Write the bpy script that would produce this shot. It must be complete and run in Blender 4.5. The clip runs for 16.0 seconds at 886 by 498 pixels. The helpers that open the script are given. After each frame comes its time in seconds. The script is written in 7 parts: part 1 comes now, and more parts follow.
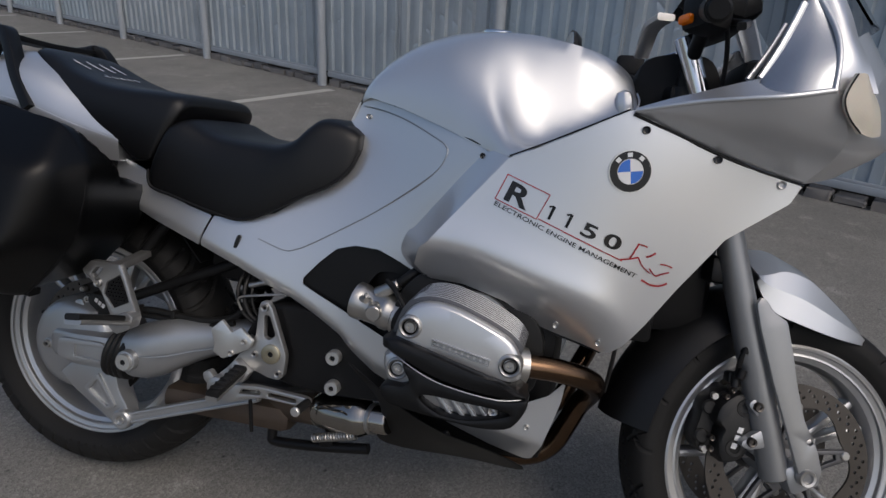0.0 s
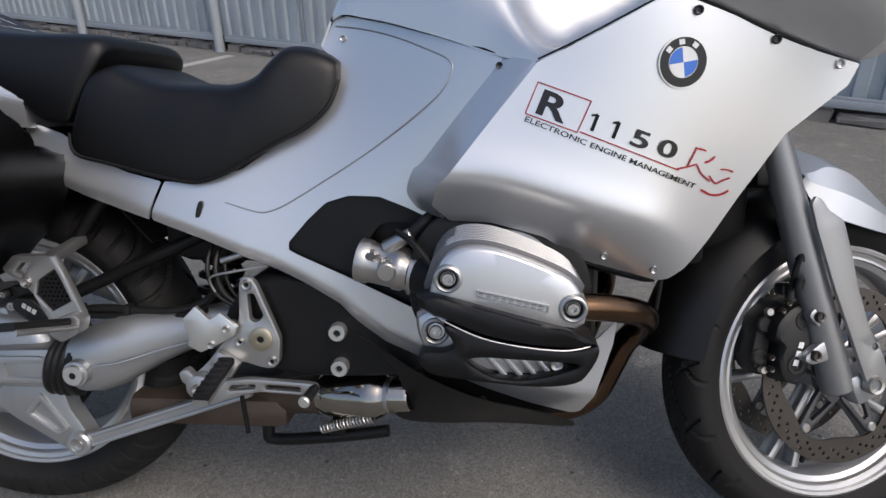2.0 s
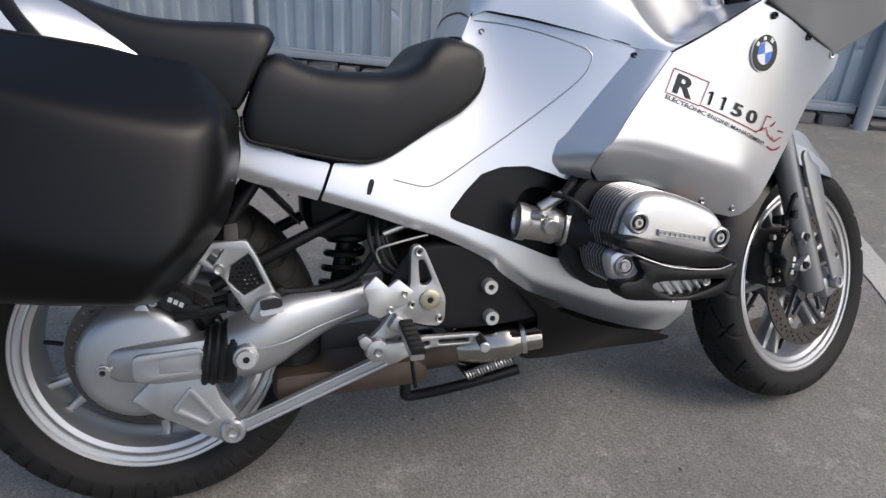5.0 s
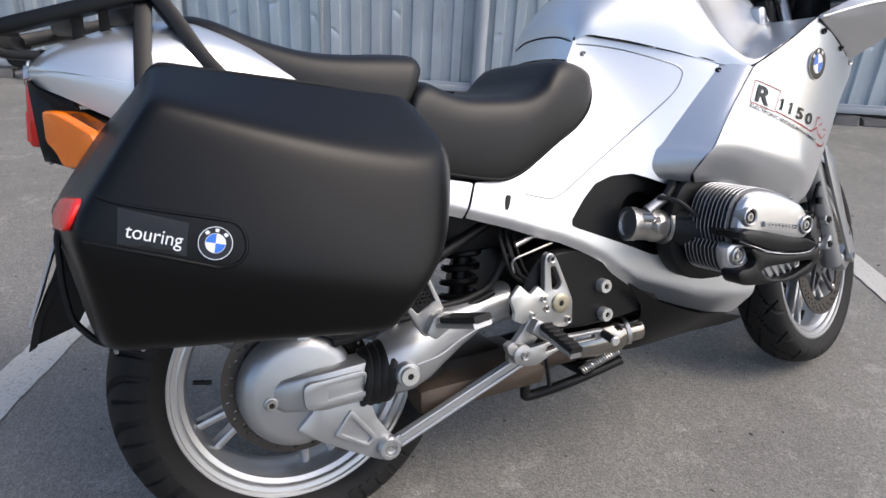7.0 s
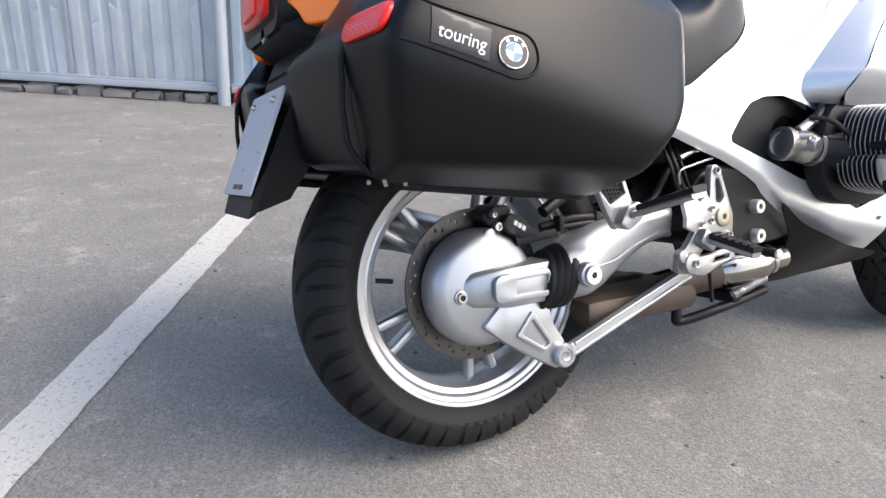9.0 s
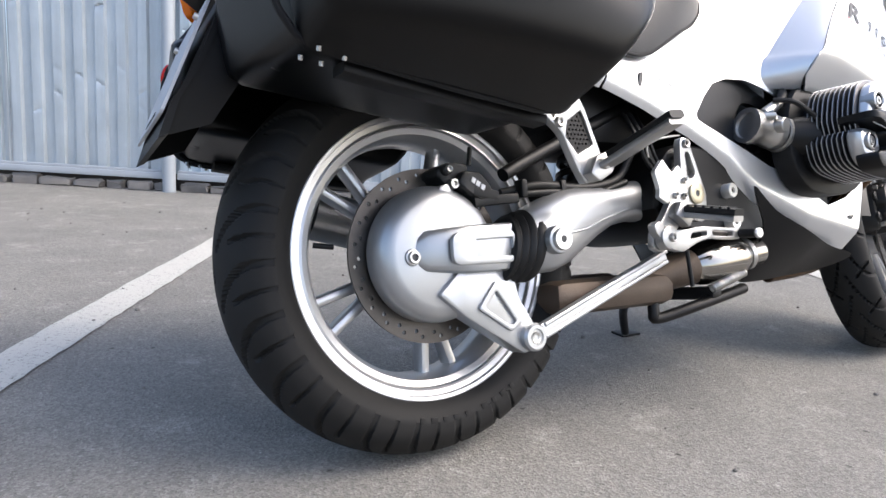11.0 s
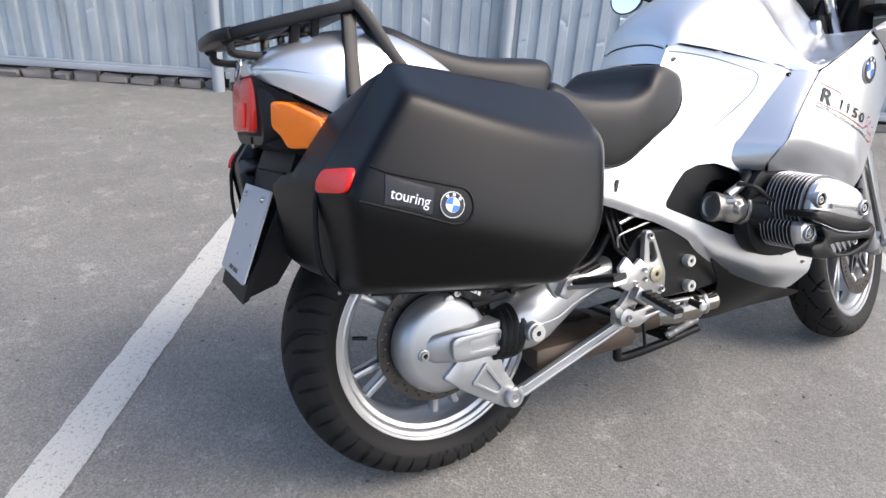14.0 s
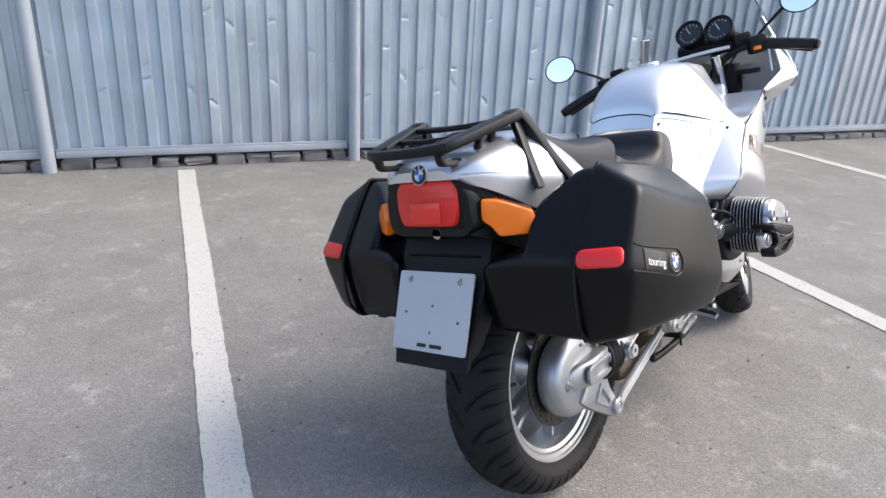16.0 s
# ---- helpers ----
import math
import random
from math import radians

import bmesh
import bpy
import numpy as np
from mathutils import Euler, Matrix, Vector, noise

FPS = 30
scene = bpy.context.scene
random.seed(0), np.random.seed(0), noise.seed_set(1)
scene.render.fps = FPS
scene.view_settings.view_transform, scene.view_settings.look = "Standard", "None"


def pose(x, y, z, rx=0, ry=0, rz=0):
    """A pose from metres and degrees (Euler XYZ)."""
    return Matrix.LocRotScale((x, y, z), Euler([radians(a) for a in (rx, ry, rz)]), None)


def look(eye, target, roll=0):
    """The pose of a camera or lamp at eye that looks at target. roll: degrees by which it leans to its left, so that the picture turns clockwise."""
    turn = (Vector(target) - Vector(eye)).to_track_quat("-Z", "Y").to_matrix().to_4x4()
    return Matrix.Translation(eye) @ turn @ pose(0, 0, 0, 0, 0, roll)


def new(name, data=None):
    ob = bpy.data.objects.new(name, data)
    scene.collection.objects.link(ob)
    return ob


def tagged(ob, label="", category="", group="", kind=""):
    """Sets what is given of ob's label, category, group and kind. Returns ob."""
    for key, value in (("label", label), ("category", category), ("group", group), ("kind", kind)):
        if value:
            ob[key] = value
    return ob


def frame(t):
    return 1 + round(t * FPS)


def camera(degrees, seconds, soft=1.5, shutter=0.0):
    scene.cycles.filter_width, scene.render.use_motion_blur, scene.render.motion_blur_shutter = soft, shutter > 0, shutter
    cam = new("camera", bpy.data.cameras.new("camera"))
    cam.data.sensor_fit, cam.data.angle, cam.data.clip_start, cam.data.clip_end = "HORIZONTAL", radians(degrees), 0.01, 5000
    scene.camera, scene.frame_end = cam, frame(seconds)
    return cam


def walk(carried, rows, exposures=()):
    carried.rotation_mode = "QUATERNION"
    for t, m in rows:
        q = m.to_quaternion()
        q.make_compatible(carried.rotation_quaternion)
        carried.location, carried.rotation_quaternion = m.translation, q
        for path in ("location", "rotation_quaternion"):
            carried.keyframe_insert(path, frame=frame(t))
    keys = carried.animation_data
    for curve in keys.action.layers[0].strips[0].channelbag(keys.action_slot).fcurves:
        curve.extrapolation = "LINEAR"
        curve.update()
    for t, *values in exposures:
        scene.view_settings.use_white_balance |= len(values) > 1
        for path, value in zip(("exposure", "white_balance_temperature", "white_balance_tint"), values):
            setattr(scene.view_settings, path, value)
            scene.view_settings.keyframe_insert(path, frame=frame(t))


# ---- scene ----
cam = camera(67.4, 16.0)
METRES, EYE, TURN = 3.97, 1.1523, 11.7
ROWS = [
    (0.0, 0.0, 0.0, 0.0, 1.22, -23.4, -2.81),
    (0.5, -0.0012, -0.0049, -0.0055, -0.2, -25.01, -1.81),
    (1.0, -0.0033, 0.0096, -0.0106, -3.66, -23.86, -1.05),
    (1.5, -0.0187, 0.0264, -0.0257, -6.39, -25.63, -0.24),
    (2.0, -0.0389, 0.0418, -0.0281, -8.36, -26.45, 0.77),
    (2.5, -0.0661, 0.0419, -0.025, -9.53, -25.87, -2.09),
    (3.0, -0.111, 0.0309, -0.0244, -15.76, -25.61, 0.45),
    (5.5, -0.2318, 0.0522, -0.0235, -29.88, -26.5, -4.34),
    (6.0, -0.2637, 0.0498, -0.0225, -32.06, -25.89, -3.8),
    (6.5, -0.2822, 0.0686, -0.0261, -35.68, -25.85, -2.33),
    (7.0, -0.3094, 0.0953, -0.0204, -38.49, -25.26, -2.88),
    (7.5, -0.3541, 0.1079, -0.0161, -38.05, -23.81, -4.45),
    (8.0, -0.395, 0.1168, -0.0291, -38.77, -25.88, -4.0),
    (10.5, -0.3783, 0.1388, -0.1592, -41.67, -9.91, -3.16),
    (11.0, -0.3747, 0.1367, -0.1613, -43.43, -9.76, -3.61),
    (11.5, -0.3731, 0.137, -0.163, -44.25, -10.01, -4.26),
    (12.0, -0.3724, 0.1344, -0.1615, -44.56, -10.77, -3.1),
    (12.5, -0.371, 0.13, -0.1467, -44.83, -10.55, -3.23),
    (13.0, -0.3694, 0.1218, -0.1101, -45.83, -14.68, -4.67),
    (13.5, -0.3726, 0.1098, -0.0587, -43.85, -19.89, -5.03),
    (14.0, -0.3973, 0.0998, -0.0175, -39.48, -24.72, -3.57),
    (14.5, -0.4541, 0.0987, 0.0017, -46.73, -24.01, -0.52),
    (15.0, -0.4964, 0.1205, 0.0109, -49.38, -22.44, -2.53),
    (15.5, -0.5272, 0.1707, 0.0109, -54.28, -21.07, -0.65),
    (16.0, -0.5647, 0.2255, 0.0111, -61.59, -20.63, -2.66),
]
EXPOSURES = [(0.0, -0.88), (1.0, -0.54), (1.5, -0.43), (3.2, 0.0), (5.5, -0.08), (7.5, 0.44), (10.3, 0.98), (11.5, 0.72), (12.5, 0.60), (14.0, 0.74), (16.0, 0.76)]
walk(cam, [(t, pose(1.032, -1.0933, EYE, 0, 0, TURN) @ pose(METRES * x, METRES * y, METRES * z, 90 + pitch, roll, yaw)) for t, x, y, z, yaw, pitch, roll in ROWS], EXPOSURES)

# ---- light ----
SUN_TO = Vector((0.52, -0.46, 0.82)).normalized()
world = bpy.data.worlds.new("sky")
scene.world = world
world.use_nodes = True
wn = world.node_tree
sky = wn.nodes.new("ShaderNodeTexSky")
sky.sky_type = 'NISHITA'
sky.sun_disc = False
sky.sun_elevation = math.asin(SUN_TO.z)
sky.sun_rotation = math.atan2(SUN_TO.x, SUN_TO.y)
sky.dust_density, sky.air_density = 3.5, 0.85
wn.links.new(sky.outputs[0], wn.nodes["Background"].inputs[0])
wn.nodes["Background"].inputs[1].default_value = 0.245
sun_data = bpy.data.lights.new("sun", 'SUN')
sun_data.energy, sun_data.angle, sun_data.color = 0.85, radians(30), (1.0, 0.95, 0.88)
sun = new("sun", sun_data)
sun.matrix_world = look(SUN_TO * 30, (0, 0, 0))

# ---- materials ----
def material(name, color, rough=0.5, metal=0.0, coat=0.0, vary=0.12, scale=6.0, bump=0.0, bump_scale=200.0, rough_vary=0.08, dust=0.0, coat_rough=0.08, spec=0.0):
    """Principled material with two scales of variation: broad stains and fine grain."""
    m = bpy.data.materials.new(name)
    m.use_nodes = True
    t, nodes = m.node_tree, m.node_tree.nodes
    p = nodes["Principled BSDF"]
    p.inputs["Roughness"].default_value, p.inputs["Metallic"].default_value = rough, metal
    p.inputs["Specular IOR Level"].default_value = spec or (0.5 if metal or max(color) > 0.05 else 0.24)
    p.inputs["Coat Weight"].default_value, p.inputs["Coat Roughness"].default_value = coat, coat_rough
    co = nodes.new("ShaderNodeTexCoord")
    big, fine = nodes.new("ShaderNodeTexNoise"), nodes.new("ShaderNodeTexNoise")
    big.inputs["Scale"].default_value, big.inputs["Detail"].default_value = scale, 6
    fine.inputs["Scale"].default_value, fine.inputs["Detail"].default_value = bump_scale, 3
    t.links.new(co.outputs["Object"], big.inputs["Vector"]), t.links.new(co.outputs["Object"], fine.inputs["Vector"])
    mix = nodes.new("ShaderNodeMix")
    mix.data_type = 'RGBA'
    lo = [c * (1 - vary) for c in color]
    hi = [min(1, c * (1 + vary) + dust * 0.03) for c in color]
    mix.inputs[6].default_value, mix.inputs[7].default_value = (*lo, 1), (*hi, 1)
    t.links.new(big.outputs["Fac"], mix.inputs[0])
    t.links.new(mix.outputs[2], p.inputs["Base Color"])
    mr = nodes.new("ShaderNodeMapRange")
    mr.inputs["To Min"].default_value, mr.inputs["To Max"].default_value = max(0.02, rough - rough_vary), min(1, rough + rough_vary)
    t.links.new(big.outputs["Fac"], mr.inputs["Value"]), t.links.new(mr.outputs[0], p.inputs["Roughness"])
    if bump:
        b = nodes.new("ShaderNodeBump")
        b.inputs["Strength"].default_value, b.inputs["Distance"].default_value = bump, 0.001
        t.links.new(fine.outputs["Fac"], b.inputs["Height"]), t.links.new(b.outputs[0], p.inputs["Normal"])
    return m


def node(m, kind, **sockets):
    n = m.node_tree.nodes.new(kind)
    for k, v in sockets.items():
        n.inputs[k.replace("_", " ")].default_value = v
    return n


SILVER = material("silver_paint", (0.655, 0.665, 0.675), 0.36, 0.80, 0.8, 0.05, 3, 0, 100, 0.03, 0, 0.06)
FENDER = material("satin_black_plastic", (0.0030, 0.0031, 0.0035), 0.40, 0, 0, 0.2, 8, 0.05, 1200, 0.06, 0.05, spec=0.30)
CASE = material("grained_black_plastic", (0.0013, 0.0014, 0.0016), 0.34, 0, 0, 0.2, 6, 0.04, 1600, 0.05, 0.0, spec=0.25)
BLACK = material("black_paint", (0.003, 0.003, 0.0034), 0.42, 0, 0, 0.25, 10, 0.05, 600, 0.08, 0.2)
MATT = material("dark_plastic", (0.0035, 0.0035, 0.004), 0.55, 0, 0, 0.3, 8, 0.08, 900, 0.08, 0.1)
SEAT = material("black_vinyl", (0.0024, 0.0025, 0.0029), 0.44, 0, 0, 0.2, 10, 0.09, 900, 0.06, 0.05, spec=0.36)
RUBBER = material("tyre_rubber", (0.0095, 0.0093, 0.009), 0.68, 0, 0, 0.4, 14, 0.15, 500, 0.1, 0.10)
HOSE = material("black_rubber", (0.008, 0.008, 0.008), 0.45, 0, 0, 0.3, 30, 0.06, 500, 0.1, 0.2)
RIM = material("silver_wheel_paint", (0.48, 0.48, 0.48), 0.30, 0.75, 0.4, 0.06, 12, 0.1, 700, 0.06)
ALLOY = material("painted_cast_alloy", (0.40, 0.41, 0.42), 0.36, 0.75, 0.25, 0.08, 14, 0.05, 450, 0.06)
CAST = material("bare_cast_alloy", (0.42, 0.42, 0.415), 0.36, 0.85, 0, 0.16, 20, 0.15, 500, 0.1)
# Silver alloy darkened for shade: disc carriers in the wheel, faces between fins.
SHADED_ALLOY = material("shaded_alloy", (0.11, 0.11, 0.115), 0.42, 0.8, 0, 0.12, 20, 0.2, 500, 0.08)
FORKCOVER = material("silver_grey_paint", (0.30, 0.305, 0.31), 0.34, 0.6, 0.4, 0.05, 6, 0.05, 1500, 0.04)
CALIPER = material("dark_grey_caliper", (0.011, 0.011, 0.011), 0.48, 0.2, 0, 0.25, 20, 0.4, 500, 0.08)
FORK = material("grey_fork_paint", (0.24, 0.245, 0.25), 0.34, 0.55, 0.2, 0.08, 12, 0.1, 700, 0.06)
BRIGHT = material("bright_cast_alloy", (0.62, 0.62, 0.62), 0.30, 0.8, 0.2, 0.06, 14, 0.1, 500, 0.05)
CHROME = material("chrome", (0.78, 0.78, 0.78), 0.10, 1, 0, 0.06, 20, 0, 100, 0.04)
# Chrome with the dark recess round the exhaust pipe put into its colour.
POLISHED = material("darkened_chrome", (0.36, 0.34, 0.31), 0.12, 1, 0, 0.35, 14, 0, 100, 0.05)
STEEL = material("steel", (0.48, 0.47, 0.45), 0.34, 0.95, 0, 0.15, 30, 0.2, 600, 0.08)
DISC = material("brake_disc_steel", (0.088, 0.080, 0.073), 0.40, 0.9, 0, 0.2, 24, 0.3, 500, 0.1)
RUSTY = material("stained_steel", (0.075, 0.056, 0.042), 0.55, 0.5, 0, 0.5, 18, 0.5, 300, 0.15)
HEAT = material("heat_tinted_steel", (0.115, 0.072, 0.045), 0.24, 1, 0, 0.6, 10, 0.1, 300, 0.08)
GOLDBOLT = material("zinc_bolt", (0.42, 0.38, 0.28), 0.4, 0.9, 0, 0.2, 30)
WHITEBOLT = material("alloy_washer", (0.66, 0.66, 0.64), 0.35, 0.85, 0, 0.1, 30)
INK_BLACK = material("black_ink", (0.006, 0.006, 0.007), 0.4, 0, 0.4, 0.1, 30)
INK_RED = material("red_ink", (0.50, 0.03, 0.04), 0.4, 0, 0.4, 0.1, 30)
INK_WHITE = material("white_enamel", (0.72, 0.72, 0.72), 0.3, 0, 0.5, 0.05, 30)
INK_BLUE = material("blue_enamel", (0.012, 0.13, 0.55), 0.3, 0, 0.5, 0.05, 30)
MARK = material("faded_print", (0.62, 0.64, 0.67), 0.6, 0, 0, 0.5, 60)
PLATE = material("grey_plate", (0.44, 0.45, 0.47), 0.45, 0.25, 0, 0.06, 14, 0.1, 500)
DIAL = material("dial_face", (0.02, 0.02, 0.022), 0.4, 0, 0.4, 0.1, 20)


def lens_material(name, color, rough=0.22):
    """Moulded lamp lens with fine prisms."""
    m = material(name, color, rough, 0, 0.15, 0.12, 18, 0, 100, 0.04)
    p = m.node_tree.nodes["Principled BSDF"]
    p.inputs["Subsurface Weight"].default_value = 0.05
    p.inputs["Subsurface Scale"].default_value = 0.02
    wave = node(m, "ShaderNodeTexWave", Scale=160.0, Distortion=0.0)
    co = [n for n in m.node_tree.nodes if n.type == 'TEX_COORD'][0]
    m.node_tree.links.new(co.outputs["Object"], wave.inputs["Vector"])
    b = node(m, "ShaderNodeBump", Strength=0.25, Distance=0.001)
    m.node_tree.links.new(wave.outputs["Fac"], b.inputs["Height"])
    m.node_tree.links.new(b.outputs[0], p.inputs["Normal"])
    return m


RED = lens_material("red_lens", (0.70, 0.014, 0.010))
AMBER = lens_material("amber_lens", (0.90, 0.19, 0.0))
# Brighter red that carries the sun's glint on the reflector.
REFLEX = lens_material("sunlit_red_reflex", (0.80, 0.030, 0.020))
CLEAR = lens_material("clear_lens", (0.60, 0.55, 0.46))


def glass_material(name, tint):
    m = bpy.data.materials.new(name)
    m.use_nodes = True
    p = m.node_tree.nodes["Principled BSDF"]
    p.inputs["Base Color"].default_value = tint
    p.inputs["Transmission Weight"].default_value, p.inputs["Roughness"].default_value, p.inputs["IOR"].default_value = 1.0, 0.02, 1.1
    return m


SCREEN = glass_material("clear_screen", (0.58, 0.60, 0.63, 1))
# The silver paint again, with shade and reflected sky blue mixed into its colour.
WING = material("shaded_silver_paint", (0.40, 0.42, 0.45), 0.18, 0.85, 0.3, 0.05, 4, 0, 100, 0.03)
MIRROR = material("mirror_glass", (0.86, 0.88, 0.9), 0.03, 1, 0, 0.01, 5, 0, 100, 0.01)


def asphalt_material():
    m = material("worn_asphalt", (0.190, 0.183, 0.167), 0.9, 0, 0, 0.16, 0.55, 0, 100, 0.06)
    t, nodes = m.node_tree, m.node_tree.nodes
    p = nodes["Principled BSDF"]
    base = p.inputs["Base Color"].links[0].from_socket
    co = [n for n in nodes if n.type == 'TEX_COORD'][0]
    patch = node(m, "ShaderNodeTexNoise", Scale=1.9, Detail=12.0, Roughness=0.72)
    grit = node(m, "ShaderNodeTexVoronoi", Scale=230.0)
    speck = node(m, "ShaderNodeTexNoise", Scale=420.0, Detail=2.0)
    stain = node(m, "ShaderNodeTexNoise", Scale=14.0, Detail=5.0, Roughness=0.7)
    for n in (patch, grit, speck, stain):
        t.links.new(co.outputs["Object"], n.inputs["Vector"])
    prev = base

    def mult(source, lo, hi, a, b, prev):
        r = nodes.new("ShaderNodeMapRange")
        for key, v in (("From Min", lo), ("From Max", hi), ("To Min", a), ("To Max", b)):
            r.inputs[key].default_value = v
        t.links.new(source, r.inputs["Value"])
        mx = nodes.new("ShaderNodeMix")
        mx.data_type, mx.blend_type = 'RGBA', 'MULTIPLY'
        mx.inputs[0].default_value = 1
        t.links.new(prev, mx.inputs[6]), t.links.new(r.outputs[0], mx.inputs[7])
        return mx.outputs[2]
    prev = mult(patch.outputs["Fac"], 0.32, 0.68, 0.84, 1.16, prev)
    prev = mult(grit.outputs["Color"], 0.0, 1.0, 0.66, 1.34, prev)
    prev = mult(speck.outputs["Fac"], 0.3, 0.7, 0.80, 1.22, prev)
    prev = mult(stain.outputs["Fac"], 0.64, 0.76, 1.0, 0.72, prev)
    pale = node(m, "ShaderNodeTexNoise", Scale=6.5, Detail=9.0, Roughness=0.75)
    t.links.new(co.outputs["Object"], pale.inputs["Vector"])
    prev = mult(pale.outputs["Fac"], 0.55, 0.68, 1.0, 1.5, prev)
    pits = node(m, "ShaderNodeTexVoronoi", Scale=11.0, Randomness=1.0)
    t.links.new(co.outputs["Object"], pits.inputs["Vector"])
    prev = mult(pits.outputs["Distance"], 0.03, 0.075, 0.30, 1.0, prev)
    scuff = node(m, "ShaderNodeTexNoise", Scale=30.0, Detail=10.0, Roughness=0.8)
    t.links.new(co.outputs["Object"], scuff.inputs["Vector"])
    prev = mult(scuff.outputs["Fac"], 0.62, 0.72, 1.0, 1.7, prev)
    chips = node(m, "ShaderNodeTexVoronoi", Scale=42.0, Randomness=1.0)
    t.links.new(co.outputs["Object"], chips.inputs["Vector"])
    prev = mult(chips.outputs["Distance"], 0.06, 0.16, 1.45, 1.0, prev)
    t.links.new(prev, p.inputs["Base Color"])
    add = nodes.new("ShaderNodeMath")
    add.operation = 'ADD'
    t.links.new(grit.outputs["Distance"], add.inputs[0]), t.links.new(speck.outputs["Fac"], add.inputs[1])
    b = node(m, "ShaderNodeBump", Strength=0.7, Distance=0.003)
    t.links.new(add.outputs[0], b.inputs["Height"]), t.links.new(b.outputs[0], p.inputs["Normal"])
    return m


ASPHALT = asphalt_material()


def line_material():
    """Road paint, worn through to the asphalt in specks."""
    m = asphalt_material()
    m.name = "worn_road_paint"
    t, nodes = m.node_tree, m.node_tree.nodes
    p = nodes["Principled BSDF"]
    base = p.inputs["Base Color"].links[0].from_socket
    co = [n for n in nodes if n.type == 'TEX_COORD'][0]
    wear = node(m, "ShaderNodeTexNoise", Scale=120.0, Detail=6.0, Roughness=0.7)
    t.links.new(co.outputs["Object"], wear.inputs["Vector"])
    ramp = nodes.new("ShaderNodeMapRange")
    ramp.inputs["From Min"].default_value, ramp.inputs["From Max"].default_value = 0.33, 0.45
    t.links.new(wear.outputs["Fac"], ramp.inputs["Value"])
    mx = nodes.new("ShaderNodeMix")
    mx.data_type = 'RGBA'
    mx.inputs[7].default_value = (0.475, 0.468, 0.430, 1)
    t.links.new(ramp.outputs[0], mx.inputs[0]), t.links.new(base, mx.inputs[6]), t.links.new(mx.outputs[2], p.inputs["Base Color"])
    return m


PAINT = line_material()
GALV = material("weathered_sheet_metal", (0.46, 0.495, 0.52), 0.46, 0.4, 0, 0.22, 3.2, 0.35, 40, 0.08, 0.3)


def streaks(m):
    """Rain streaks and grime that run down the sheets."""
    t, nodes = m.node_tree, m.node_tree.nodes
    p = nodes["Principled BSDF"]
    base = p.inputs["Base Color"].links[0].from_socket
    co = [n for n in nodes if n.type == 'TEX_COORD'][0]
    stretch = nodes.new("ShaderNodeMapping")
    stretch.inputs["Scale"].default_value = (3.2, 3.2, 0.4)
    n = node(m, "ShaderNodeTexNoise", Scale=3.0, Detail=8.0, Roughness=0.7)
    t.links.new(co.outputs["Object"], stretch.inputs["Vector"]), t.links.new(stretch.outputs[0], n.inputs["Vector"])
    r = nodes.new("ShaderNodeMapRange")
    for key, v in (("From Min", 0.35), ("From Max", 0.70), ("To Min", 1.04), ("To Max", 0.84)):
        r.inputs[key].default_value = v
    t.links.new(n.outputs["Fac"], r.inputs["Value"])
    mx = nodes.new("ShaderNodeMix")
    mx.data_type, mx.blend_type = 'RGBA', 'MULTIPLY'
    mx.inputs[0].default_value = 1
    t.links.new(base, mx.inputs[6]), t.links.new(r.outputs[0], mx.inputs[7]), t.links.new(mx.outputs[2], p.inputs["Base Color"])


def by_sheet(m):
    """Each sheet has faded a little differently, some bluer."""
    t, nodes = m.node_tree, m.node_tree.nodes
    p = nodes["Principled BSDF"]
    base = p.inputs["Base Color"].links[0].from_socket
    info = nodes.new("ShaderNodeObjectInfo")
    ramp = nodes.new("ShaderNodeValToRGB")
    ramp.color_ramp.elements[0].color = (0.80, 0.90, 0.98, 1)
    ramp.color_ramp.elements[1].color = (1.04, 1.03, 1.01, 1)
    mx = nodes.new("ShaderNodeMix")
    mx.data_type, mx.blend_type = 'RGBA', 'MULTIPLY'
    mx.inputs[0].default_value = 1
    t.links.new(info.outputs["Random"], ramp.inputs[0])
    t.links.new(base, mx.inputs[6]), t.links.new(ramp.outputs[0], mx.inputs[7]), t.links.new(mx.outputs[2], p.inputs["Base Color"])


streaks(GALV)
by_sheet(GALV)
POST = material("grey_painted_pipe", (0.36, 0.39, 0.42), 0.5, 0.2, 0, 0.12, 5, 0.25, 120, 0.08, 0.3)
STONE = material("old_kerb_stone", (0.17, 0.16, 0.15), 0.9, 0, 0, 0.3, 9, 0.8, 90, 0.05, 0.3)
DARK_FILL = material("dark_gap", (0.05, 0.045, 0.04), 0.95, 0, 0, 0.4, 12, 0.8, 60)

# ---- building helpers ----
from mathutils.bvhtree import BVHTree


class Pair(list):
    """The right and the left copy of a shape, or of a part."""


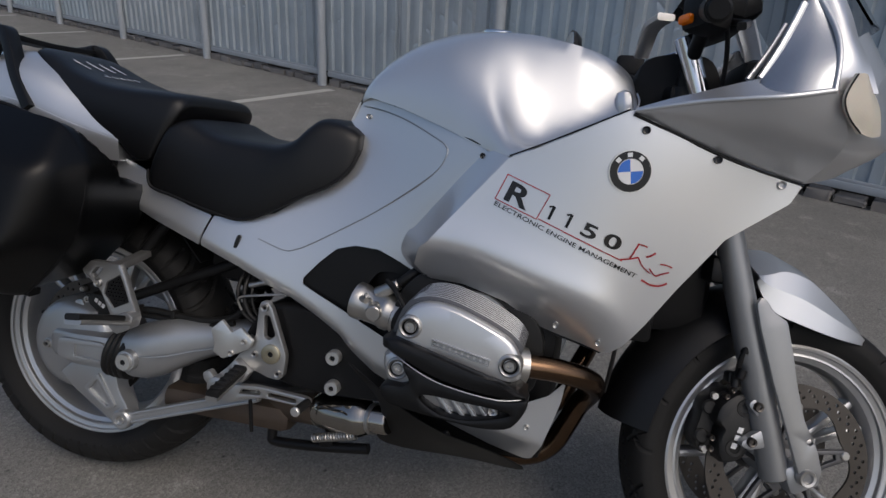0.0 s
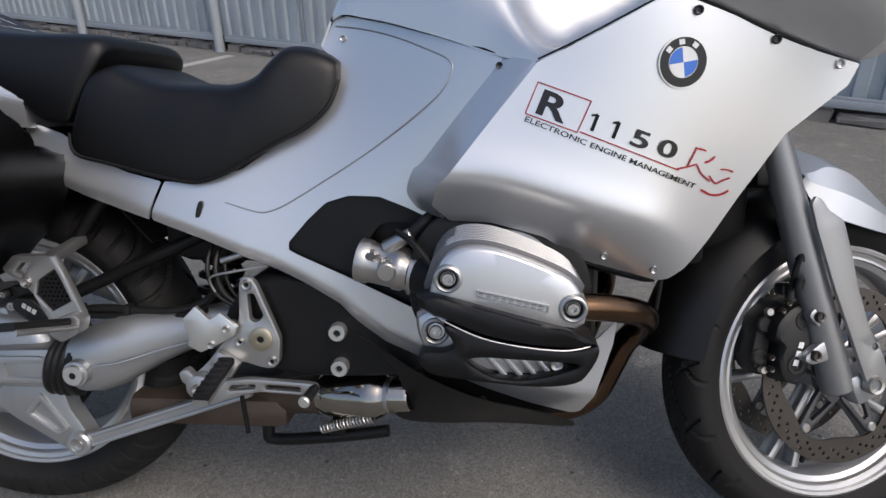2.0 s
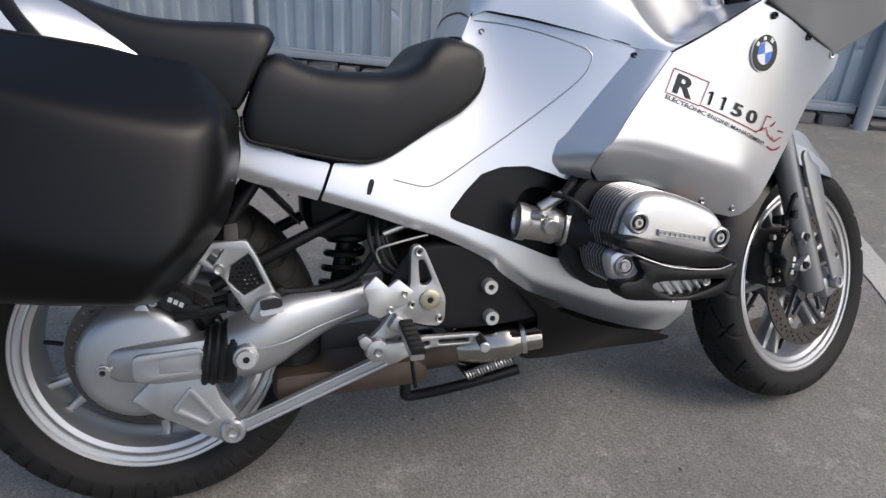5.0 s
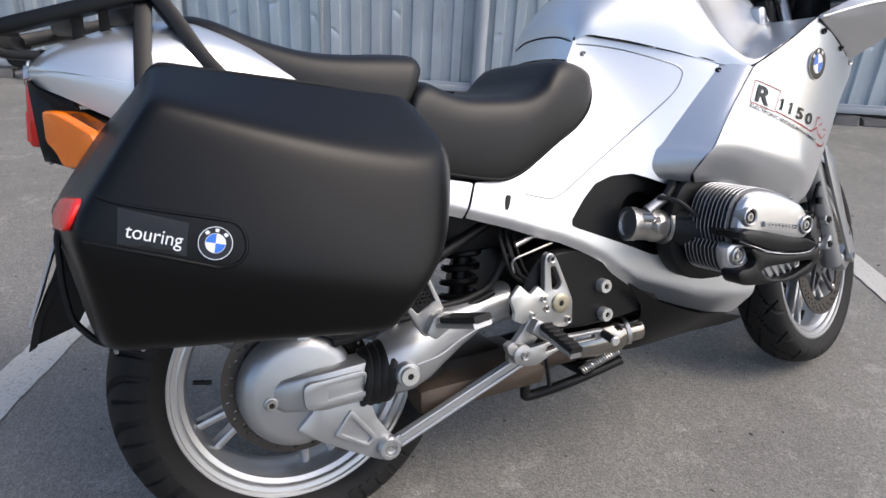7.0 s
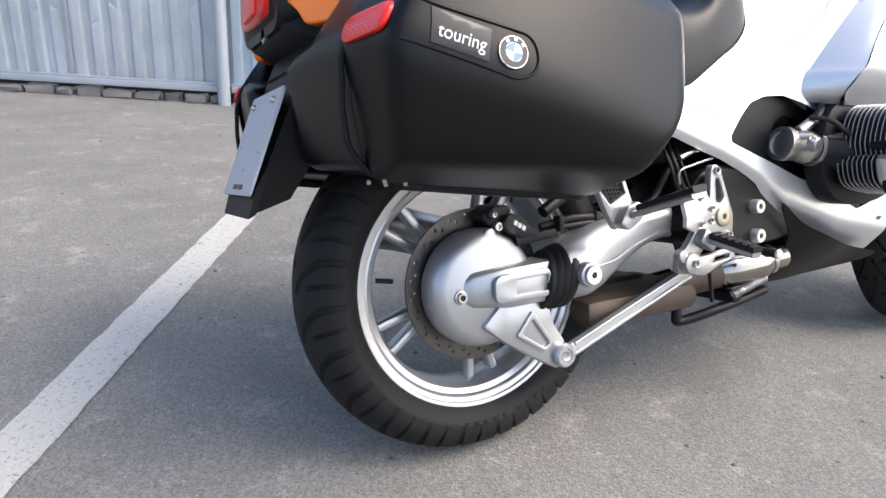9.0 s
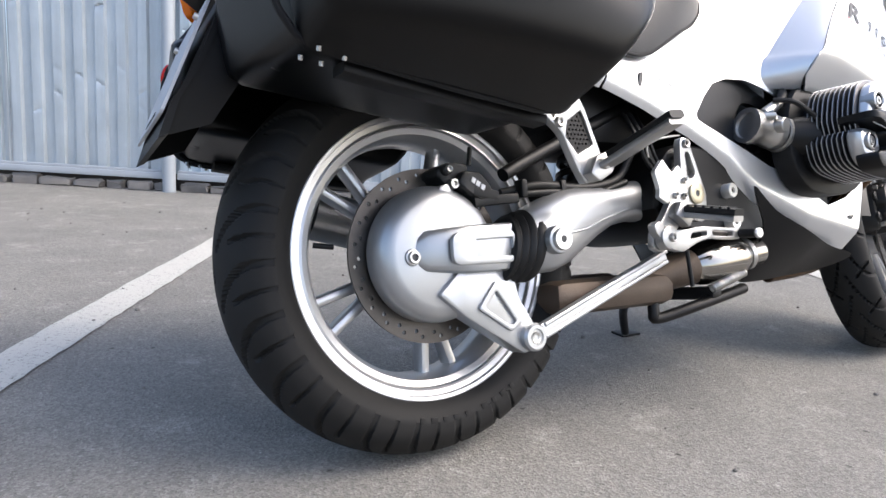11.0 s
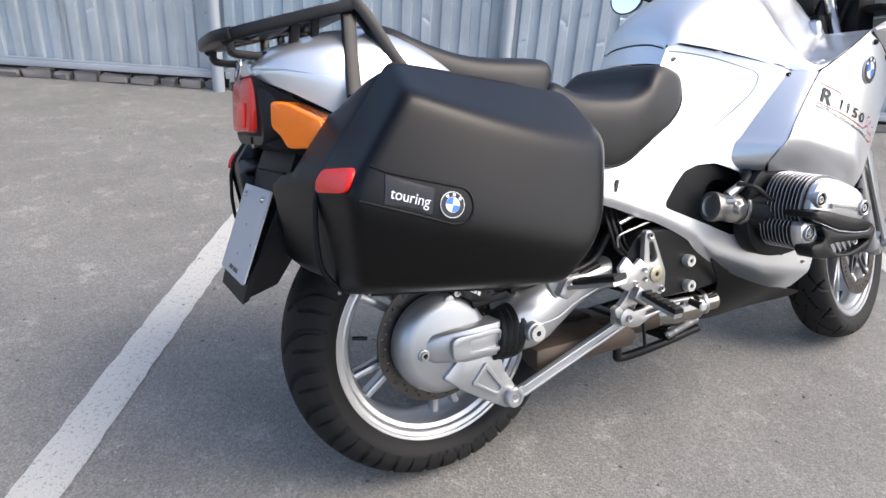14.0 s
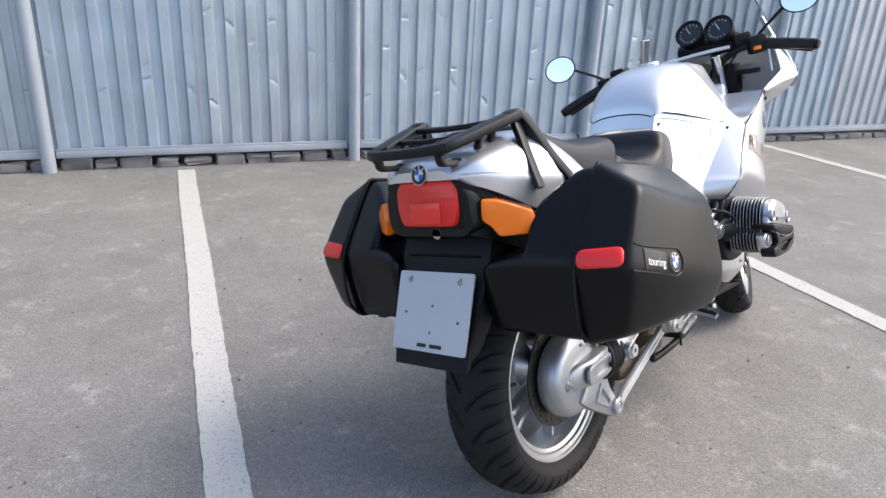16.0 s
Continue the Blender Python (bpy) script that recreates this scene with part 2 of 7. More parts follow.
def part(name, bm, material, parent=None, label="", sharp=38):
    """Links a bmesh as one mesh object under a thing or a part; a pair becomes two parts."""
    if isinstance(bm, Pair):
        over = parent if isinstance(parent, Pair) else (parent, parent)
        return Pair(part(name, b, material, p, label, sharp) for b, p in zip(bm, over))
    if isinstance(parent, Pair):
        parent = parent[0]
    bmesh.ops.recalc_face_normals(bm, faces=bm.faces)
    lay = bm.verts.layers.float_vector.get("smooth_normal")
    normals = [v[lay].copy() for v in bm.verts] if lay else None
    if lay:
        bm.verts.layers.float_vector.remove(lay)
    me = bpy.data.meshes.new(name)
    bm.to_mesh(me)
    bm.free()
    me.polygons.foreach_set("use_smooth", [True] * len(me.polygons))
    if normals:
        me.normals_split_custom_set_from_vertices(normals)
    else:
        me.set_sharp_from_angle(angle=radians(sharp))
    me.materials.append(material)
    ob = new(name, me)
    if parent:
        ob.parent = parent
    return tagged(ob, label)


def empty(name, m, label, category, group=""):
    ob = new(name)
    ob.matrix_world = m
    return tagged(ob, label, category, group)


def merge(*bms):
    out = bmesh.new()
    for b in [q for b in bms for q in (b if isinstance(b, Pair) else (b,))]:
        me = bpy.data.meshes.new("tmp")
        b.to_mesh(me)
        b.free()
        out.from_mesh(me)
        bpy.data.meshes.remove(me)
    return out


def moved(bm, m):
    if isinstance(bm, Pair):
        return Pair(moved(b, m) for b in bm)
    bmesh.ops.transform(bm, matrix=m, verts=bm.verts)
    lay = bm.verts.layers.float_vector.get("smooth_normal")
    if lay:
        for v in bm.verts:
            v[lay] = (m.to_3x3() @ v[lay]).normalized()
    if m.determinant() < 0:
        bmesh.ops.reverse_faces(bm, faces=bm.faces)
    return bm


def mirrored(bm):
    """The same shape on the other side of the bike."""
    return moved(bm.copy(), Matrix.Diagonal((1, -1, 1, 1)))


def both(bm):
    return Pair((bm, mirrored(bm)))


def curve(points, per=8, closed=False):
    """A smooth line through the points (Catmull-Rom)."""
    p = [np.array(q, float) for q in points]
    n = len(p)
    out = []
    for i in range(n if closed else n - 1):
        a, b, c, d = (p[(i + k) % n] if closed else p[min(max(i + k, 0), n - 1)] for k in (-1, 0, 1, 2))
        for s in np.arange(per) / per:
            out.append(0.5 * (2 * b + (c - a) * s + (2 * a - 5 * b + 4 * c - d) * s ** 2 + (3 * b - a - 3 * c + d) * s ** 3))
    if not closed:
        out.append(p[-1])
    return out


def resample(line, n, closed=False):
    q = np.array(line + [line[0]] if closed else line)
    s = np.r_[0, np.cumsum(np.linalg.norm(np.diff(q, axis=0), axis=1))]
    at = np.linspace(0, s[-1], n + 1)[:-1] if closed else np.linspace(0, s[-1], n)
    return np.stack([np.interp(at, s, q[:, k]) for k in range(q.shape[1])], axis=1)


def loft(loops, caps=True, closed=True):
    """A skin over loops of equally many points."""
    bm = bmesh.new()
    rows = [[bm.verts.new(tuple(v)) for v in loop] for loop in loops]
    n = len(rows[0])
    for a, b in zip(rows, rows[1:]):
        for i in range(n if closed else n - 1):
            j = (i + 1) % n
            bm.faces.new((a[i], a[j], b[j], b[i]))
    if caps and closed:
        bm.faces.new(rows[0][::-1])
        bm.faces.new(rows[-1])
    return bm


def thicken(bm, depth):
    """Gives an open skin a thickness."""
    bmesh.ops.recalc_face_normals(bm, faces=bm.faces)
    bmesh.ops.solidify(bm, geom=bm.faces[:], thickness=depth)
    return bm


def skin(lines, n=24, per=6, depth=0.003):
    """A curved sheet that runs smoothly through the given lines."""
    rows = [resample(curve(line, 8), n) for line in lines]
    cross = [curve([r[i] for r in rows], per) for i in range(n)]
    return thicken(loft([[c[k] for c in cross] for k in range(len(cross[0]))], False, False), depth)


def tube(points, r, seg=12, per=6, r1=None, caps=True, flat=1.0):
    """A pipe along a smooth line; its radius may run from r to r1."""
    line = [Vector(q) for q in curve(points, per)] if len(points) > 2 else [Vector(q) for q in points]
    up = Vector((0.31, 0.52, 0.79))
    loops = []
    for i, q in enumerate(line):
        d = (line[min(i + 1, len(line) - 1)] - line[max(i - 1, 0)]).normalized()
        side = (up - d * up.dot(d)).normalized()
        up = side
        top = d.cross(side)
        k = r if r1 is None else r + (r1 - r) * i / (len(line) - 1)
        loops.append([q + side * (k * math.cos(a)) + top * (k * flat * math.sin(a)) for a in np.arange(seg) * math.tau / seg])
    return loft(loops, caps)


def bar(points, w, h, out=(0, 1, 0), per=6, soft=0.25):
    """A bar of rounded rectangular section along a smooth line; w lies along out."""
    line = [Vector(q) for q in curve(points, per)] if len(points) > 2 else [Vector(q) for q in points]
    o = Vector(out)
    shape = []
    for cx, cy in ((1, 1), (-1, 1), (-1, -1), (1, -1)):
        k = soft * min(w, h)
        for a in (0, 45, 90):
            q = radians(a) + math.atan2(cy, cx) - radians(45)
            shape.append((cx * (w / 2 - k) + k * math.cos(q), cy * (h / 2 - k) + k * math.sin(q)))
    loops = []
    for i, q in enumerate(line):
        d = (line[min(i + 1, len(line) - 1)] - line[max(i - 1, 0)]).normalized()
        side = (o - d * o.dot(d)).normalized()
        top = d.cross(side)
        loops.append([q + side * x + top * y for x, y in shape])
    return loft(loops)


def rod(a, b, r, r1=None, seg=20, bevel=0.0):
    a, b = Vector(a), Vector(b)
    d = (b - a).normalized()
    side = d.orthogonal().normalized()
    top = d.cross(side)
    r1 = r if r1 is None else r1
    rings = [(a, r), (b, r1)]
    if bevel:
        rings = [(a, r - bevel), (a + d * bevel, r), (b - d * bevel, r1), (b, r1 - bevel)]
    return loft([[q + side * (k * math.cos(t)) + top * (k * math.sin(t)) for t in np.arange(seg) * math.tau / seg] for q, k in rings])


def lathe(profile, seg=96, center=(0, 0, 0), closed=False):
    """Turns (radius, y) pairs round the y axis through center."""
    c = Vector(center)
    loops = [[c + Vector((r * math.cos(a), y, r * math.sin(a))) for a in np.arange(seg) * math.tau / seg] for r, y in profile]
    if closed:
        loops.append(loops[0])
    bm = loft(loops, False)
    bmesh.ops.remove_doubles(bm, verts=bm.verts, dist=1e-6)
    return bm


def box(center, size, bevel=0.0, m=None, seg=2):
    bm = bmesh.new()
    bmesh.ops.create_cube(bm, size=1.0)
    bmesh.ops.scale(bm, vec=Vector(size), verts=bm.verts)
    if bevel:
        bmesh.ops.bevel(bm, geom=bm.edges[:], offset=bevel, segments=seg, affect='EDGES', profile=0.5)
    if m:
        bmesh.ops.transform(bm, matrix=m, verts=bm.verts)
    bmesh.ops.translate(bm, vec=Vector(center), verts=bm.verts)
    return bm


def inside(x, z, poly):
    hit = False
    for (x0, z0), (x1, z1) in zip(poly, poly[1:] + poly[:1]):
        if (z0 > z) != (z1 > z) and x < (x1 - x0) * (z - z0) / (z1 - z0) + x0:
            hit = not hit
    return hit


def filled(outline, holes=(), step=0.0):
    """Triangles that fill an outline in (x, z), with holes; step adds inner points."""
    loops = [[tuple(map(float, p)) for p in outline]] + [[tuple(map(float, p)) for p in h] for h in holes]
    pts, edges = [], []
    for loop in loops:
        k = len(pts)
        pts += [Vector(p) for p in loop]
        edges += [(k + i, k + (i + 1) % len(loop)) for i in range(len(loop))]
    if step:
        a = np.array(loops[0])
        ring = np.array([p for loop in loops for p in loop])
        row = 0
        for z in np.arange(a[:, 1].min(), a[:, 1].max(), step * 0.87):
            row += 1
            for x in np.arange(a[:, 0].min() + (row % 2) * step / 2, a[:, 0].max(), step):
                if inside(x, z, loops[0]) and not any(inside(x, z, h) for h in loops[1:]) and np.hypot(ring[:, 0] - x, ring[:, 1] - z).min() > step * 0.55:
                    pts.append(Vector((x, z)))
    from mathutils import geometry
    v, _, f, *_ = geometry.delaunay_2d_cdt(pts, edges, [], 0, 1e-6)
    keep = []
    for t in f:
        x, z = sum(v[i][0] for i in t) / 3, sum(v[i][1] for i in t) / 3
        if inside(x, z, loops[0]) and not any(inside(x, z, h) for h in loops[1:]):
            keep.append(t)
    return [(p[0], p[1]) for p in v], keep


def plate(outline, y0, y1, holes=(), bevel=0.0, round_by=0):
    """A flat plate cut to an outline in (x, z), between y0 and y1 (y0 is the outer face)."""
    if round_by:
        outline = [tuple(p) for p in curve(outline, round_by, True)]
    pts, tris = filled(outline, holes)
    bm = bmesh.new()
    front, back = [bm.verts.new((x, y0, z)) for x, z in pts], [bm.verts.new((x, y1, z)) for x, z in pts]
    count = {}
    for a, b, c in tris:
        bm.faces.new((front[a], front[b], front[c]))
        bm.faces.new((back[c], back[b], back[a]))
        for e in ((a, b), (b, c), (c, a)):
            count.setdefault(tuple(sorted(e)), []).append(e)
    rim = []
    for use in count.values():
        if len(use) == 1:
            a, b = use[0]
            bm.faces.new((front[a], back[a], back[b], front[b]))
            rim.append((a, b))
    bmesh.ops.recalc_face_normals(bm, faces=bm.faces)
    if bevel:
        es = [e for e in (bm.edges.get((front[a], front[b])) for a, b in rim) if e]
        bmesh.ops.bevel(bm, geom=es, offset=bevel, segments=2, affect='EDGES', profile=0.5)
    bmesh.ops.delete(bm, geom=[v for v in bm.verts if not v.link_faces], context='VERTS')
    return bm


def spline_surface(points, ease=1e-3):
    """A smooth function y(x, z) through a few control points (x, z, y)."""
    c = np.array(points, float)
    n = len(c)
    d = np.hypot(c[:, None, 0] - c[None, :, 0], c[:, None, 1] - c[None, :, 1])
    k = d * d * np.log(d + 1e-9) + np.eye(n) * ease
    p = np.c_[np.ones(n), c[:, :2]]
    w = np.linalg.solve(np.block([[k, p], [p.T, np.zeros((3, 3))]]), np.r_[c[:, 2], 0, 0, 0])

    def y(x, z):
        r = np.hypot(c[:, 0] - x, c[:, 1] - z)
        return float((r * r * np.log(r + 1e-9)) @ w[:n] + w[n] + w[n + 1] * x + w[n + 2] * z)
    return y


def edge_gap(x, z, poly):
    p = np.array(poly + poly[:1])
    a, d = p[:-1], np.diff(p, axis=0)
    s = np.clip((((x, z) - a) * d).sum(1) / ((d * d).sum(1) + 1e-12), 0, 1)
    return float(np.linalg.norm(a + d * s[:, None] - (x, z), axis=1).min())


def panel(outline, surface, holes=(), step=0.012, depth=0.004, round_by=0):
    """A body panel: an outline in (x, z) laid on a curved surface, with a thickness."""
    if round_by:
        outline = [tuple(p) for p in curve(outline, round_by, True)]
    outline = [tuple(p) for p in resample([np.array(p) for p in outline], max(40, int(sum(math.dist(a, b) for a, b in zip(outline, outline[1:] + outline[:1])) / (step * 0.8))), True)]
    pts, tris = filled(outline, holes, step)
    bm = bmesh.new()
    vs = []
    lay = bm.verts.layers.float_vector.new("smooth_normal")
    h = 0.002
    for x, z in pts:
        v = bm.verts.new((x, surface(x, z), z))
        v[lay] = Vector(((surface(x + h, z) - surface(x - h, z)) / (2 * h), -1.0, (surface(x, z + h) - surface(x, z - h)) / (2 * h))).normalized()
        vs.append(v)
    for t in tris:
        a, b, c = (vs[i].co for i in t)
        if (b - a).cross(c - a).length > 1e-7:
            bm.faces.new([vs[i] for i in t])
    bmesh.ops.delete(bm, geom=[v for v in bm.verts if not v.link_faces], context='VERTS')
    bmesh.ops.recalc_face_normals(bm, faces=bm.faces)
    if sum(f.normal.y * f.calc_area() for f in bm.faces) > 0:
        bmesh.ops.reverse_faces(bm, faces=bm.faces)
    faces, rim = bm.faces[:], [e for e in bm.edges if e.is_boundary]
    back = {v: bm.verts.new(v.co + Vector((0, depth, 0))) for v in bm.verts[:]}
    for v, b in back.items():
        b[lay] = -v[lay]
    for f in faces:
        bm.faces.new([back[v] for v in reversed(f.verts[:])])
    for e in rim:
        a, b = e.verts
        bm.faces.new((a, b, back[b], back[a]))
    return bm


def rounded(points, r, n=4):
    """A polygon with its corners rounded by about r."""
    out = []
    p = [np.array(q, float) for q in points]
    for i, q in enumerate(p):
        a, c = p[i - 1] - q, p[(i + 1) % len(p)] - q
        k = min(r, 0.45 * np.linalg.norm(a), 0.45 * np.linalg.norm(c))
        a, c = q + a / np.linalg.norm(a) * k, q + c / np.linalg.norm(c) * k
        for t in np.linspace(0, 1, n):
            out.append(tuple((1 - t) ** 2 * a + 2 * t * (1 - t) * q + t * t * c))
    return out


def ring_points(x, z, r, n=10):
    return [(x + r * math.cos(a), z + r * math.sin(a)) for a in np.arange(n) * math.tau / n]


def star_loop(outline, n, y, center, scale=1.0):
    """An outline in (x, z), sampled at even angles round a centre, at depth y."""
    q = resample([np.array(p, float) for p in outline], 360, True)
    d = q - center
    ang = np.unwrap(np.arctan2(d[:, 1], d[:, 0]))
    if ang[-1] < ang[0]:
        q, d, ang = q[::-1], d[::-1], ang[::-1] + 0
    rad = np.hypot(d[:, 0], d[:, 1])
    a = np.concatenate([ang - math.tau, ang, ang + math.tau])
    r = np.concatenate([rad] * 3)
    order = np.argsort(a)
    out = []
    for t in np.arange(n) * math.tau / n:
        k = np.interp(t, a[order], r[order]) * scale
        out.append((center[0] + k * math.cos(t), y, center[1] + k * math.sin(t)))
    return out


def rounded_hull(fields, center, soft, floor=None, n=150, m=72):
    """A closed body: the smooth meeting of the given fields, negative inside; floor cuts it flat."""
    c = np.array(center, float)
    th, ph = np.arange(n) * math.tau / n, np.linspace(0, math.pi, m + 2)[1:-1]
    T, Q = np.meshgrid(th, ph)
    d = np.stack([np.sin(Q) * np.cos(T), -np.cos(Q), np.sin(Q) * np.sin(T)], -1).reshape(-1, 3)
    d = np.concatenate([d, [[0, -1, 0], [0, 1, 0]]])

    def value(p):
        f = np.stack([g(p[:, 0], -p[:, 1], p[:, 2]) for g in fields], 0) / soft
        top = f.max(0)
        v = soft * (top + np.log(np.exp(f - top).sum(0)))
        return v if floor is None else np.maximum(v, floor + p[:, 1])
    lo, hi = np.zeros(len(d)), np.full(len(d), 0.6)
    for _ in range(36):
        mid = (lo + hi) / 2
        inner = value(c + d * mid[:, None]) < 0
        lo, hi = np.where(inner, mid, lo), np.where(inner, hi, mid)
    p = c + d * lo[:, None]
    e = 1e-4
    g = np.stack([value(p + e * np.eye(3)[k]) - value(p - e * np.eye(3)[k]) for k in range(3)], -1)
    g /= np.linalg.norm(g, axis=1)[:, None] + 1e-12
    bm = bmesh.new()
    lay = bm.verts.layers.float_vector.new("smooth_normal")
    vs = []
    for q, w in zip(p, g):
        v = bm.verts.new(q)
        v[lay] = Vector(w)
        vs.append(v)
    for j in range(m - 1):
        for i in range(n):
            k = (i + 1) % n
            bm.faces.new((vs[j * n + i], vs[j * n + k], vs[(j + 1) * n + k], vs[(j + 1) * n + i]))
    for i in range(n):
        k = (i + 1) % n
        bm.faces.new((vs[-2], vs[k], vs[i]))
        bm.faces.new((vs[-1], vs[(m - 1) * n + i], vs[(m - 1) * n + k]))
    return bm


def bolt_head(x, y, z, r=0.007, socket=True):
    """A socket-head bolt whose head faces the right side of the bike."""
    prof = [(0.0, -0.001), (r * 0.45, -0.001), (r * 0.5, -0.004), (r * 0.85, -0.005), (r, -0.003), (r, 0.004)]
    return lathe([(k, d) for k, d in prof], 14, (x, y, z))


def letters(body, size, m, material, parent, name="lettering", depth=0.0006, shear=0.0, label="", bold=0.0, fit=0.0):
    """Raised letters in the built-in font, laid by the pose m."""
    cu = bpy.data.curves.new(name, 'FONT')
    cu.body, cu.size, cu.extrude, cu.shear, cu.offset = body, size, depth, shear, bold
    ob = bpy.data.objects.new("tmp", cu)
    scene.collection.objects.link(ob)
    me = bpy.data.meshes.new_from_object(ob.evaluated_get(bpy.context.evaluated_depsgraph_get()))
    bpy.data.objects.remove(ob)
    bpy.data.curves.remove(cu)
    if fit:
        xs = [v.co.x for v in me.vertices]
        for v in me.vertices:
            v.co.x = (v.co.x - min(xs)) * fit / (max(xs) - min(xs))
    me.transform(m)
    me.materials.clear()
    me.materials.append(material)
    me.name = name
    out = new(name, me)
    out.parent = parent
    return tagged(out, label)

# ---- ground ----
def ground():
    bm = bmesh.new()
    r = [-400, -60, -12, -6, -3, -1.5, 0, 1.5, 3, 6, 12, 60, 400]
    grid = [[bm.verts.new((x, y, 0)) for x in r] for y in r]
    for a, b in zip(grid, grid[1:]):
        for i in range(len(r) - 1):
            bm.faces.new((a[i], a[i + 1], b[i + 1], b[i]))
    return tagged(part("ground", bm, ASPHALT), "worn pale grey asphalt of a parking lot, gritty and stained", "ground", kind="structure")


ground()
FENCE = pose(0, 4.27, 0, 0, 0, -28.4)
rnd = random.Random(4)


def parking_line(u):
    """A painted bay line at u metres along the fence, square to it, with frayed edges."""
    bm = bmesh.new()
    left, right = [], []
    for v in np.arange(-5.4, -0.12, 0.035):
        sway = 0.002 * math.sin(v * 3.1 + u)
        for side, s in ((left, -1), (right, 1)):
            side.append(bm.verts.new((u + s * (0.052 + 0.006 * rnd.random()) + sway, v, 0.004)))
    for i in range(len(left) - 1):
        bm.faces.new((left[i], right[i], right[i + 1], left[i + 1]))
    bmesh.ops.recalc_face_normals(bm, faces=bm.faces)
    ob = part("parking_line", bm, PAINT)
    ob.matrix_world = FENCE
    tagged(ob, "worn white painted parking bay line on asphalt", "parking line", "parking bay lines", "structure")


for k in range(-4, 5):
    parking_line(1.21 + k * 2.65)


def loose_stones():
    """Grit and small stones strewn over the asphalt."""
    bm = bmesh.new()
    for _ in range(420):
        x, y, s = rnd.uniform(-2.5, 3), rnd.uniform(-1.2, 3.4), 0.002 + 0.005 * rnd.random() ** 3
        m = Matrix.Translation((x, y, s * 0.4)) @ Euler((rnd.random() * 6, rnd.random() * 6, rnd.random() * 6)).to_matrix().to_4x4()
        bmesh.ops.create_icosphere(bm, subdivisions=1, radius=s, matrix=m)
    for v in bm.verts:
        v.co += Vector((rnd.uniform(-1, 1), rnd.uniform(-1, 1), rnd.uniform(-1, 1))) * 0.0008
    tagged(part("loose_grit", bm, STONE, sharp=20), "scattered grey grit and small stones on asphalt", "grit", kind="stuff")


loose_stones()


# ---- fence ----
PITCH, TOP = 0.1395, 2.7


def profile_depth(u):
    """Trapezoid ribs: raised and sunken flats of about the same width, with steep flanks."""
    k = ((u - 1.262) / PITCH) % 1.0
    if k < 0.035:
        return 0.024 * (0.035 - k) / 0.07
    if k < 0.44:
        return 0.0
    if k < 0.52:
        return 0.024 * (k - 0.44) / 0.08
    if k < 0.965:
        return 0.024
    return 0.024 - 0.024 * (k - 0.965) / 0.07


def sheet(u0, u1):
    """One ribbed sheet; many of its raised flats are pinched by small sharp dents."""
    bm = bmesh.new()
    us = []
    u = 1.262 + math.floor((u0 - 1.262) / PITCH) * PITCH
    near = -5.5 < u0 < 6.5
    while u < u1 + PITCH:
        us += [u + PITCH * k for k in (0.035, 0.14, 0.24, 0.34, 0.44, 0.52, 0.74, 0.965)]
        u += PITCH
    us = [u0] + [q for q in us if u0 + 0.004 < q < u1 - 0.004] + [u1]
    zs = [0.125] + list(np.arange(0.16, 1.75, 0.0125 if near else 0.08)) + [1.9, 2.2, TOP]
    dents = {}
    for k in range(math.floor((u0 - 1.262) / PITCH), math.ceil((u1 - 1.262) / PITCH)):
        for band in ((0.45, 0.62), (0.66, 0.86), (0.95, 1.30)):
            if rnd.random() < 0.42:
                dents.setdefault(k, []).append((rnd.uniform(*band), rnd.uniform(-0.035, 0.035), rnd.uniform(0.006, 0.016), rnd.uniform(0.03, 0.09), rnd.choice((-1, 1))))
    rows = []
    for z in zs:
        row = []
        for q in us:
            d = profile_depth(q) + 0.003 * noise.noise((q * 1.3, z * 0.8, 7))
            turn = (q - 1.262) / PITCH
            at = turn % 1.0
            if 0.03 < at < 0.5:
                for cz, slope, deep, tail, way in dents.get(math.floor(turn), ()):
                    gap = (z - cz - slope * (at - 0.24) / 0.2) * way
                    if 0 <= gap < tail:
                        d += deep * (1 - gap / tail) ** 2 * (1 - 0.5 * abs(at - 0.24) / 0.24)
            row.append(bm.verts.new((q, d, z)))
        rows.append(row)
    for a, b in zip(rows, rows[1:]):
        for i in range(len(us) - 1):
            bm.faces.new((a[i], a[i + 1], b[i + 1], b[i]))
    return thicken(bm, 0.0015)


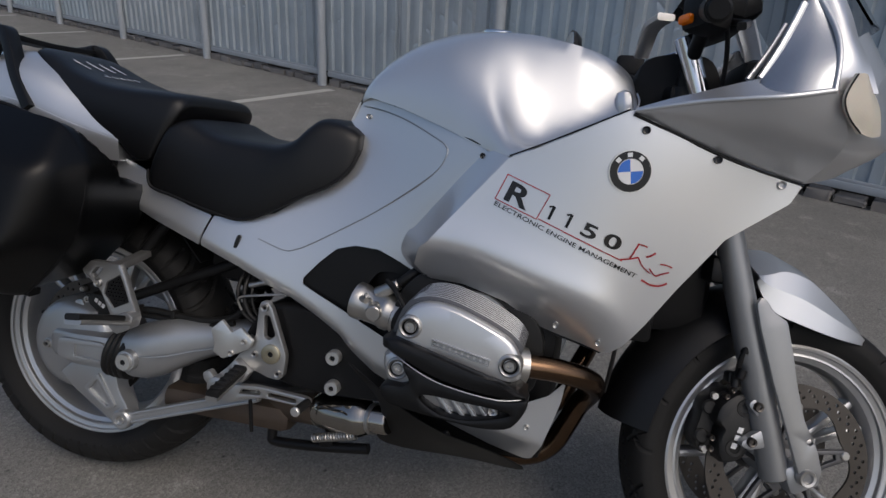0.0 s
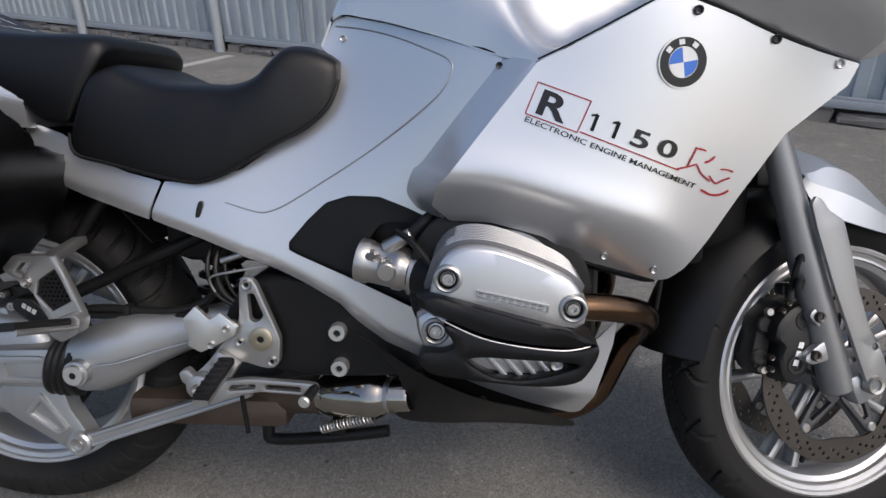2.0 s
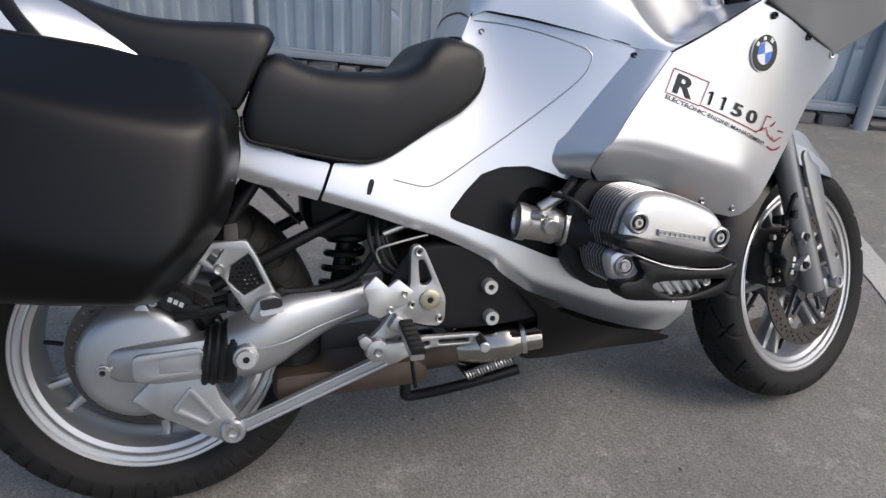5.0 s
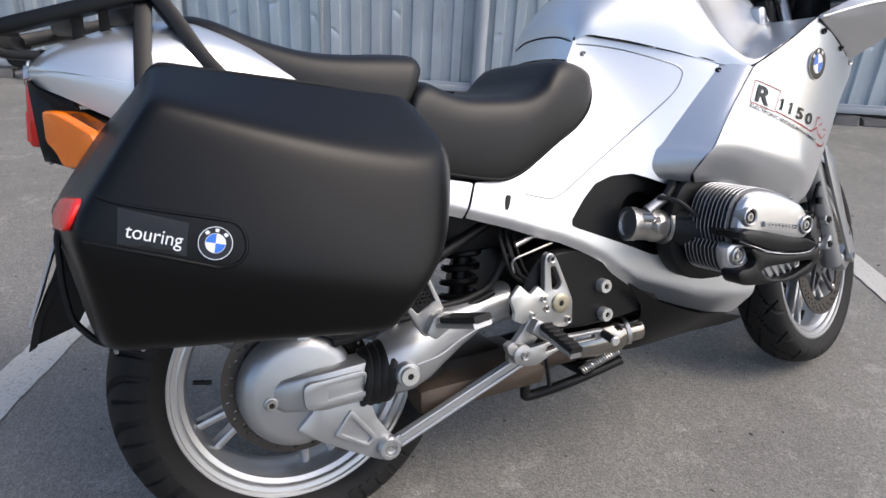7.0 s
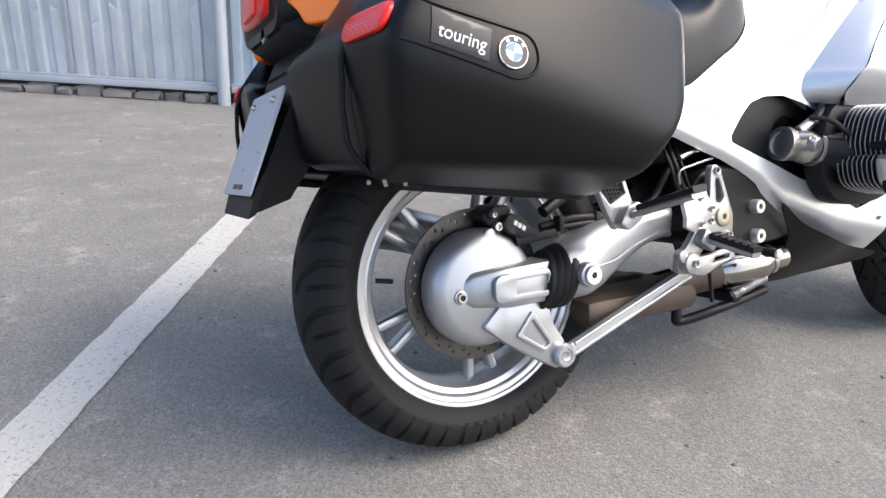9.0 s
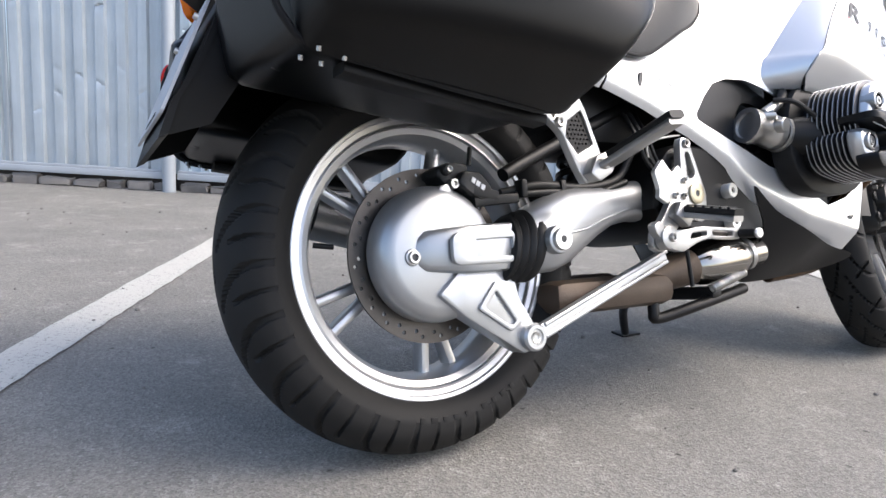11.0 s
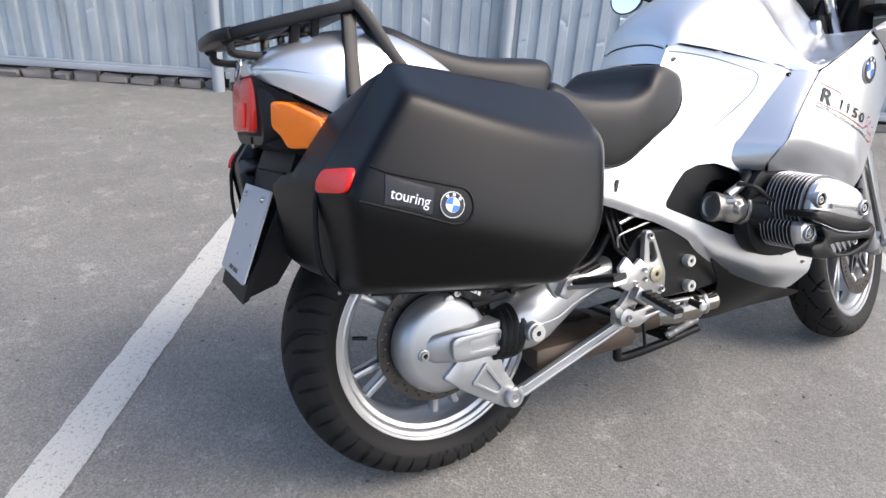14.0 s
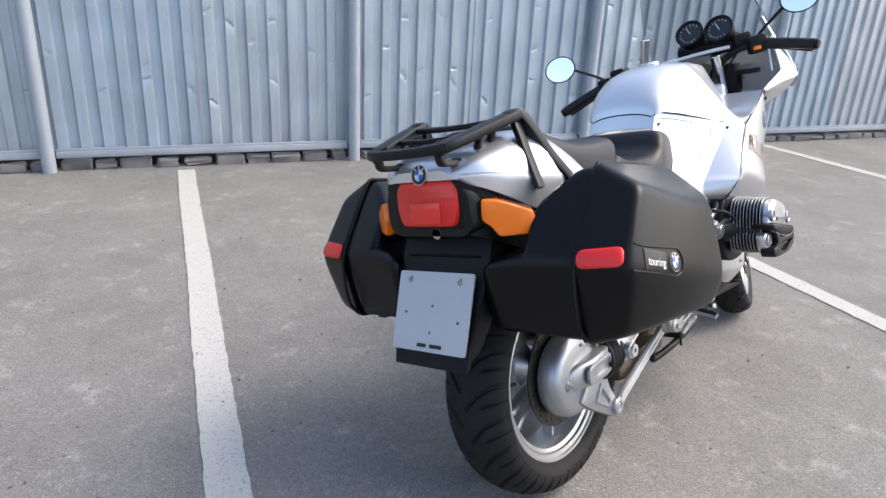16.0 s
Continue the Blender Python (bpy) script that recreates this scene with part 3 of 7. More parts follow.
def fence():
    root = empty("fence", FENCE, "weathered grey ribbed sheet-metal fence on pipe posts", "fence")
    root["kind"] = "structure"
    first = 0.37 - 6 * 2.06
    for k in range(13):
        u = first + k * 2.06
        post = part("post", rod((u, -0.055, -0.02), (u, -0.055, TOP + 0.05), 0.043, seg=24), POST, root)
        cuts = [u + 0.0, u + 0.98, u + 2.06]
        for a, b in zip(cuts, cuts[1:]):
            part("sheet", sheet(a, b - 0.004), GALV, root, sharp=25)
        part("bottom_rail", merge(box((u + 1.03, -0.010, 0.108), (1.97, 0.040, 0.044), 0.004), box((u + 1.03, -0.020, 0.140), (1.97, 0.008, 0.020), 0.002)), POST, root)
        part("seam_strip", box((u + 0.975, -0.004, 1.4), (0.012, 0.006, 2.5), 0.002), GALV, root)
        x = u + 0.05
        while x < u + 2.0:
            w = rnd.uniform(0.14, 0.25)
            w = min(w, u + 2.02 - x)
            b = box((x + w / 2, 0.015 + rnd.uniform(-0.012, 0.012), 0.026), (w - rnd.uniform(0.008, 0.05), 0.09, 0.070 + rnd.uniform(-0.035, 0.008)), 0.012)
            for v in b.verts:
                v.co += Vector((rnd.uniform(-1, 1), rnd.uniform(-1, 1), rnd.uniform(-1, 1))) * 0.009
            part("stone", b, STONE, root)
            x += w
    # Dark strip that closes the gaps behind rail and stones.
    part("backing", box((0.0, 0.09, 0.05), (27, 0.04, 0.14)), DARK_FILL, root)


fence()

# ---- motorcycle ----
LEAN = 14.5
BIKE = pose(0, 0, 0.0, -LEAN, 0, 0)
bike = empty("motorcycle", BIKE, "silver sport-touring motorcycle leaning on its side stand", "motorcycle")
AXIS = Vector((-0.446, 0, 0.895))
STEER = Matrix.Translation((1.44, 0, 0.30)) @ Matrix.Rotation(radians(16), 4, AXIS) @ Matrix.Translation((-1.44, 0, -0.30))
REAR, FRONT = Vector((0, 0, 0.318)), Vector((1.469, 0, 0.300))


def tyre(c, r, half, bead, grooves, seed):
    """A tyre with curved tread grooves cut into its crown."""
    seg, arc = 960, 30
    shape = [(bead - 0.006, half * 0.62), (bead + 0.004, half * 0.77), (bead + 0.014, half * 0.89), (bead + 0.024, half * 0.96), (bead + 0.032, half), (bead + 0.040, half * 0.985)]
    crown = []
    r0 = bead + 0.040
    for k in np.linspace(0, 1, 15)[1:]:
        a = k * math.pi / 2
        crown.append((r0 + (r - r0) * math.sin(a), half * 0.985 * math.cos(a) if k < 1 else 0.0))
    prof = shape + crown
    prof = prof + [(q, -y) for q, y in prof[-2::-1]]
    fine = resample([np.array(p) for p in prof], arc * 2)
    spin = np.arange(seg) * math.tau / seg
    depth = np.zeros((seg, len(fine)))
    for j, (q, y) in enumerate(fine):
        s = abs(y) / half
        if q < r0 - 0.004:
            continue
        for n, lo, hi, bend, power, width, off in grooves:
            if lo < s < hi:
                ph = (spin / math.tau * n + bend * (1 - s) ** power + off + (0.5 if y < 0 else 0)) % 1.0
                gap = np.minimum(ph, 1 - ph) / n * math.tau * r
                depth[:, j] = np.maximum(depth[:, j], np.clip((width - gap) / 0.0012, 0, 1) * 0.008)
    loops = []
    for i in range(seg):
        a = spin[i]
        loops.append([(c[0] + (q - d) * math.cos(a), c[1] + y, c[2] + (q - d) * math.sin(a)) for (q, y), d in zip(fine, depth[i])])
    loops.append(loops[0])
    bm = loft(loops, False, False)
    bmesh.ops.remove_doubles(bm, verts=bm.verts, dist=1e-5)
    return bm


def cast_wheel(name, c, r, half, hub_r, hub_half, spoke_y, label, turn=None, start=1.117):
    """A cast rim with a hub and five pairs of spokes as its parts."""
    put = (lambda b: moved(b, turn)) if turn else (lambda b: b)
    prof = [(r - 0.004, half), (r, half - 0.002), (r, half - 0.006), (r - 0.010, half - 0.010), (r - 0.016, half - 0.013), (r - 0.024, half - 0.014), (r - 0.030, half - 0.022), (r - 0.034, 0.0)]
    prof = prof + [(q, -y) for q, y in prof[-2::-1]]
    inner = [(r - 0.004, half - 0.001), (r - 0.009, half - 0.002), (r - 0.0105, half - 0.007), (r - 0.018, half - 0.009), (r - 0.022, half - 0.008), (r - 0.0235, half - 0.014), (r - 0.033, half - 0.018), (r - 0.040, half - 0.030), (r - 0.042, 0.0)]
    inner = inner + [(q, -y) for q, y in inner[-2::-1]]
    wheel = part(name, put(lathe(prof + inner[::-1], 120, c, True)), RIM, bike, label, 28)
    for k in range(5):
        for side in (-1, 1):
            a0, a1 = math.tau * k / 5 + start + side * 0.085, math.tau * k / 5 + start + side * 0.145
            p = [Vector((hub_r * 0.8 * math.cos(a0), spoke_y * 0.9, hub_r * 0.8 * math.sin(a0))), Vector(((r - 0.12) * math.cos((a0 + a1) / 2), spoke_y, (r - 0.12) * math.sin((a0 + a1) / 2))), Vector(((r - 0.036) * math.cos(a1), 0, (r - 0.036) * math.sin(a1)))]
            part("spoke", put(bar([Vector(c) + q for q in p], 0.032, 0.016, (0, 1, 0), 5, 0.35)), RIM, wheel)
    part("hub", put(lathe([(0.0, hub_half), (hub_r * 0.6, hub_half), (hub_r, hub_half - 0.012), (hub_r, -hub_half + 0.012), (hub_r * 0.6, -hub_half), (0.0, -hub_half)], 48, c)), RIM, wheel)
    return wheel


def brake_disc(c, y, r, r_in, holes_per_ring, rings=3, thick=0.005, wavy=0.0):
    """A drilled disc ring."""
    outer = [((r) * math.cos(a), (r) * math.sin(a)) for a in np.arange(96) * math.tau / 96]
    inner = [((r_in + wavy * math.cos(6 * a)) * math.cos(a), (r_in + wavy * math.cos(6 * a)) * math.sin(a)) for a in np.arange(72) * math.tau / 72]
    holes = [inner]
    for j in range(rings):
        q = r_in + 0.010 + (r - r_in - 0.018) * (j + 0.5) / rings + 0.002
        for i in range(holes_per_ring):
            a = math.tau * (i + j * 0.36) / holes_per_ring
            holes.append(ring_points(q * math.cos(a), q * math.sin(a), 0.0034, 7))
    bm = plate(outer, y - thick / 2, y + thick / 2, holes)
    return moved(bm, Matrix.Translation(c))


# rear wheel
rear_wheel = cast_wheel("rear_wheel", REAR, 0.2295, 0.064, 0.055, 0.05, -0.005, "silver cast alloy rim with paired spokes")
rear_tyre = part("tyre", tyre(REAR, 0.315, 0.084, 0.224, [(23, 0.04, 1.01, -0.85, 1.7, 0.0062, 0.0), (23, 0.50, 1.01, -0.4, 1.5, 0.0036, 0.5)], 1), RUBBER, rear_wheel, "worn black road tyre with curved grooves")
for k in range(9):
    a = radians(-100 + k * 4.6 + (3 if k > 4 else 0))
    mark = box((0, 0, 0), (0.0085 + 0.003 * (k % 2), 0.0022, 0.0095), 0.0008)
    part("raised_mark", moved(mark, Matrix.Translation(REAR + Vector((0.2535 * math.cos(a), -0.0832, 0.2535 * math.sin(a)))) @ Matrix.Rotation(-a - math.pi / 2, 4, 'Y')), RUBBER, rear_tyre)
part("brake_disc", brake_disc(REAR, -0.058, 0.138, 0.105, 24, 2), DISC, rear_wheel, "drilled steel brake disc browned by use")
part("disc_carrier", lathe([(0.045, -0.05), (0.105, -0.052), (0.108, -0.058), (0.098, -0.064), (0.045, -0.064)], 48, REAR), BLACK, rear_wheel)
va = radians(172)
part("valve", rod(REAR + Vector((0.178 * math.cos(va), -0.02, 0.178 * math.sin(va))), REAR + Vector((0.148 * math.cos(va), -0.028, 0.148 * math.sin(va))), 0.0042), HOSE, rear_wheel)


# final drive
def smooth_step(a, b, x):
    k = min(1.0, max(0.0, (x - a) / (b - a)))
    return k * k * (3 - 2 * k)


def final_drive():
    c = Vector((-0.010, 0, 0.318))
    shell = lathe([(0.0, -0.126), (0.080, -0.124), (0.094, -0.119), (0.102, -0.108), (0.105, -0.094), (0.105, -0.074), (0.100, -0.066), (0.05, -0.064)], 64, c)
    lower = plate(rounded([(-0.030, 0.255), (0.015, 0.219), (0.060, 0.190), (0.108, 0.160), (0.122, 0.152), (0.140, 0.160), (0.150, 0.176), (0.140, 0.205), (0.118, 0.240), (0.106, 0.295), (0.02, 0.30)], 0.008, 4), -0.134, -0.100, (), 0.004)
    drive = part("final_drive", merge(shell, lower), ALLOY, bike, "silver painted cast final drive housing")
    web = plate(rounded([(0.034, 0.230), (0.070, 0.272), (0.116, 0.203), (0.094, 0.190)], 0.006, 4), -0.140, -0.132, [rounded([(0.047, 0.231), (0.069, 0.256), (0.104, 0.206), (0.093, 0.199)], 0.004, 3)], 0.0015)
    part("web_rib", web, ALLOY, drive)
    arm = [(-0.070, 0.318), (-0.064, 0.338), (-0.045, 0.351), (0.02, 0.357), (0.104, 0.360), (0.104, 0.285), (0.02, 0.285), (-0.045, 0.291), (-0.064, 0.301)]
    hump = plate(arm, -0.152, -0.10, (), 0.010)
    for v in hump.verts:
        if v.co.y < -0.11:
            v.co.y += 0.030 * (1 - smooth_step(-0.075, 0.0, v.co.x))
    part("drive_arm", hump, ALLOY, drive)
    rim_o = rounded([(-0.016, 0.345), (0.100, 0.348), (0.100, 0.297), (-0.016, 0.297)], 0.016, 6)
    rim_i = [(0.026, 0.334), (0.094, 0.336), (0.094, 0.308), (0.026, 0.308)]
    part("raised_frame", plate(rim_o, -0.158, -0.150, [rim_i], 0.002), ALLOY, drive)
    part("mount_lug", plate(rounded([(-0.020, 0.385), (-0.006, 0.420), (0.010, 0.424), (0.016, 0.410), (0.022, 0.382)], 0.005, 3), -0.118, -0.075, (), 0.003), ALLOY, drive)
    part("lug_bolt", lathe([(0.0, -0.002), (0.0035, -0.002), (0.004, -0.006), (0.0075, -0.006), (0.0085, 0.004)], 16, (0.022, -0.112, 0.424)), STEEL, drive)
    ear = plate(ring_points(-0.066, 0.313, 0.0125, 24), -0.1285, -0.112, (), 0.002)
    part("plug_boss", ear, ALLOY, drive)
    part("oil_plug", lathe([(0.0, 0.0), (0.0045, 0.0), (0.0055, -0.004), (0.0085, -0.004), (0.0095, 0.002)], 20, (-0.066, -0.130, 0.313)), STEEL, drive)
    part("plug_socket", rod((-0.066, -0.1308, 0.313), (-0.066, -0.130, 0.313), 0.0045, seg=12), INK_BLACK, drive)
    rings = []
    for x, r in [(0.094, 0.044), (0.097, 0.052), (0.103, 0.0545), (0.108, 0.051), (0.112, 0.0550), (0.117, 0.0575), (0.122, 0.0535), (0.126, 0.0575), (0.131, 0.0595), (0.136, 0.0555), (0.140, 0.0590), (0.146, 0.0605), (0.151, 0.0600), (0.156, 0.052)]:
        rings.append([(x + 0.16 * r * math.sin(a), -0.120 + r * 0.85 * math.cos(a), 0.322 + 0.10 * (x - 0.12) + r * math.sin(a)) for a in np.arange(32) * math.tau / 32])
    part("rubber_boot", loft(rings), HOSE, drive, "ribbed black rubber drive shaft boot")
    part("speed_sensor", box((0.075, -0.118, 0.408), (0.05, 0.014, 0.02), 0.004, Matrix.Rotation(radians(12), 4, 'Y')), HOSE, drive)
    part("link_bolt", bolt_head(0.134, -0.143, 0.177, 0.010), STEEL, drive)


final_drive()


def swing_arm():
    loops = []
    for x, zc, h, yc, w in [(0.140, 0.330, 0.050, -0.118, 0.046), (0.160, 0.333, 0.057, -0.118, 0.050), (0.190, 0.340, 0.062, -0.118, 0.052), (0.225, 0.352, 0.062, -0.117, 0.048), (0.262, 0.365, 0.054, -0.114, 0.042),
                            (0.300, 0.376, 0.044, -0.110, 0.038), (0.345, 0.388, 0.036, -0.106, 0.036), (0.40, 0.398, 0.036, -0.10, 0.038), (0.45, 0.40, 0.04, -0.095, 0.04)]:
        loops.append([(x, yc + w * np.sign(math.cos(a)) * abs(math.cos(a)) ** 0.8, zc + h * np.sign(math.sin(a)) * abs(math.sin(a)) ** 0.8) for a in np.arange(36) * math.tau / 36])
    arm = part("swing_arm", loft(loops), ALLOY, bike, "silver painted cast single-sided swing arm")
    part("arm_seam", tube([(0.19, -0.170, 0.338), (0.24, -0.166, 0.345), (0.30, -0.150, 0.362), (0.37, -0.142, 0.38)], 0.0022, 8), ALLOY, arm)
    part("pivot_boss", plate(ring_points(0.168, 0.328, 0.0225, 28), -0.184, -0.155, (), 0.003), ALLOY, arm)
    part("pivot_plug", lathe([(0.0, -0.002), (0.0055, -0.002), (0.006, -0.006), (0.0165, -0.006), (0.0175, -0.003), (0.0175, 0.004)], 24, (0.168, -0.185, 0.328)), WHITEBOLT, arm, "bright metal pivot plug")
    part("plug_socket", rod((0.168, -0.1905, 0.328), (0.168, -0.1875, 0.328), 0.0062, seg=6), INK_BLACK, arm)
    body = bar([(0.140, -0.135, 0.179), (0.283, -0.138, 0.2315), (0.45, -0.142, 0.2915)], 0.012, 0.0265, (0, 1, 0), 6, 0.3)
    strut = part("torque_strut", merge(body, lathe([(0.0, -0.010), (0.012, -0.010), (0.0135, -0.013), (0.019, -0.013), (0.0225, -0.009), (0.0225, 0.010), (0.0, 0.010)], 28, (0.134, -0.136, 0.178))), ALLOY, bike, "long silver torque strut")
    rail = [bar([(0.158, -0.1415, 0.1858 + k), (0.283, -0.1445, 0.2315 + k), (0.45, -0.1485, 0.2915 + k)], 0.007, 0.0075, (0, 1, 0), 6, 0.4) for k in (-0.0094, 0.0094)]
    part("strut_ridge", merge(*rail), ALLOY, strut)


swing_arm()

# engine and gearbox, dark behind the panels
core = loft([star_loop(curve([(0.445, 0.470), (0.50, 0.500), (0.60, 0.490), (0.70, 0.44), (0.76, 0.39), (0.78, 0.34), (0.62, 0.325), (0.50, 0.335), (0.41, 0.38)], 4, True), 48, y, (0.58, 0.40), k) for y, k in ((-0.165, 0.90), (-0.158, 0.97), (-0.14, 1.0), (0.14, 1.0), (0.165, 0.9))])
engine = part("gearbox", core, BLACK, bike, "black painted gearbox and engine block")
for x, z in ((0.615, 0.410), (0.617, 0.349)):
    lug = lathe([(0.0, -0.003), (0.005, -0.003), (0.006, -0.007), (0.013, -0.007), (0.0145, -0.004), (0.0145, 0.022)], 24, (x, -0.176, z))
    mount = part("engine_mount_bolt", lug, WHITEBOLT, engine, "bright alloy washer and bolt")
    part("socket", rod((x, -0.1795, z), (x, -0.1785, z), 0.0052, seg=12), INK_BLACK, mount)
block = box((0.89, 0, 0.40), (0.30, 0.30, 0.30), 0.04)
part("crankcase", block, BLACK, engine)
part("frame_side", box((0.60, 0, 0.62), (0.62, 0.20, 0.24), 0.04), BLACK, bike)
part("steering_head", box((1.13, 0, 0.72), (0.34, 0.16, 0.40), 0.05), BLACK, bike)
part("radiator", box((1.16, -0.02, 0.60), (0.06, 0.30, 0.14), 0.01), BLACK, bike)


def shaded_faces(fin):
    """Paints the shade between fins as dark faces; only the rim stays bright."""
    fin.data.materials.append(SHADED_ALLOY)
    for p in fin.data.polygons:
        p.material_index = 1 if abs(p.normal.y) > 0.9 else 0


def cylinder_head(side):
    """A finned boxer cylinder with its two-part cover; side -1 is the right."""
    top = curve([(0.772, 0.520), (0.776, 0.552), (0.790, 0.582), (0.818, 0.598), (0.862, 0.597), (0.923, 0.577), (0.970, 0.553), (0.990, 0.520), (0.988, 0.484), (0.93, 0.488), (0.87, 0.503), (0.81, 0.512)], 4, True)
    low = curve([(0.762, 0.500), (0.80, 0.500), (0.86, 0.485), (0.94, 0.470), (0.97, 0.455), (0.955, 0.425), (0.90, 0.415), (0.83, 0.425), (0.785, 0.438), (0.765, 0.462)], 4, True)
    flip = (lambda b: b) if side < 0 else (lambda b: moved(b, Matrix.Diagonal((1, -1, 1, 1))))
    # Black core puts the shade of the gaps between fins into its colour.
    cyl = part("cylinder_head", flip(merge(loft([star_loop(top, 52, -0.19, (0.875, 0.530), 0.87), star_loop(top, 52, -0.342, (0.875, 0.530), 0.85)]), loft([star_loop(low, 44, -0.19, (0.862, 0.460), 0.86), star_loop(low, 44, -0.330, (0.862, 0.460), 0.86)]))), BLACK, bike, "finned alloy boxer cylinder head")
    part("cylinder_barrel", flip(rod((0.88, -0.10, 0.50), (0.88, -0.25, 0.51), 0.085, seg=40)), CAST, cyl)
    for k in range(10):
        y = -0.248 - k * 0.0096
        ring = lambda d, q: [(px_, py_, pz_ + 0.0004 * (9 - k) * max(0.0, (pz_ - 0.53) / 0.06)) for px_, py_, pz_ in star_loop(top, 52, y - d, (0.875, 0.538), q)]
        shaded_faces(part("fin", flip(loft([ring(d, q) for d, q in ((0.0, 0.990), (0.0004, 1.005), (0.0026, 1.005), (0.0032, 0.990))])), ALLOY, cyl))
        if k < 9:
            shaded_faces(part("fin", flip(loft([star_loop(low, 44, y - d, (0.862, 0.460), q) for d, q in ((0.0, 0.975), (0.0004, 0.990), (0.0026, 0.990), (0.0032, 0.972))])), ALLOY, cyl))
    cover = loft([star_loop(top, 72, y, (0.878, 0.520), k) for y, k in ((-0.340, 0.905), (-0.3425, 0.92), (-0.351, 0.92), (-0.356, 0.905), (-0.359, 0.875), (-0.3605, 0.84), (-0.3625, 0.6), (-0.3635, 0.2))])
    part("valve_cover", flip(cover), BRIGHT, cyl, "smooth silver valve cover", 24)
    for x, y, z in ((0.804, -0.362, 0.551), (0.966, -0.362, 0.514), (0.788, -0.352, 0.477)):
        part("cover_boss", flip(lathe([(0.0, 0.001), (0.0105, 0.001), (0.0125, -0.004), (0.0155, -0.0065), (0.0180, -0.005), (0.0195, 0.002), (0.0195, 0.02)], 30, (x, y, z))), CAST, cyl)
        # Black ring paints the shadow in the boss's hollow round the bolt.
        part("boss_shadow_ring", flip(lathe([(0.0100, 0.0), (0.0108, -0.0006), (0.0122, -0.0042), (0.0112, 0.0008)], 30, (x, y - 0.0006, z))), BLACK, cyl)
        part("cover_bolt", flip(lathe([(0.0, 0.0), (0.0032, 0.0), (0.004, -0.005), (0.0075, -0.005), (0.0088, -0.003), (0.0092, 0.004)], 20, (x, y, z))), STEEL, cyl)
    lower = loft([star_loop(low, 56, y, (0.862, 0.460), k) for y, k in ((-0.326, 0.98), (-0.330, 1.0), (-0.342, 0.99), (-0.349, 0.95), (-0.353, 0.86), (-0.356, 0.5))])
    part("lower_cover", flip(lower), BRIGHT, cyl, "silver lower head cover", 32)
    part("cover_bolt", flip(bolt_head(0.948, -0.357, 0.436, 0.009)), STEEL, cyl)
    band = curve([(0.762, 0.520), (0.766, 0.537), (0.789, 0.531), (0.828, 0.522), (0.887, 0.506), (0.967, 0.486), (0.992, 0.480), (0.998, 0.470), (0.985, 0.464), (0.945, 0.464), (0.901, 0.469), (0.850, 0.480), (0.806, 0.497), (0.772, 0.512)], 4, True)
    guard = loft([star_loop(band, 64, y, (0.875, 0.495), k) for y, k in ((-0.31, 0.98), (-0.358, 1.0), (-0.370, 0.99), (-0.3755, 0.95), (-0.379, 0.85), (-0.381, 0.4))])
    part("cover_guard", flip(guard), FENDER, cyl, "matt black plastic cylinder guard")
    part("guard_edge", flip(tube([(0.776, -0.366, 0.509), (0.806, -0.376, 0.495), (0.850, -0.382, 0.478), (0.901, -0.383, 0.468), (0.955, -0.380, 0.463), (0.990, -0.370, 0.466)], 0.0011, 6)), ALLOY, cyl)
    loop_o = curve([(0.800, 0.486), (0.806, 0.492), (0.850, 0.476), (0.901, 0.465), (0.968, 0.461), (0.996, 0.468), (1.000, 0.455), (0.988, 0.430), (0.971, 0.415), (0.924, 0.409), (0.855, 0.414), (0.795, 0.421), (0.775, 0.429), (0.766, 0.447), (0.776, 0.455), (0.800, 0.456), (0.812, 0.466)], 3, True)
    loop_i = curve([(0.832, 0.442), (0.849, 0.448), (0.897, 0.446), (0.964, 0.443), (0.970, 0.437), (0.915, 0.421), (0.867, 0.422)], 3, True)
    part("crash_bar", flip(plate(loop_o, -0.376, -0.335, [loop_i], 0.005)), FENDER, cyl, "black plastic crash guard")
    for k in range(5):
        x = 0.850 + k * 0.021
        part("rib", flip(bar([(x, -0.356, 0.452), (x + 0.034, -0.354, 0.414)], 0.008, 0.007, (0, 1, 0))), ALLOY, cyl)
    part("badge_frame", flip(plate([(0.841, 0.538), (0.935, 0.519), (0.934, 0.509), (0.841, 0.527)], -0.3685, -0.360, [[(0.8425, 0.5362), (0.9335, 0.5178), (0.9325, 0.5108), (0.8425, 0.5288)]])), ALLOY, cyl)
    for k in range(9):
        u = 0.847 + k * 0.0098
        z = 0.5325 - (u - 0.842) * 0.198
        part("badge_bar", flip(box((u, -0.3675, z), (0.0058, 0.002, 0.0042))), ALLOY, cyl)
    shroud = plate(curve([(0.745, 0.56), (0.77, 0.60), (0.815, 0.622), (0.88, 0.622), (0.95, 0.590), (1.0, 0.545), (1.01, 0.49), (0.99, 0.42), (0.90, 0.395), (0.80, 0.405), (0.75, 0.45), (0.738, 0.51)], 3, True), -0.232, -0.19, (), 0.004)
    part("rubber_surround", flip(shroud), HOSE, cyl)
    # throttle body and inlet
    body = lathe([(0.0, 0.0), (0.024, 0.0), (0.026, -0.006), (0.0345, -0.006), (0.0345, 0.010), (0.0315, 0.014), (0.0315, 0.050), (0.034, 0.054), (0.034, 0.066), (0.031, 0.070), (0.031, 0.095), (0.0, 0.095)], 40)
    along = Matrix.Translation((0.664, -0.194, 0.535)) @ (Vector((0.955, -0.13, -0.17)).to_track_quat('Y', 'Z')).to_matrix().to_4x4()
    thr = part("throttle_body", flip(moved(body, along)), STEEL, cyl, "bright metal throttle body")
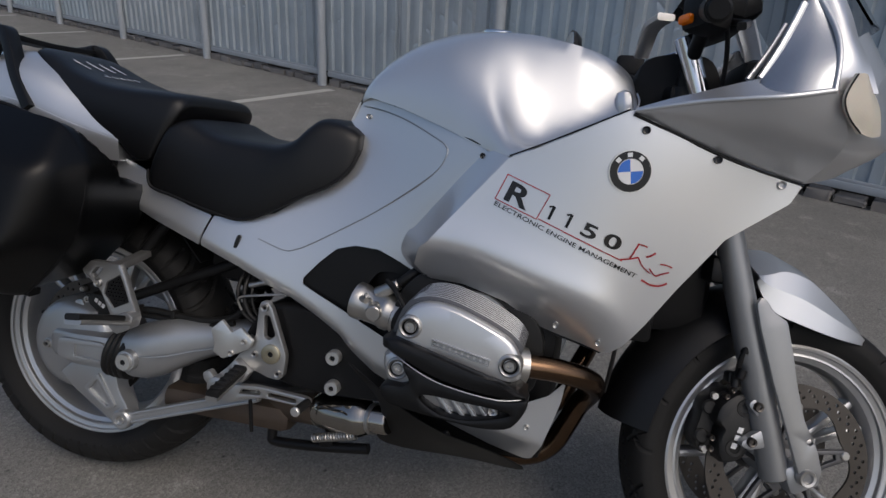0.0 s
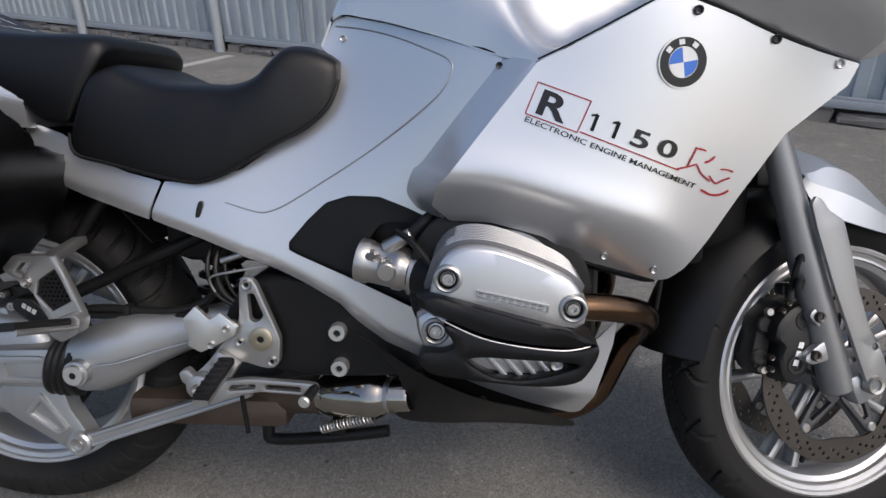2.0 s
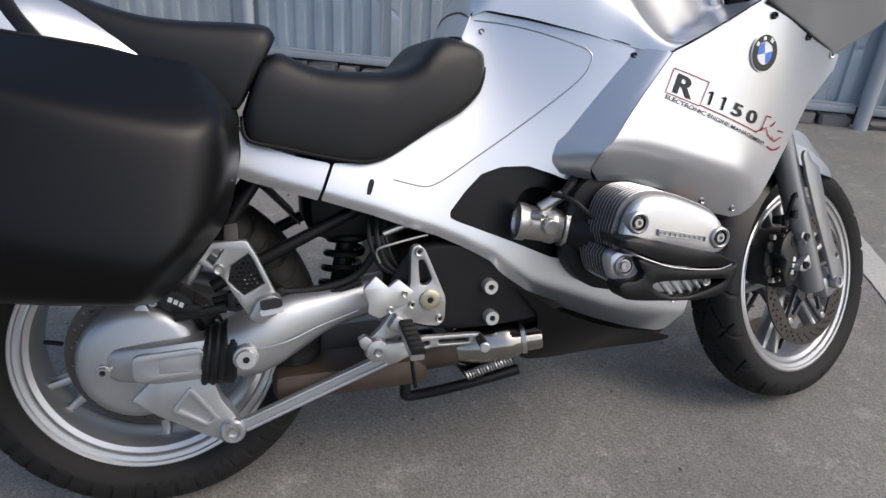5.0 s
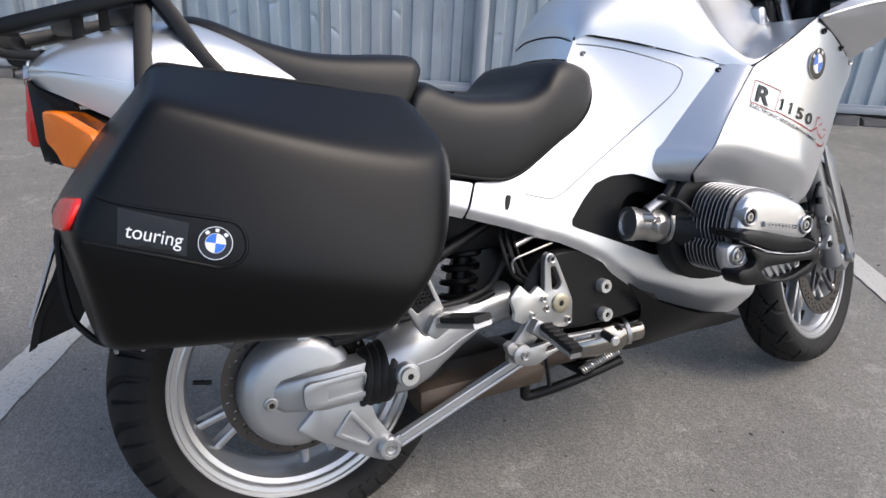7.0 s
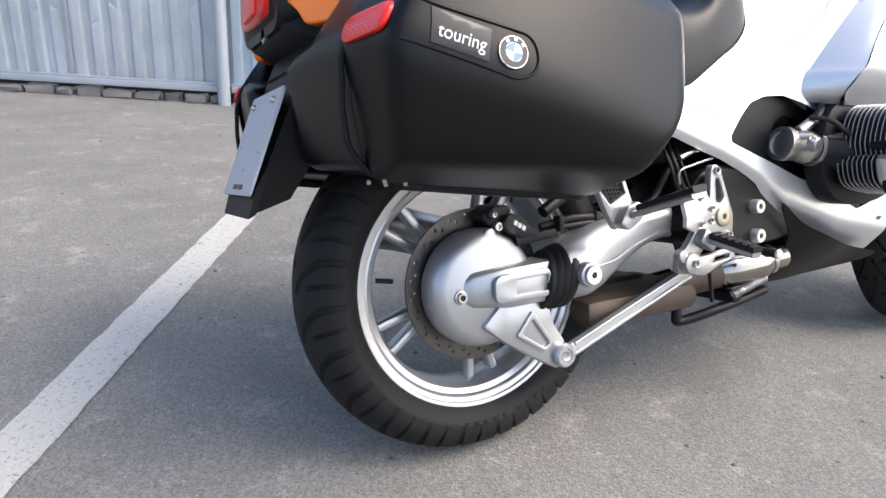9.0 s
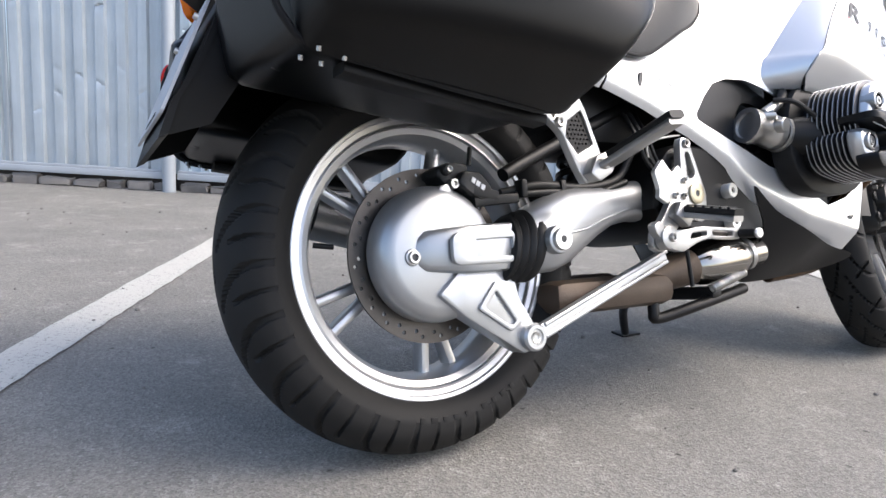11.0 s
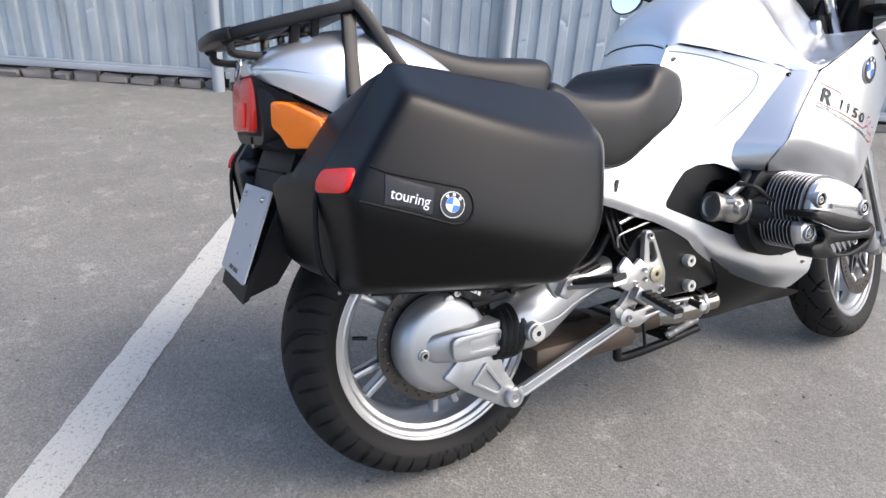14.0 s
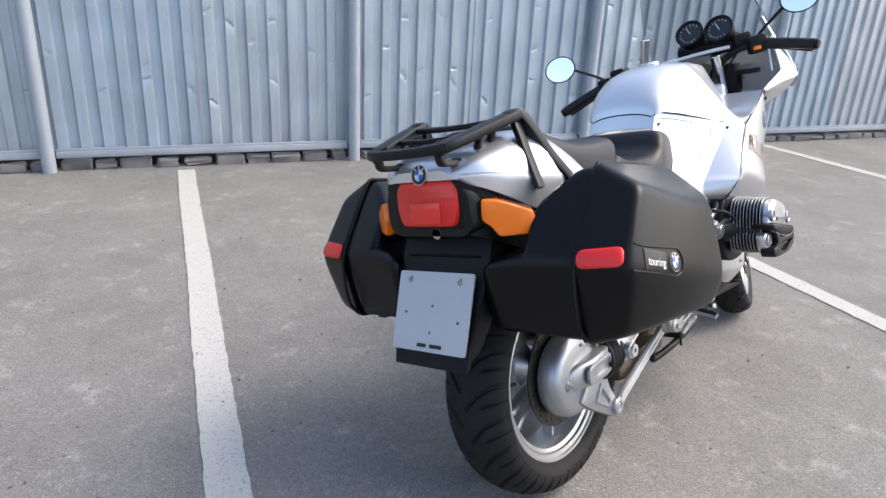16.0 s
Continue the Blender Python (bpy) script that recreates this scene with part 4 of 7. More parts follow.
    part("injector_seat", flip(merge(rod((0.700, -0.205, 0.556), (0.742, -0.214, 0.582), 0.0125, 0.010, 18, 0.002), rod((0.705, -0.226, 0.530), (0.706, -0.246, 0.528), 0.0145, seg=20, bevel=0.002))), STEEL, thr)
    part("clamp", flip(moved(lathe([(0.032, 0.078), (0.0365, 0.079), (0.0365, 0.088), (0.032, 0.089)], 32), along)), STEEL, thr)
    part("inlet_hose", flip(rod((0.752, -0.206, 0.519), (0.80, -0.24, 0.51), 0.034, 0.042, 28)), HOSE, thr)
    for x, z in ((0.692, 0.546), (0.706, 0.542)):
        part("screw", flip(bolt_head(x, -0.230, z, 0.006)), STEEL, thr)
    part("butterfly_stop", flip(merge(rod((0.676, -0.205, 0.552), (0.690, -0.232, 0.556), 0.004, seg=10), rod((0.676, -0.222, 0.548), (0.690, -0.236, 0.548), 0.006, seg=12))), STEEL, thr)
    part("cable_tube", flip(tube([(0.742, -0.214, 0.583), (0.760, -0.212, 0.60), (0.775, -0.20, 0.612)], 0.009, 10)), HOSE, thr)
    part("injector_cable", flip(tube([(0.72, -0.215, 0.585), (0.745, -0.245, 0.575), (0.775, -0.265, 0.545), (0.80, -0.29, 0.515), (0.815, -0.33, 0.505)], 0.005, 8)), HOSE, thr)
    # exhaust
    pipe = tube([(0.975, -0.262, 0.486), (1.03, -0.242, 0.480), (1.080, -0.215, 0.466), (1.104, -0.185, 0.446), (1.102, -0.150, 0.418), (1.086, -0.125, 0.384), (1.070, -0.115, 0.340), (1.048, -0.112, 0.292), (1.010, -0.110, 0.262), (0.95, -0.10, 0.248), (0.86, -0.08, 0.240)], 0.0205, 20, 8)
    header = part("exhaust_header", flip(pipe), HEAT, bike, "brown heat-tinted exhaust header pipe")
    part("exhaust_flange", flip(rod((0.968, -0.264, 0.486), (0.985, -0.258, 0.485), 0.030, seg=24)), STEEL, header)


cylinder_head(-1)
cylinder_head(1)

# lower exhaust, collector and stands
collector = part("exhaust_collector", merge(box((0.36, -0.02, 0.232), (0.30, 0.20, 0.060), 0.022), box((0.34, 0.06, 0.238), (0.26, 0.16, 0.06), 0.02)), RUSTY, bike, "stained steel exhaust collector box")
part("collector_neck", tube([(0.44, -0.075, 0.240), (0.50, -0.085, 0.255), (0.570, -0.102, 0.270)], 0.026, 26, 6, 0.037), RUSTY, collector)
can_axis = (Vector((0.735, -0.150, 0.291)) - Vector((0.560, -0.100, 0.268))).normalized()
can = moved(lathe([(0.0, 0.0), (0.030, 0.0), (0.036, 0.012), (0.041, 0.030), (0.043, 0.055), (0.043, 0.105), (0.041, 0.118), (0.034, 0.132), (0.028, 0.142), (0.027, 0.176), (0.024, 0.181), (0.0, 0.181)], 40), Matrix.Translation((0.560, -0.100, 0.268)) @ can_axis.to_track_quat('Y', 'Z').to_matrix().to_4x4())
part("catalyst_pipe", can, POLISHED, collector, "polished steel exhaust pipe")
part("pipe_clamp", rod((0.694, -0.1385, 0.2855), (0.702, -0.1410, 0.2866), 0.0315, seg=26), STEEL, collector)
part("heat_bracket", box((0.462, -0.105, 0.232), (0.028, 0.008, 0.045), 0.003), RUSTY, collector)
muffler = part("muffler", tube([(0.30, 0.19, 0.30), (0.18, 0.205, 0.335), (0.0, 0.215, 0.395), (-0.09, 0.218, 0.418)], 0.048, 30, 6), STEEL, bike, "brushed steel muffler")
part("muffler_end", rod((-0.088, 0.218, 0.4175), (-0.108, 0.219, 0.423), 0.050, 0.046, 30), BLACK, muffler)
part("tail_pipe", rod((-0.10, 0.218, 0.42), (-0.118, 0.219, 0.426), 0.028, 0.028, 24), CHROME, muffler)
stand = part("centre_stand", merge(tube([(0.470, -0.095, 0.245), (0.464, -0.096, 0.190), (0.476, -0.098, 0.176), (0.57, -0.125, 0.196), (0.69, -0.135, 0.218)], 0.011, 12), box((0.60, 0, 0.215), (0.03, 0.28, 0.025), 0.006), tube([(0.484, 0.150, 0.258), (0.478, 0.150, 0.215), (0.58, 0.148, 0.212), (0.69, 0.14, 0.222)], 0.011, 12)), BLACK, bike, "black centre stand folded up")


def coil(a, b, r, turns, wire):
    a, b = Vector(a), Vector(b)
    d = (b - a)
    s = d.normalized().orthogonal().normalized()
    t = d.normalized().cross(s)
    n = turns * 8
    return tube([a + d * (i / n) + s * (r * math.cos(i * math.tau / 8)) + t * (r * math.sin(i * math.tau / 8)) for i in range(n + 1)], wire, 6, 2)


part("stand_spring", coil((0.575, -0.146, 0.224), (0.668, -0.154, 0.251), 0.0075, 16, 0.0022), STEEL, stand, "coiled steel return spring")
side_stand = part("side_stand", tube([(0.66, 0.13, 0.21), (0.74, 0.24, 0.17), (0.84, 0.335, 0.10)], 0.011, 12), BLACK, bike, "black side stand carrying the bike")
part("stand_foot", box((0.86, 0.352, 0.094), (0.07, 0.045, 0.008), 0.003, Matrix.Rotation(radians(LEAN), 4, 'X')), BLACK, side_stand)

# belly pan
belly_y = spline_surface([(0.69, 0.34, -0.165), (0.75, 0.30, -0.172), (0.85, 0.28, -0.178), (0.99, 0.26, -0.180), (0.72, 0.235, -0.12), (0.93, 0.243, -0.14), (0.85, 0.24, -0.13)])
belly = panel([(0.655, 0.415), (0.690, 0.392), (0.745, 0.356), (0.85, 0.312), (0.93, 0.290), (1.0, 0.272), (0.985, 0.255), (0.93, 0.240), (0.82, 0.232), (0.723, 0.228), (0.699, 0.243), (0.711, 0.262), (0.719, 0.298), (0.713, 0.341), (0.692, 0.371)], belly_y, (), 0.010, 0.004, 3)
pan = part("belly_pan", both(belly), FENDER, bike, "matt black plastic belly pan")
part("pan_floor", box((0.85, 0, 0.246), (0.26, 0.20, 0.01), 0.004), FENDER, pan)
part("pan_clip", bolt_head(0.852, -0.187, 0.303, 0.007), HOSE, pan)

# ---- body panels ----
SIDE_BASE = spline_surface([(.869, .824, -.227), (.624, .874, -.100), (.614, .897, -.108), (.306, .588, -.170), (.539, .55, -.172), (.647, .629, -.174), (.395, .607, -.168), (.385, .648, -.158), (1.004, .276, -.197), (.72, .40, -.185), (.85, .60, -.205), (.78, .75, -.198), (1.05, .45, -.205), (.92, .82, -.240), (.60, .48, -.180), (.95, .36, -.198), (.45, .58, -.172)], 0.004)
FACE = spline_surface([(1.106, .826, -.273), (1.122, .892, -.274), (1.239, .86, -.236), (1.35, .83, -.176), (.944, .769, -.280), (1.1, .918, -.279), (.918, .826, -.264), (.80, .69, -.272), (.95, .67, -.275), (1.08, .63, -.268), (1.17, .60, -.240), (1.25, .70, -.222)], 0.02)


def SIDE(x, z):
    """The side cover: below a fold line its lower band leans inwards."""
    fold = float(np.interp(x, (0.02, 0.223, 0.312, 0.40, 0.4676, 0.5144, 0.56, 0.59, 0.62, 0.649, 0.694, 0.735, 0.856, 1.003, 1.06), (0.702, 0.634, 0.605, 0.574, 0.546, 0.529, 0.507, 0.490, 0.474, 0.449, 0.418, 0.402, 0.356, 0.325, 0.318)))
    up = (z - fold) / 0.003
    return SIDE_BASE(x, z) + 0.75 * 0.003 * (math.log1p(math.exp(-abs(up))) + max(-up, 0.0))


def FLANK(x, z):
    """The fairing's side: a taut face that flares out to a crease and tucks in below it."""
    zc = 0.678 - 0.31 * math.log1p(math.exp((x - 0.86) / 0.02)) * 0.02 - 3.0 * max(0.0, x - 1.06) ** 2
    fade = 1 - smooth_step(1.06, 1.17, x)
    up = z - zc
    w = 0.011
    over = w * (math.log1p(math.exp(-abs(up) / w)) + max(up / w, 0.0))
    under = over - up
    return FACE(x, zc + over) - 0.019 * fade * math.exp(-over / 0.032) + (0.80 * fade + 0.25 * (1 - fade)) * under


side_out = [(0.588, 0.862), (0.600, 0.893), (0.612, 0.906), (0.630, 0.908), (0.70, 0.892), (0.780, 0.868), (0.883, 0.832), (0.93, 0.822), (0.93, 0.75), (0.90, 0.66), (0.86, 0.60), (0.800, 0.588), (0.731, 0.618), (0.688, 0.633), (0.639, 0.633), (0.601, 0.621), (0.570, 0.592), (0.539, 0.556), (0.540, 0.545), (0.553, 0.538), (0.650, 0.497),
            (0.736, 0.458), (0.780, 0.450), (0.835, 0.466), (0.846, 0.452), (0.868, 0.404), (0.920, 0.378), (0.991, 0.396), (1.029, 0.417), (1.056, 0.450), (1.052, 0.41), (1.042, 0.370), (1.027, 0.315), (1.012, 0.277), (0.998, 0.272), (0.929, 0.287), (0.846, 0.317), (0.735, 0.364), (0.694, 0.383), (0.668, 0.398), (0.649, 0.422), (0.620, 0.456), (0.590, 0.4745), (0.5606, 0.491), (0.5144, 0.5134), (0.4676, 0.530), (0.400, 0.558), (0.312, 0.589),
            (0.338, 0.651), (0.381, 0.649), (0.464, 0.671), (0.544, 0.727), (0.600, 0.801), (0.612, 0.835)]
side = part("side_cover", both(panel(side_out, SIDE, (), 0.008, 0.004)), SILVER, bike, "metallic silver side cover")
part("cover_line", both(tube([(x, SIDE(x, z) - 0.0002, z) for x, z in ((0.612, 0.893), (0.66, 0.886), (0.712, 0.872), (0.772, 0.848), (0.796, 0.835), (0.800, 0.818), (0.776, 0.781), (0.682, 0.708), (0.60, 0.655), (0.546, 0.622), (0.52, 0.609), (0.493, 0.604), (0.439, 0.619))], 0.0013, 6)), ALLOY, side)
part("cover_slot", both(plate(curve([(0.390, 0.597), (0.397, 0.596), (0.404, 0.618), (0.397, 0.620)], 4, True), SIDE(0.397, 0.608) - 0.0025, -0.15)), INK_BLACK, side)
part("screw", both(bolt_head(0.624, SIDE(0.624, 0.874) - 0.001, 0.874, 0.005)), STEEL, side)
part("screw", both(bolt_head(0.868, SIDE(0.868, 0.824) - 0.001, 0.825, 0.005)), INK_BLACK, side)
part("wing_screw", both(bolt_head(0.998, SIDE(0.998, 0.352) - 0.001, 0.352, 0.005)), STEEL, side)
tail_out = [(0.309, 0.589), (0.335, 0.651), (0.28, 0.664), (0.242, 0.678), (0.20, 0.700), (0.165, 0.725), (0.12, 0.74), (0.02, 0.75), (0.02, 0.70), (0.12, 0.660), (0.20, 0.625)]
part("tail_side_panel", both(panel([(x - 0.003, z) for x, z in tail_out], SIDE, (), 0.009, 0.004)), SILVER, bike, "silver rear side panel")
TRI = [(0.530, 0.552), (0.60, 0.626), (0.638, 0.640), (0.69, 0.640), (0.80, 0.595), (0.80, 0.46), (0.74, 0.45), (0.55, 0.530)]
TRI = rounded(TRI, 0.022, 5)
intake = part("intake_panel", both(plate(TRI, -0.164, -0.150, [curve([(0.668, 0.512), (0.665, 0.55), (0.690, 0.588), (0.74, 0.585), (0.77, 0.55), (0.74, 0.49)], 4, True)])), FENDER, bike, "matt black intake panel")
part("intake_box", box((0.70, 0, 0.55), (0.22, 0.26, 0.16), 0.02), BLACK, intake)

flank_out = [(0.918, 0.827), (0.965, 0.849), (1.014, 0.874), (1.06, 0.898), (1.094, 0.917), (1.105, 0.916), (1.17, 0.890), (1.238, 0.866), (1.31, 0.845), (1.385, 0.830), (1.370, 0.800), (1.33, 0.772), (1.273, 0.732), (1.208, 0.643), (1.169, 0.582), (1.139, 0.540), (1.120, 0.522), (1.105, 0.518), (1.068, 0.527), (0.998, 0.546), (0.936, 0.584), (0.861, 0.604), (0.80, 0.606), (0.775, 0.630), (0.785, 0.664), (0.799, 0.676), (0.83, 0.716), (0.862, 0.757)]
flank_r = panel(flank_out, FLANK, (), 0.006, 0.004)
flank = part("front_fairing", both(flank_r), SILVER, bike, "metallic silver fairing side with printed lettering")
# inward return behind the fairing's rear edge
back_edge = [(0.918, 0.827), (0.890, 0.792), (0.862, 0.757), (0.83, 0.716), (0.799, 0.676), (0.785, 0.664), (0.775, 0.630), (0.790, 0.606)]
ret = skin([[(x + 0.002, FLANK(x, z) + 0.006, z) for x, z in back_edge], [(x - 0.012, FLANK(x, z) * 0.6 + SIDE(x, z) * 0.4, z + 0.004) for x, z in back_edge], [(x - 0.045, SIDE(x - 0.045, z + 0.01) + 0.002, z + 0.012) for x, z in back_edge]], 30, 6)
part("fairing_return", both(ret), SILVER, flank)
low_edge = [(0.790, 0.606), (0.861, 0.603), (0.936, 0.583), (0.998, 0.545), (1.068, 0.526), (1.105, 0.517)]
part("fairing_lip", both(skin([[(x, FLANK(x, z) + 0.004, z) for x, z in low_edge], [(x, FLANK(x, z) + 0.05, z - 0.012) for x, z in low_edge], [(x, -0.14, z - 0.02) for x, z in low_edge]], 24, 5)), MATT, flank)
for x, z, r in ((1.122, 0.891, 0.0065), (1.239, 0.858, 0.0065), (1.35, 0.829, 0.007)):
    part("fairing_screw", both(bolt_head(x, FLANK(x, z) - 0.001, z, r)), INK_BLACK if r < 0.007 else STEEL, flank)
for x, z in ((1.025, 0.556), (1.098, 0.536)):
    part("fairing_screw", both(bolt_head(x, FLANK(x, z) - 0.001, z, 0.005)), STEEL, flank)


def on_flank(x, z, lift=0.0012):
    return Vector((x, FLANK(x, z) - lift, z))


def flank_pose(x, z, angle, lift=0.0012):
    """A pose on the right fairing side: x runs along the print, z out of the panel."""
    e = 0.01
    tx = Vector((2 * e, FLANK(x + e, z) - FLANK(x - e, z), 0)).normalized()
    tz = Vector((0, FLANK(x, z + e) - FLANK(x, z - e), 2 * e)).normalized()
    a = radians(angle)
    u = (tx * math.cos(a) + tz * math.sin(a)).normalized()
    n = u.cross(tz).normalized()
    w = n.cross(u)
    m = Matrix((u, w, n)).transposed().to_4x4()
    m.translation = on_flank(x, z, lift)
    return m


def draped(bm, lift):
    """Lays flat print onto the fairing's curve."""
    for v in bm.verts:
        v.co.y = FLANK(v.co.x, v.co.z) - lift
    return bm


def stroke(points, width, lift=0.0016, name="printed_line", ink=INK_RED):
    line = resample([np.array(p) for p in points], 2 + int(sum(math.dist(a, b) for a, b in zip(points, points[1:])) / 0.008))
    bm = bmesh.new()
    rows = []
    for i, p in enumerate(line):
        d = line[min(i + 1, len(line) - 1)] - line[max(i - 1, 0)]
        d = d / np.linalg.norm(d)
        n = np.array((-d[1], d[0])) * width / 2
        rows.append([bm.verts.new((q[0], FLANK(q[0], q[1]) - lift, q[1])) for q in (p - n, p + n)])
    for a, b in zip(rows, rows[1:]):
        bm.faces.new((a[0], a[1], b[1], b[0]))
    bmesh.ops.solidify(bm, geom=bm.faces[:], thickness=0.0005)
    return part(name, bm, ink, flank)


def drape_text(body, size, x, z, angle, ink, bold=0.0, stretch=1.0, shear=0.0, name="lettering", fit=0.0):
    cu = bpy.data.curves.new(name, 'FONT')
    cu.body, cu.size, cu.shear, cu.offset = body, size, shear, bold
    tmp = bpy.data.objects.new("tmp", cu)
    scene.collection.objects.link(tmp)
    me = bpy.data.meshes.new_from_object(tmp.evaluated_get(bpy.context.evaluated_depsgraph_get()))
    bpy.data.objects.remove(tmp)
    bpy.data.curves.remove(cu)
    a = radians(angle)
    xs = [v.co.x for v in me.vertices]
    if fit:
        stretch = fit / (max(xs) - min(xs))
    start = min(xs) if fit else 0.0
    for v in me.vertices:
        u, w = (v.co.x - start) * stretch, v.co.y
        px, pz = x + u * math.cos(a) - w * math.sin(a), z + u * math.sin(a) + w * math.cos(a)
        v.co = (px, FLANK(px, pz) - 0.0016, pz)
    me.materials.clear()
    me.materials.append(ink)
    ob = new(name, me)
    ob.parent = flank[0]
    return ob


ANG = -20.5
frame_pts = [(0.903, 0.760), (0.919, 0.801), (0.990, 0.776), (0.973, 0.735)]
for a, b in zip(frame_pts, frame_pts[1:] + frame_pts[:1]):
    stroke([a, b], 0.0016)
drape_text("R", 0.046, 0.9165, 0.7615, ANG, INK_BLACK, 0.0012, fit=0.041)
for digit, x, wide in (("5", 1.043, 0.025), ("0", 1.080, 0.028)):
    drape_text(digit, 0.0315, x, 0.739 - 0.336 * (x - 0.986), -18.5, INK_BLACK, 0.0007, fit=wide)
for x in (0.992, 1.021):
    z = 0.739 - 0.336 * (x - 0.986)
    stroke([(x, z), (x + 0.0075, z + 0.0215)], 0.0048, ink=INK_BLACK, name="digit_stroke")
    stroke([(x + 0.0075, z + 0.0215), (x - 0.001, z + 0.0205)], 0.003, ink=INK_BLACK, name="digit_stroke")
stroke([(0.976, 0.736), (1.115, 0.684)], 0.0018)
drape_text("ELECTRONIC ENGINE MANAGEMENT", 0.0102, 0.902, 0.750, -21.2, INK_BLACK, 0.0001, fit=0.255)
for pts, w in (([(1.112, 0.686), (1.126, 0.688), (1.140, 0.692)], 0.0022), ([(1.126, 0.688), (1.132, 0.700), (1.138, 0.714)], 0.0022), ([(1.136, 0.714), (1.146, 0.712), (1.152, 0.710)], 0.0024), ([(1.152, 0.694), (1.160, 0.696), (1.166, 0.702)], 0.003),
               ([(1.140, 0.692), (1.148, 0.678), (1.162, 0.668)], 0.002), ([(1.160, 0.676), (1.166, 0.668), (1.172, 0.664)], 0.0022), ([(1.172, 0.664), (1.180, 0.668), (1.192, 0.672)], 0.0024), ([(1.176, 0.684), (1.186, 0.684), (1.196, 0.680)], 0.0022), ([(1.150, 0.656), (1.166, 0.648), (1.182, 0.648), (1.192, 0.654)], 0.003)):
    stroke(pts, w, name="script_stroke")


def roundel(parent, m, r, name="roundel"):
    """A round enamel badge: black ring, blue and white quarters."""
    def disc(r0, r1, a0, a1, z0, z1, n):
        bm = bmesh.new()
        for i in range(n):
            p, q = a0 + (a1 - a0) * i / n, a0 + (a1 - a0) * (i + 1) / n
            lo = [bm.verts.new((k * math.cos(t), k * math.sin(t), z1)) for k, t in ((r0, p), (r1, p), (r1, q), (r0, q))]
            lo2 = [bm.verts.new((k * math.cos(t), k * math.sin(t), z0)) for k, t in ((r0, p), (r1, p), (r1, q), (r0, q))]
            bm.faces.new(lo) if r0 > 1e-6 else bm.faces.new(lo[:3])
            bm.faces.new((lo[1], lo2[1], lo2[2], lo[2]))
        bmesh.ops.remove_doubles(bm, verts=bm.verts, dist=1e-6)
        return moved(bm, m)
    badge = part(name, disc(0.0, r, 0, math.tau, -0.002, 0.001, 48), WHITEBOLT, parent, "round blue, white and black enamel badge")
    part("badge_ring", disc(r * 0.60, r * 0.95, 0, math.tau, 0.0, 0.0016, 48), INK_BLACK, badge)
    for k in range(4):
        part("badge_quarter", disc(0.0, r * 0.57, k * math.pi / 2, (k + 1) * math.pi / 2, 0.0, 0.0018, 10), INK_WHITE if k % 2 == 0 else INK_BLUE, badge)
    for k in (-1, 0, 1):
        a = math.pi / 2 - k * 0.75
        mk = Matrix.Translation((r * 0.775 * math.cos(a), r * 0.775 * math.sin(a), 0.0019)) @ Matrix.Rotation(a - math.pi / 2, 4, 'Z')
        part("badge_mark", moved(box((0, 0, 0), (r * 0.22, r * 0.20, 0.0006)), m @ mk), INK_WHITE, badge)
    return badge


roundel(flank, flank_pose(1.107, 0.826, 10, 0.0015), 0.0335)
part("fairing_badge", mirrored(moved(rod((0, 0, 0), (0, 0, 0.002), 0.0365, seg=40), flank_pose(1.107, 0.826, 10))), INK_BLACK, flank[1])


# ---- tank ----
def tank():
    """A central hump over a shelf that meets the fairing, closed by a rounded rear."""
    loops = []
    spec = [(0.604, 0.897, 0.912, 0.100), (0.612, 0.903, 0.940, 0.112), (0.630, 0.908, 0.968, 0.124), (0.66, 0.902, 0.998, 0.136), (0.70, 0.893, 1.024, 0.152), (0.75, 0.878, 1.043, 0.174), (0.80, 0.862, 1.054, 0.196), (0.86, 0.840, 1.058, 0.222), (0.918, 0.829, 1.056, 0.258),
            (0.965, 0.852, 1.050, 0.268), (1.014, 0.877, 1.040, 0.273), (1.05, 0.895, 1.028, 0.276), (1.08, 0.910, 1.012, 0.277), (1.10, 0.919, 0.992, 0.276), (1.112, 0.921, 0.960, 0.274)]
    for x, zs, zt, w in spec:
        blend = smooth_step(0.80, 0.97, x)
        loop = []
        for a in np.linspace(0, math.pi, 61):
            q, s = math.cos(a), math.sin(a)
            y1, z1 = w * abs(q) ** 0.78, zs + (zt - zs) * abs(s) ** 0.76
            y2 = w * abs(q)
            hump = 0.150 - 0.03 * smooth_step(0.95, 1.11, x)
            t = min(1.0, y2 / 0.205)
            z2 = zs + 0.006 * (1 - y2 / w) + (zt - zs) * (1 - smooth_step(hump - 0.075 + 0.035 * smooth_step(0.90, 1.05, x), hump + 0.070 - 0.03 * smooth_step(0.90, 1.05, x), y2))
            z2 = min(z2, zt - 0.02 * (y2 / 0.15) ** 2) if y2 < 0.15 else z2
            y = y1 * (1 - blend) + y2 * blend
            z = z1 * (1 - blend) + z2 * blend
            loop.append((x, -y if q > 0 else y, z))
        loops.append(loop)
    rows = [curve([l[i] for l in loops], 4) for i in range(61)]
    return thicken(loft([[r[k] for r in rows] for k in range(len(rows[0]))], False, False), 0.003)


tank_ob = part("fuel_tank", tank(), SILVER, bike, "rounded metallic silver fuel tank cover", 50)
seam = [(0.603, 0.893), (0.612, 0.907), (0.630, 0.910), (0.70, 0.894), (0.780, 0.870), (0.883, 0.834), (0.918, 0.829)]
part("tank_seam", both(tube([(x, SIDE(x, z) - 0.001, z + 0.002) for x, z in seam], 0.0024, 6)), INK_BLACK, tank_ob)
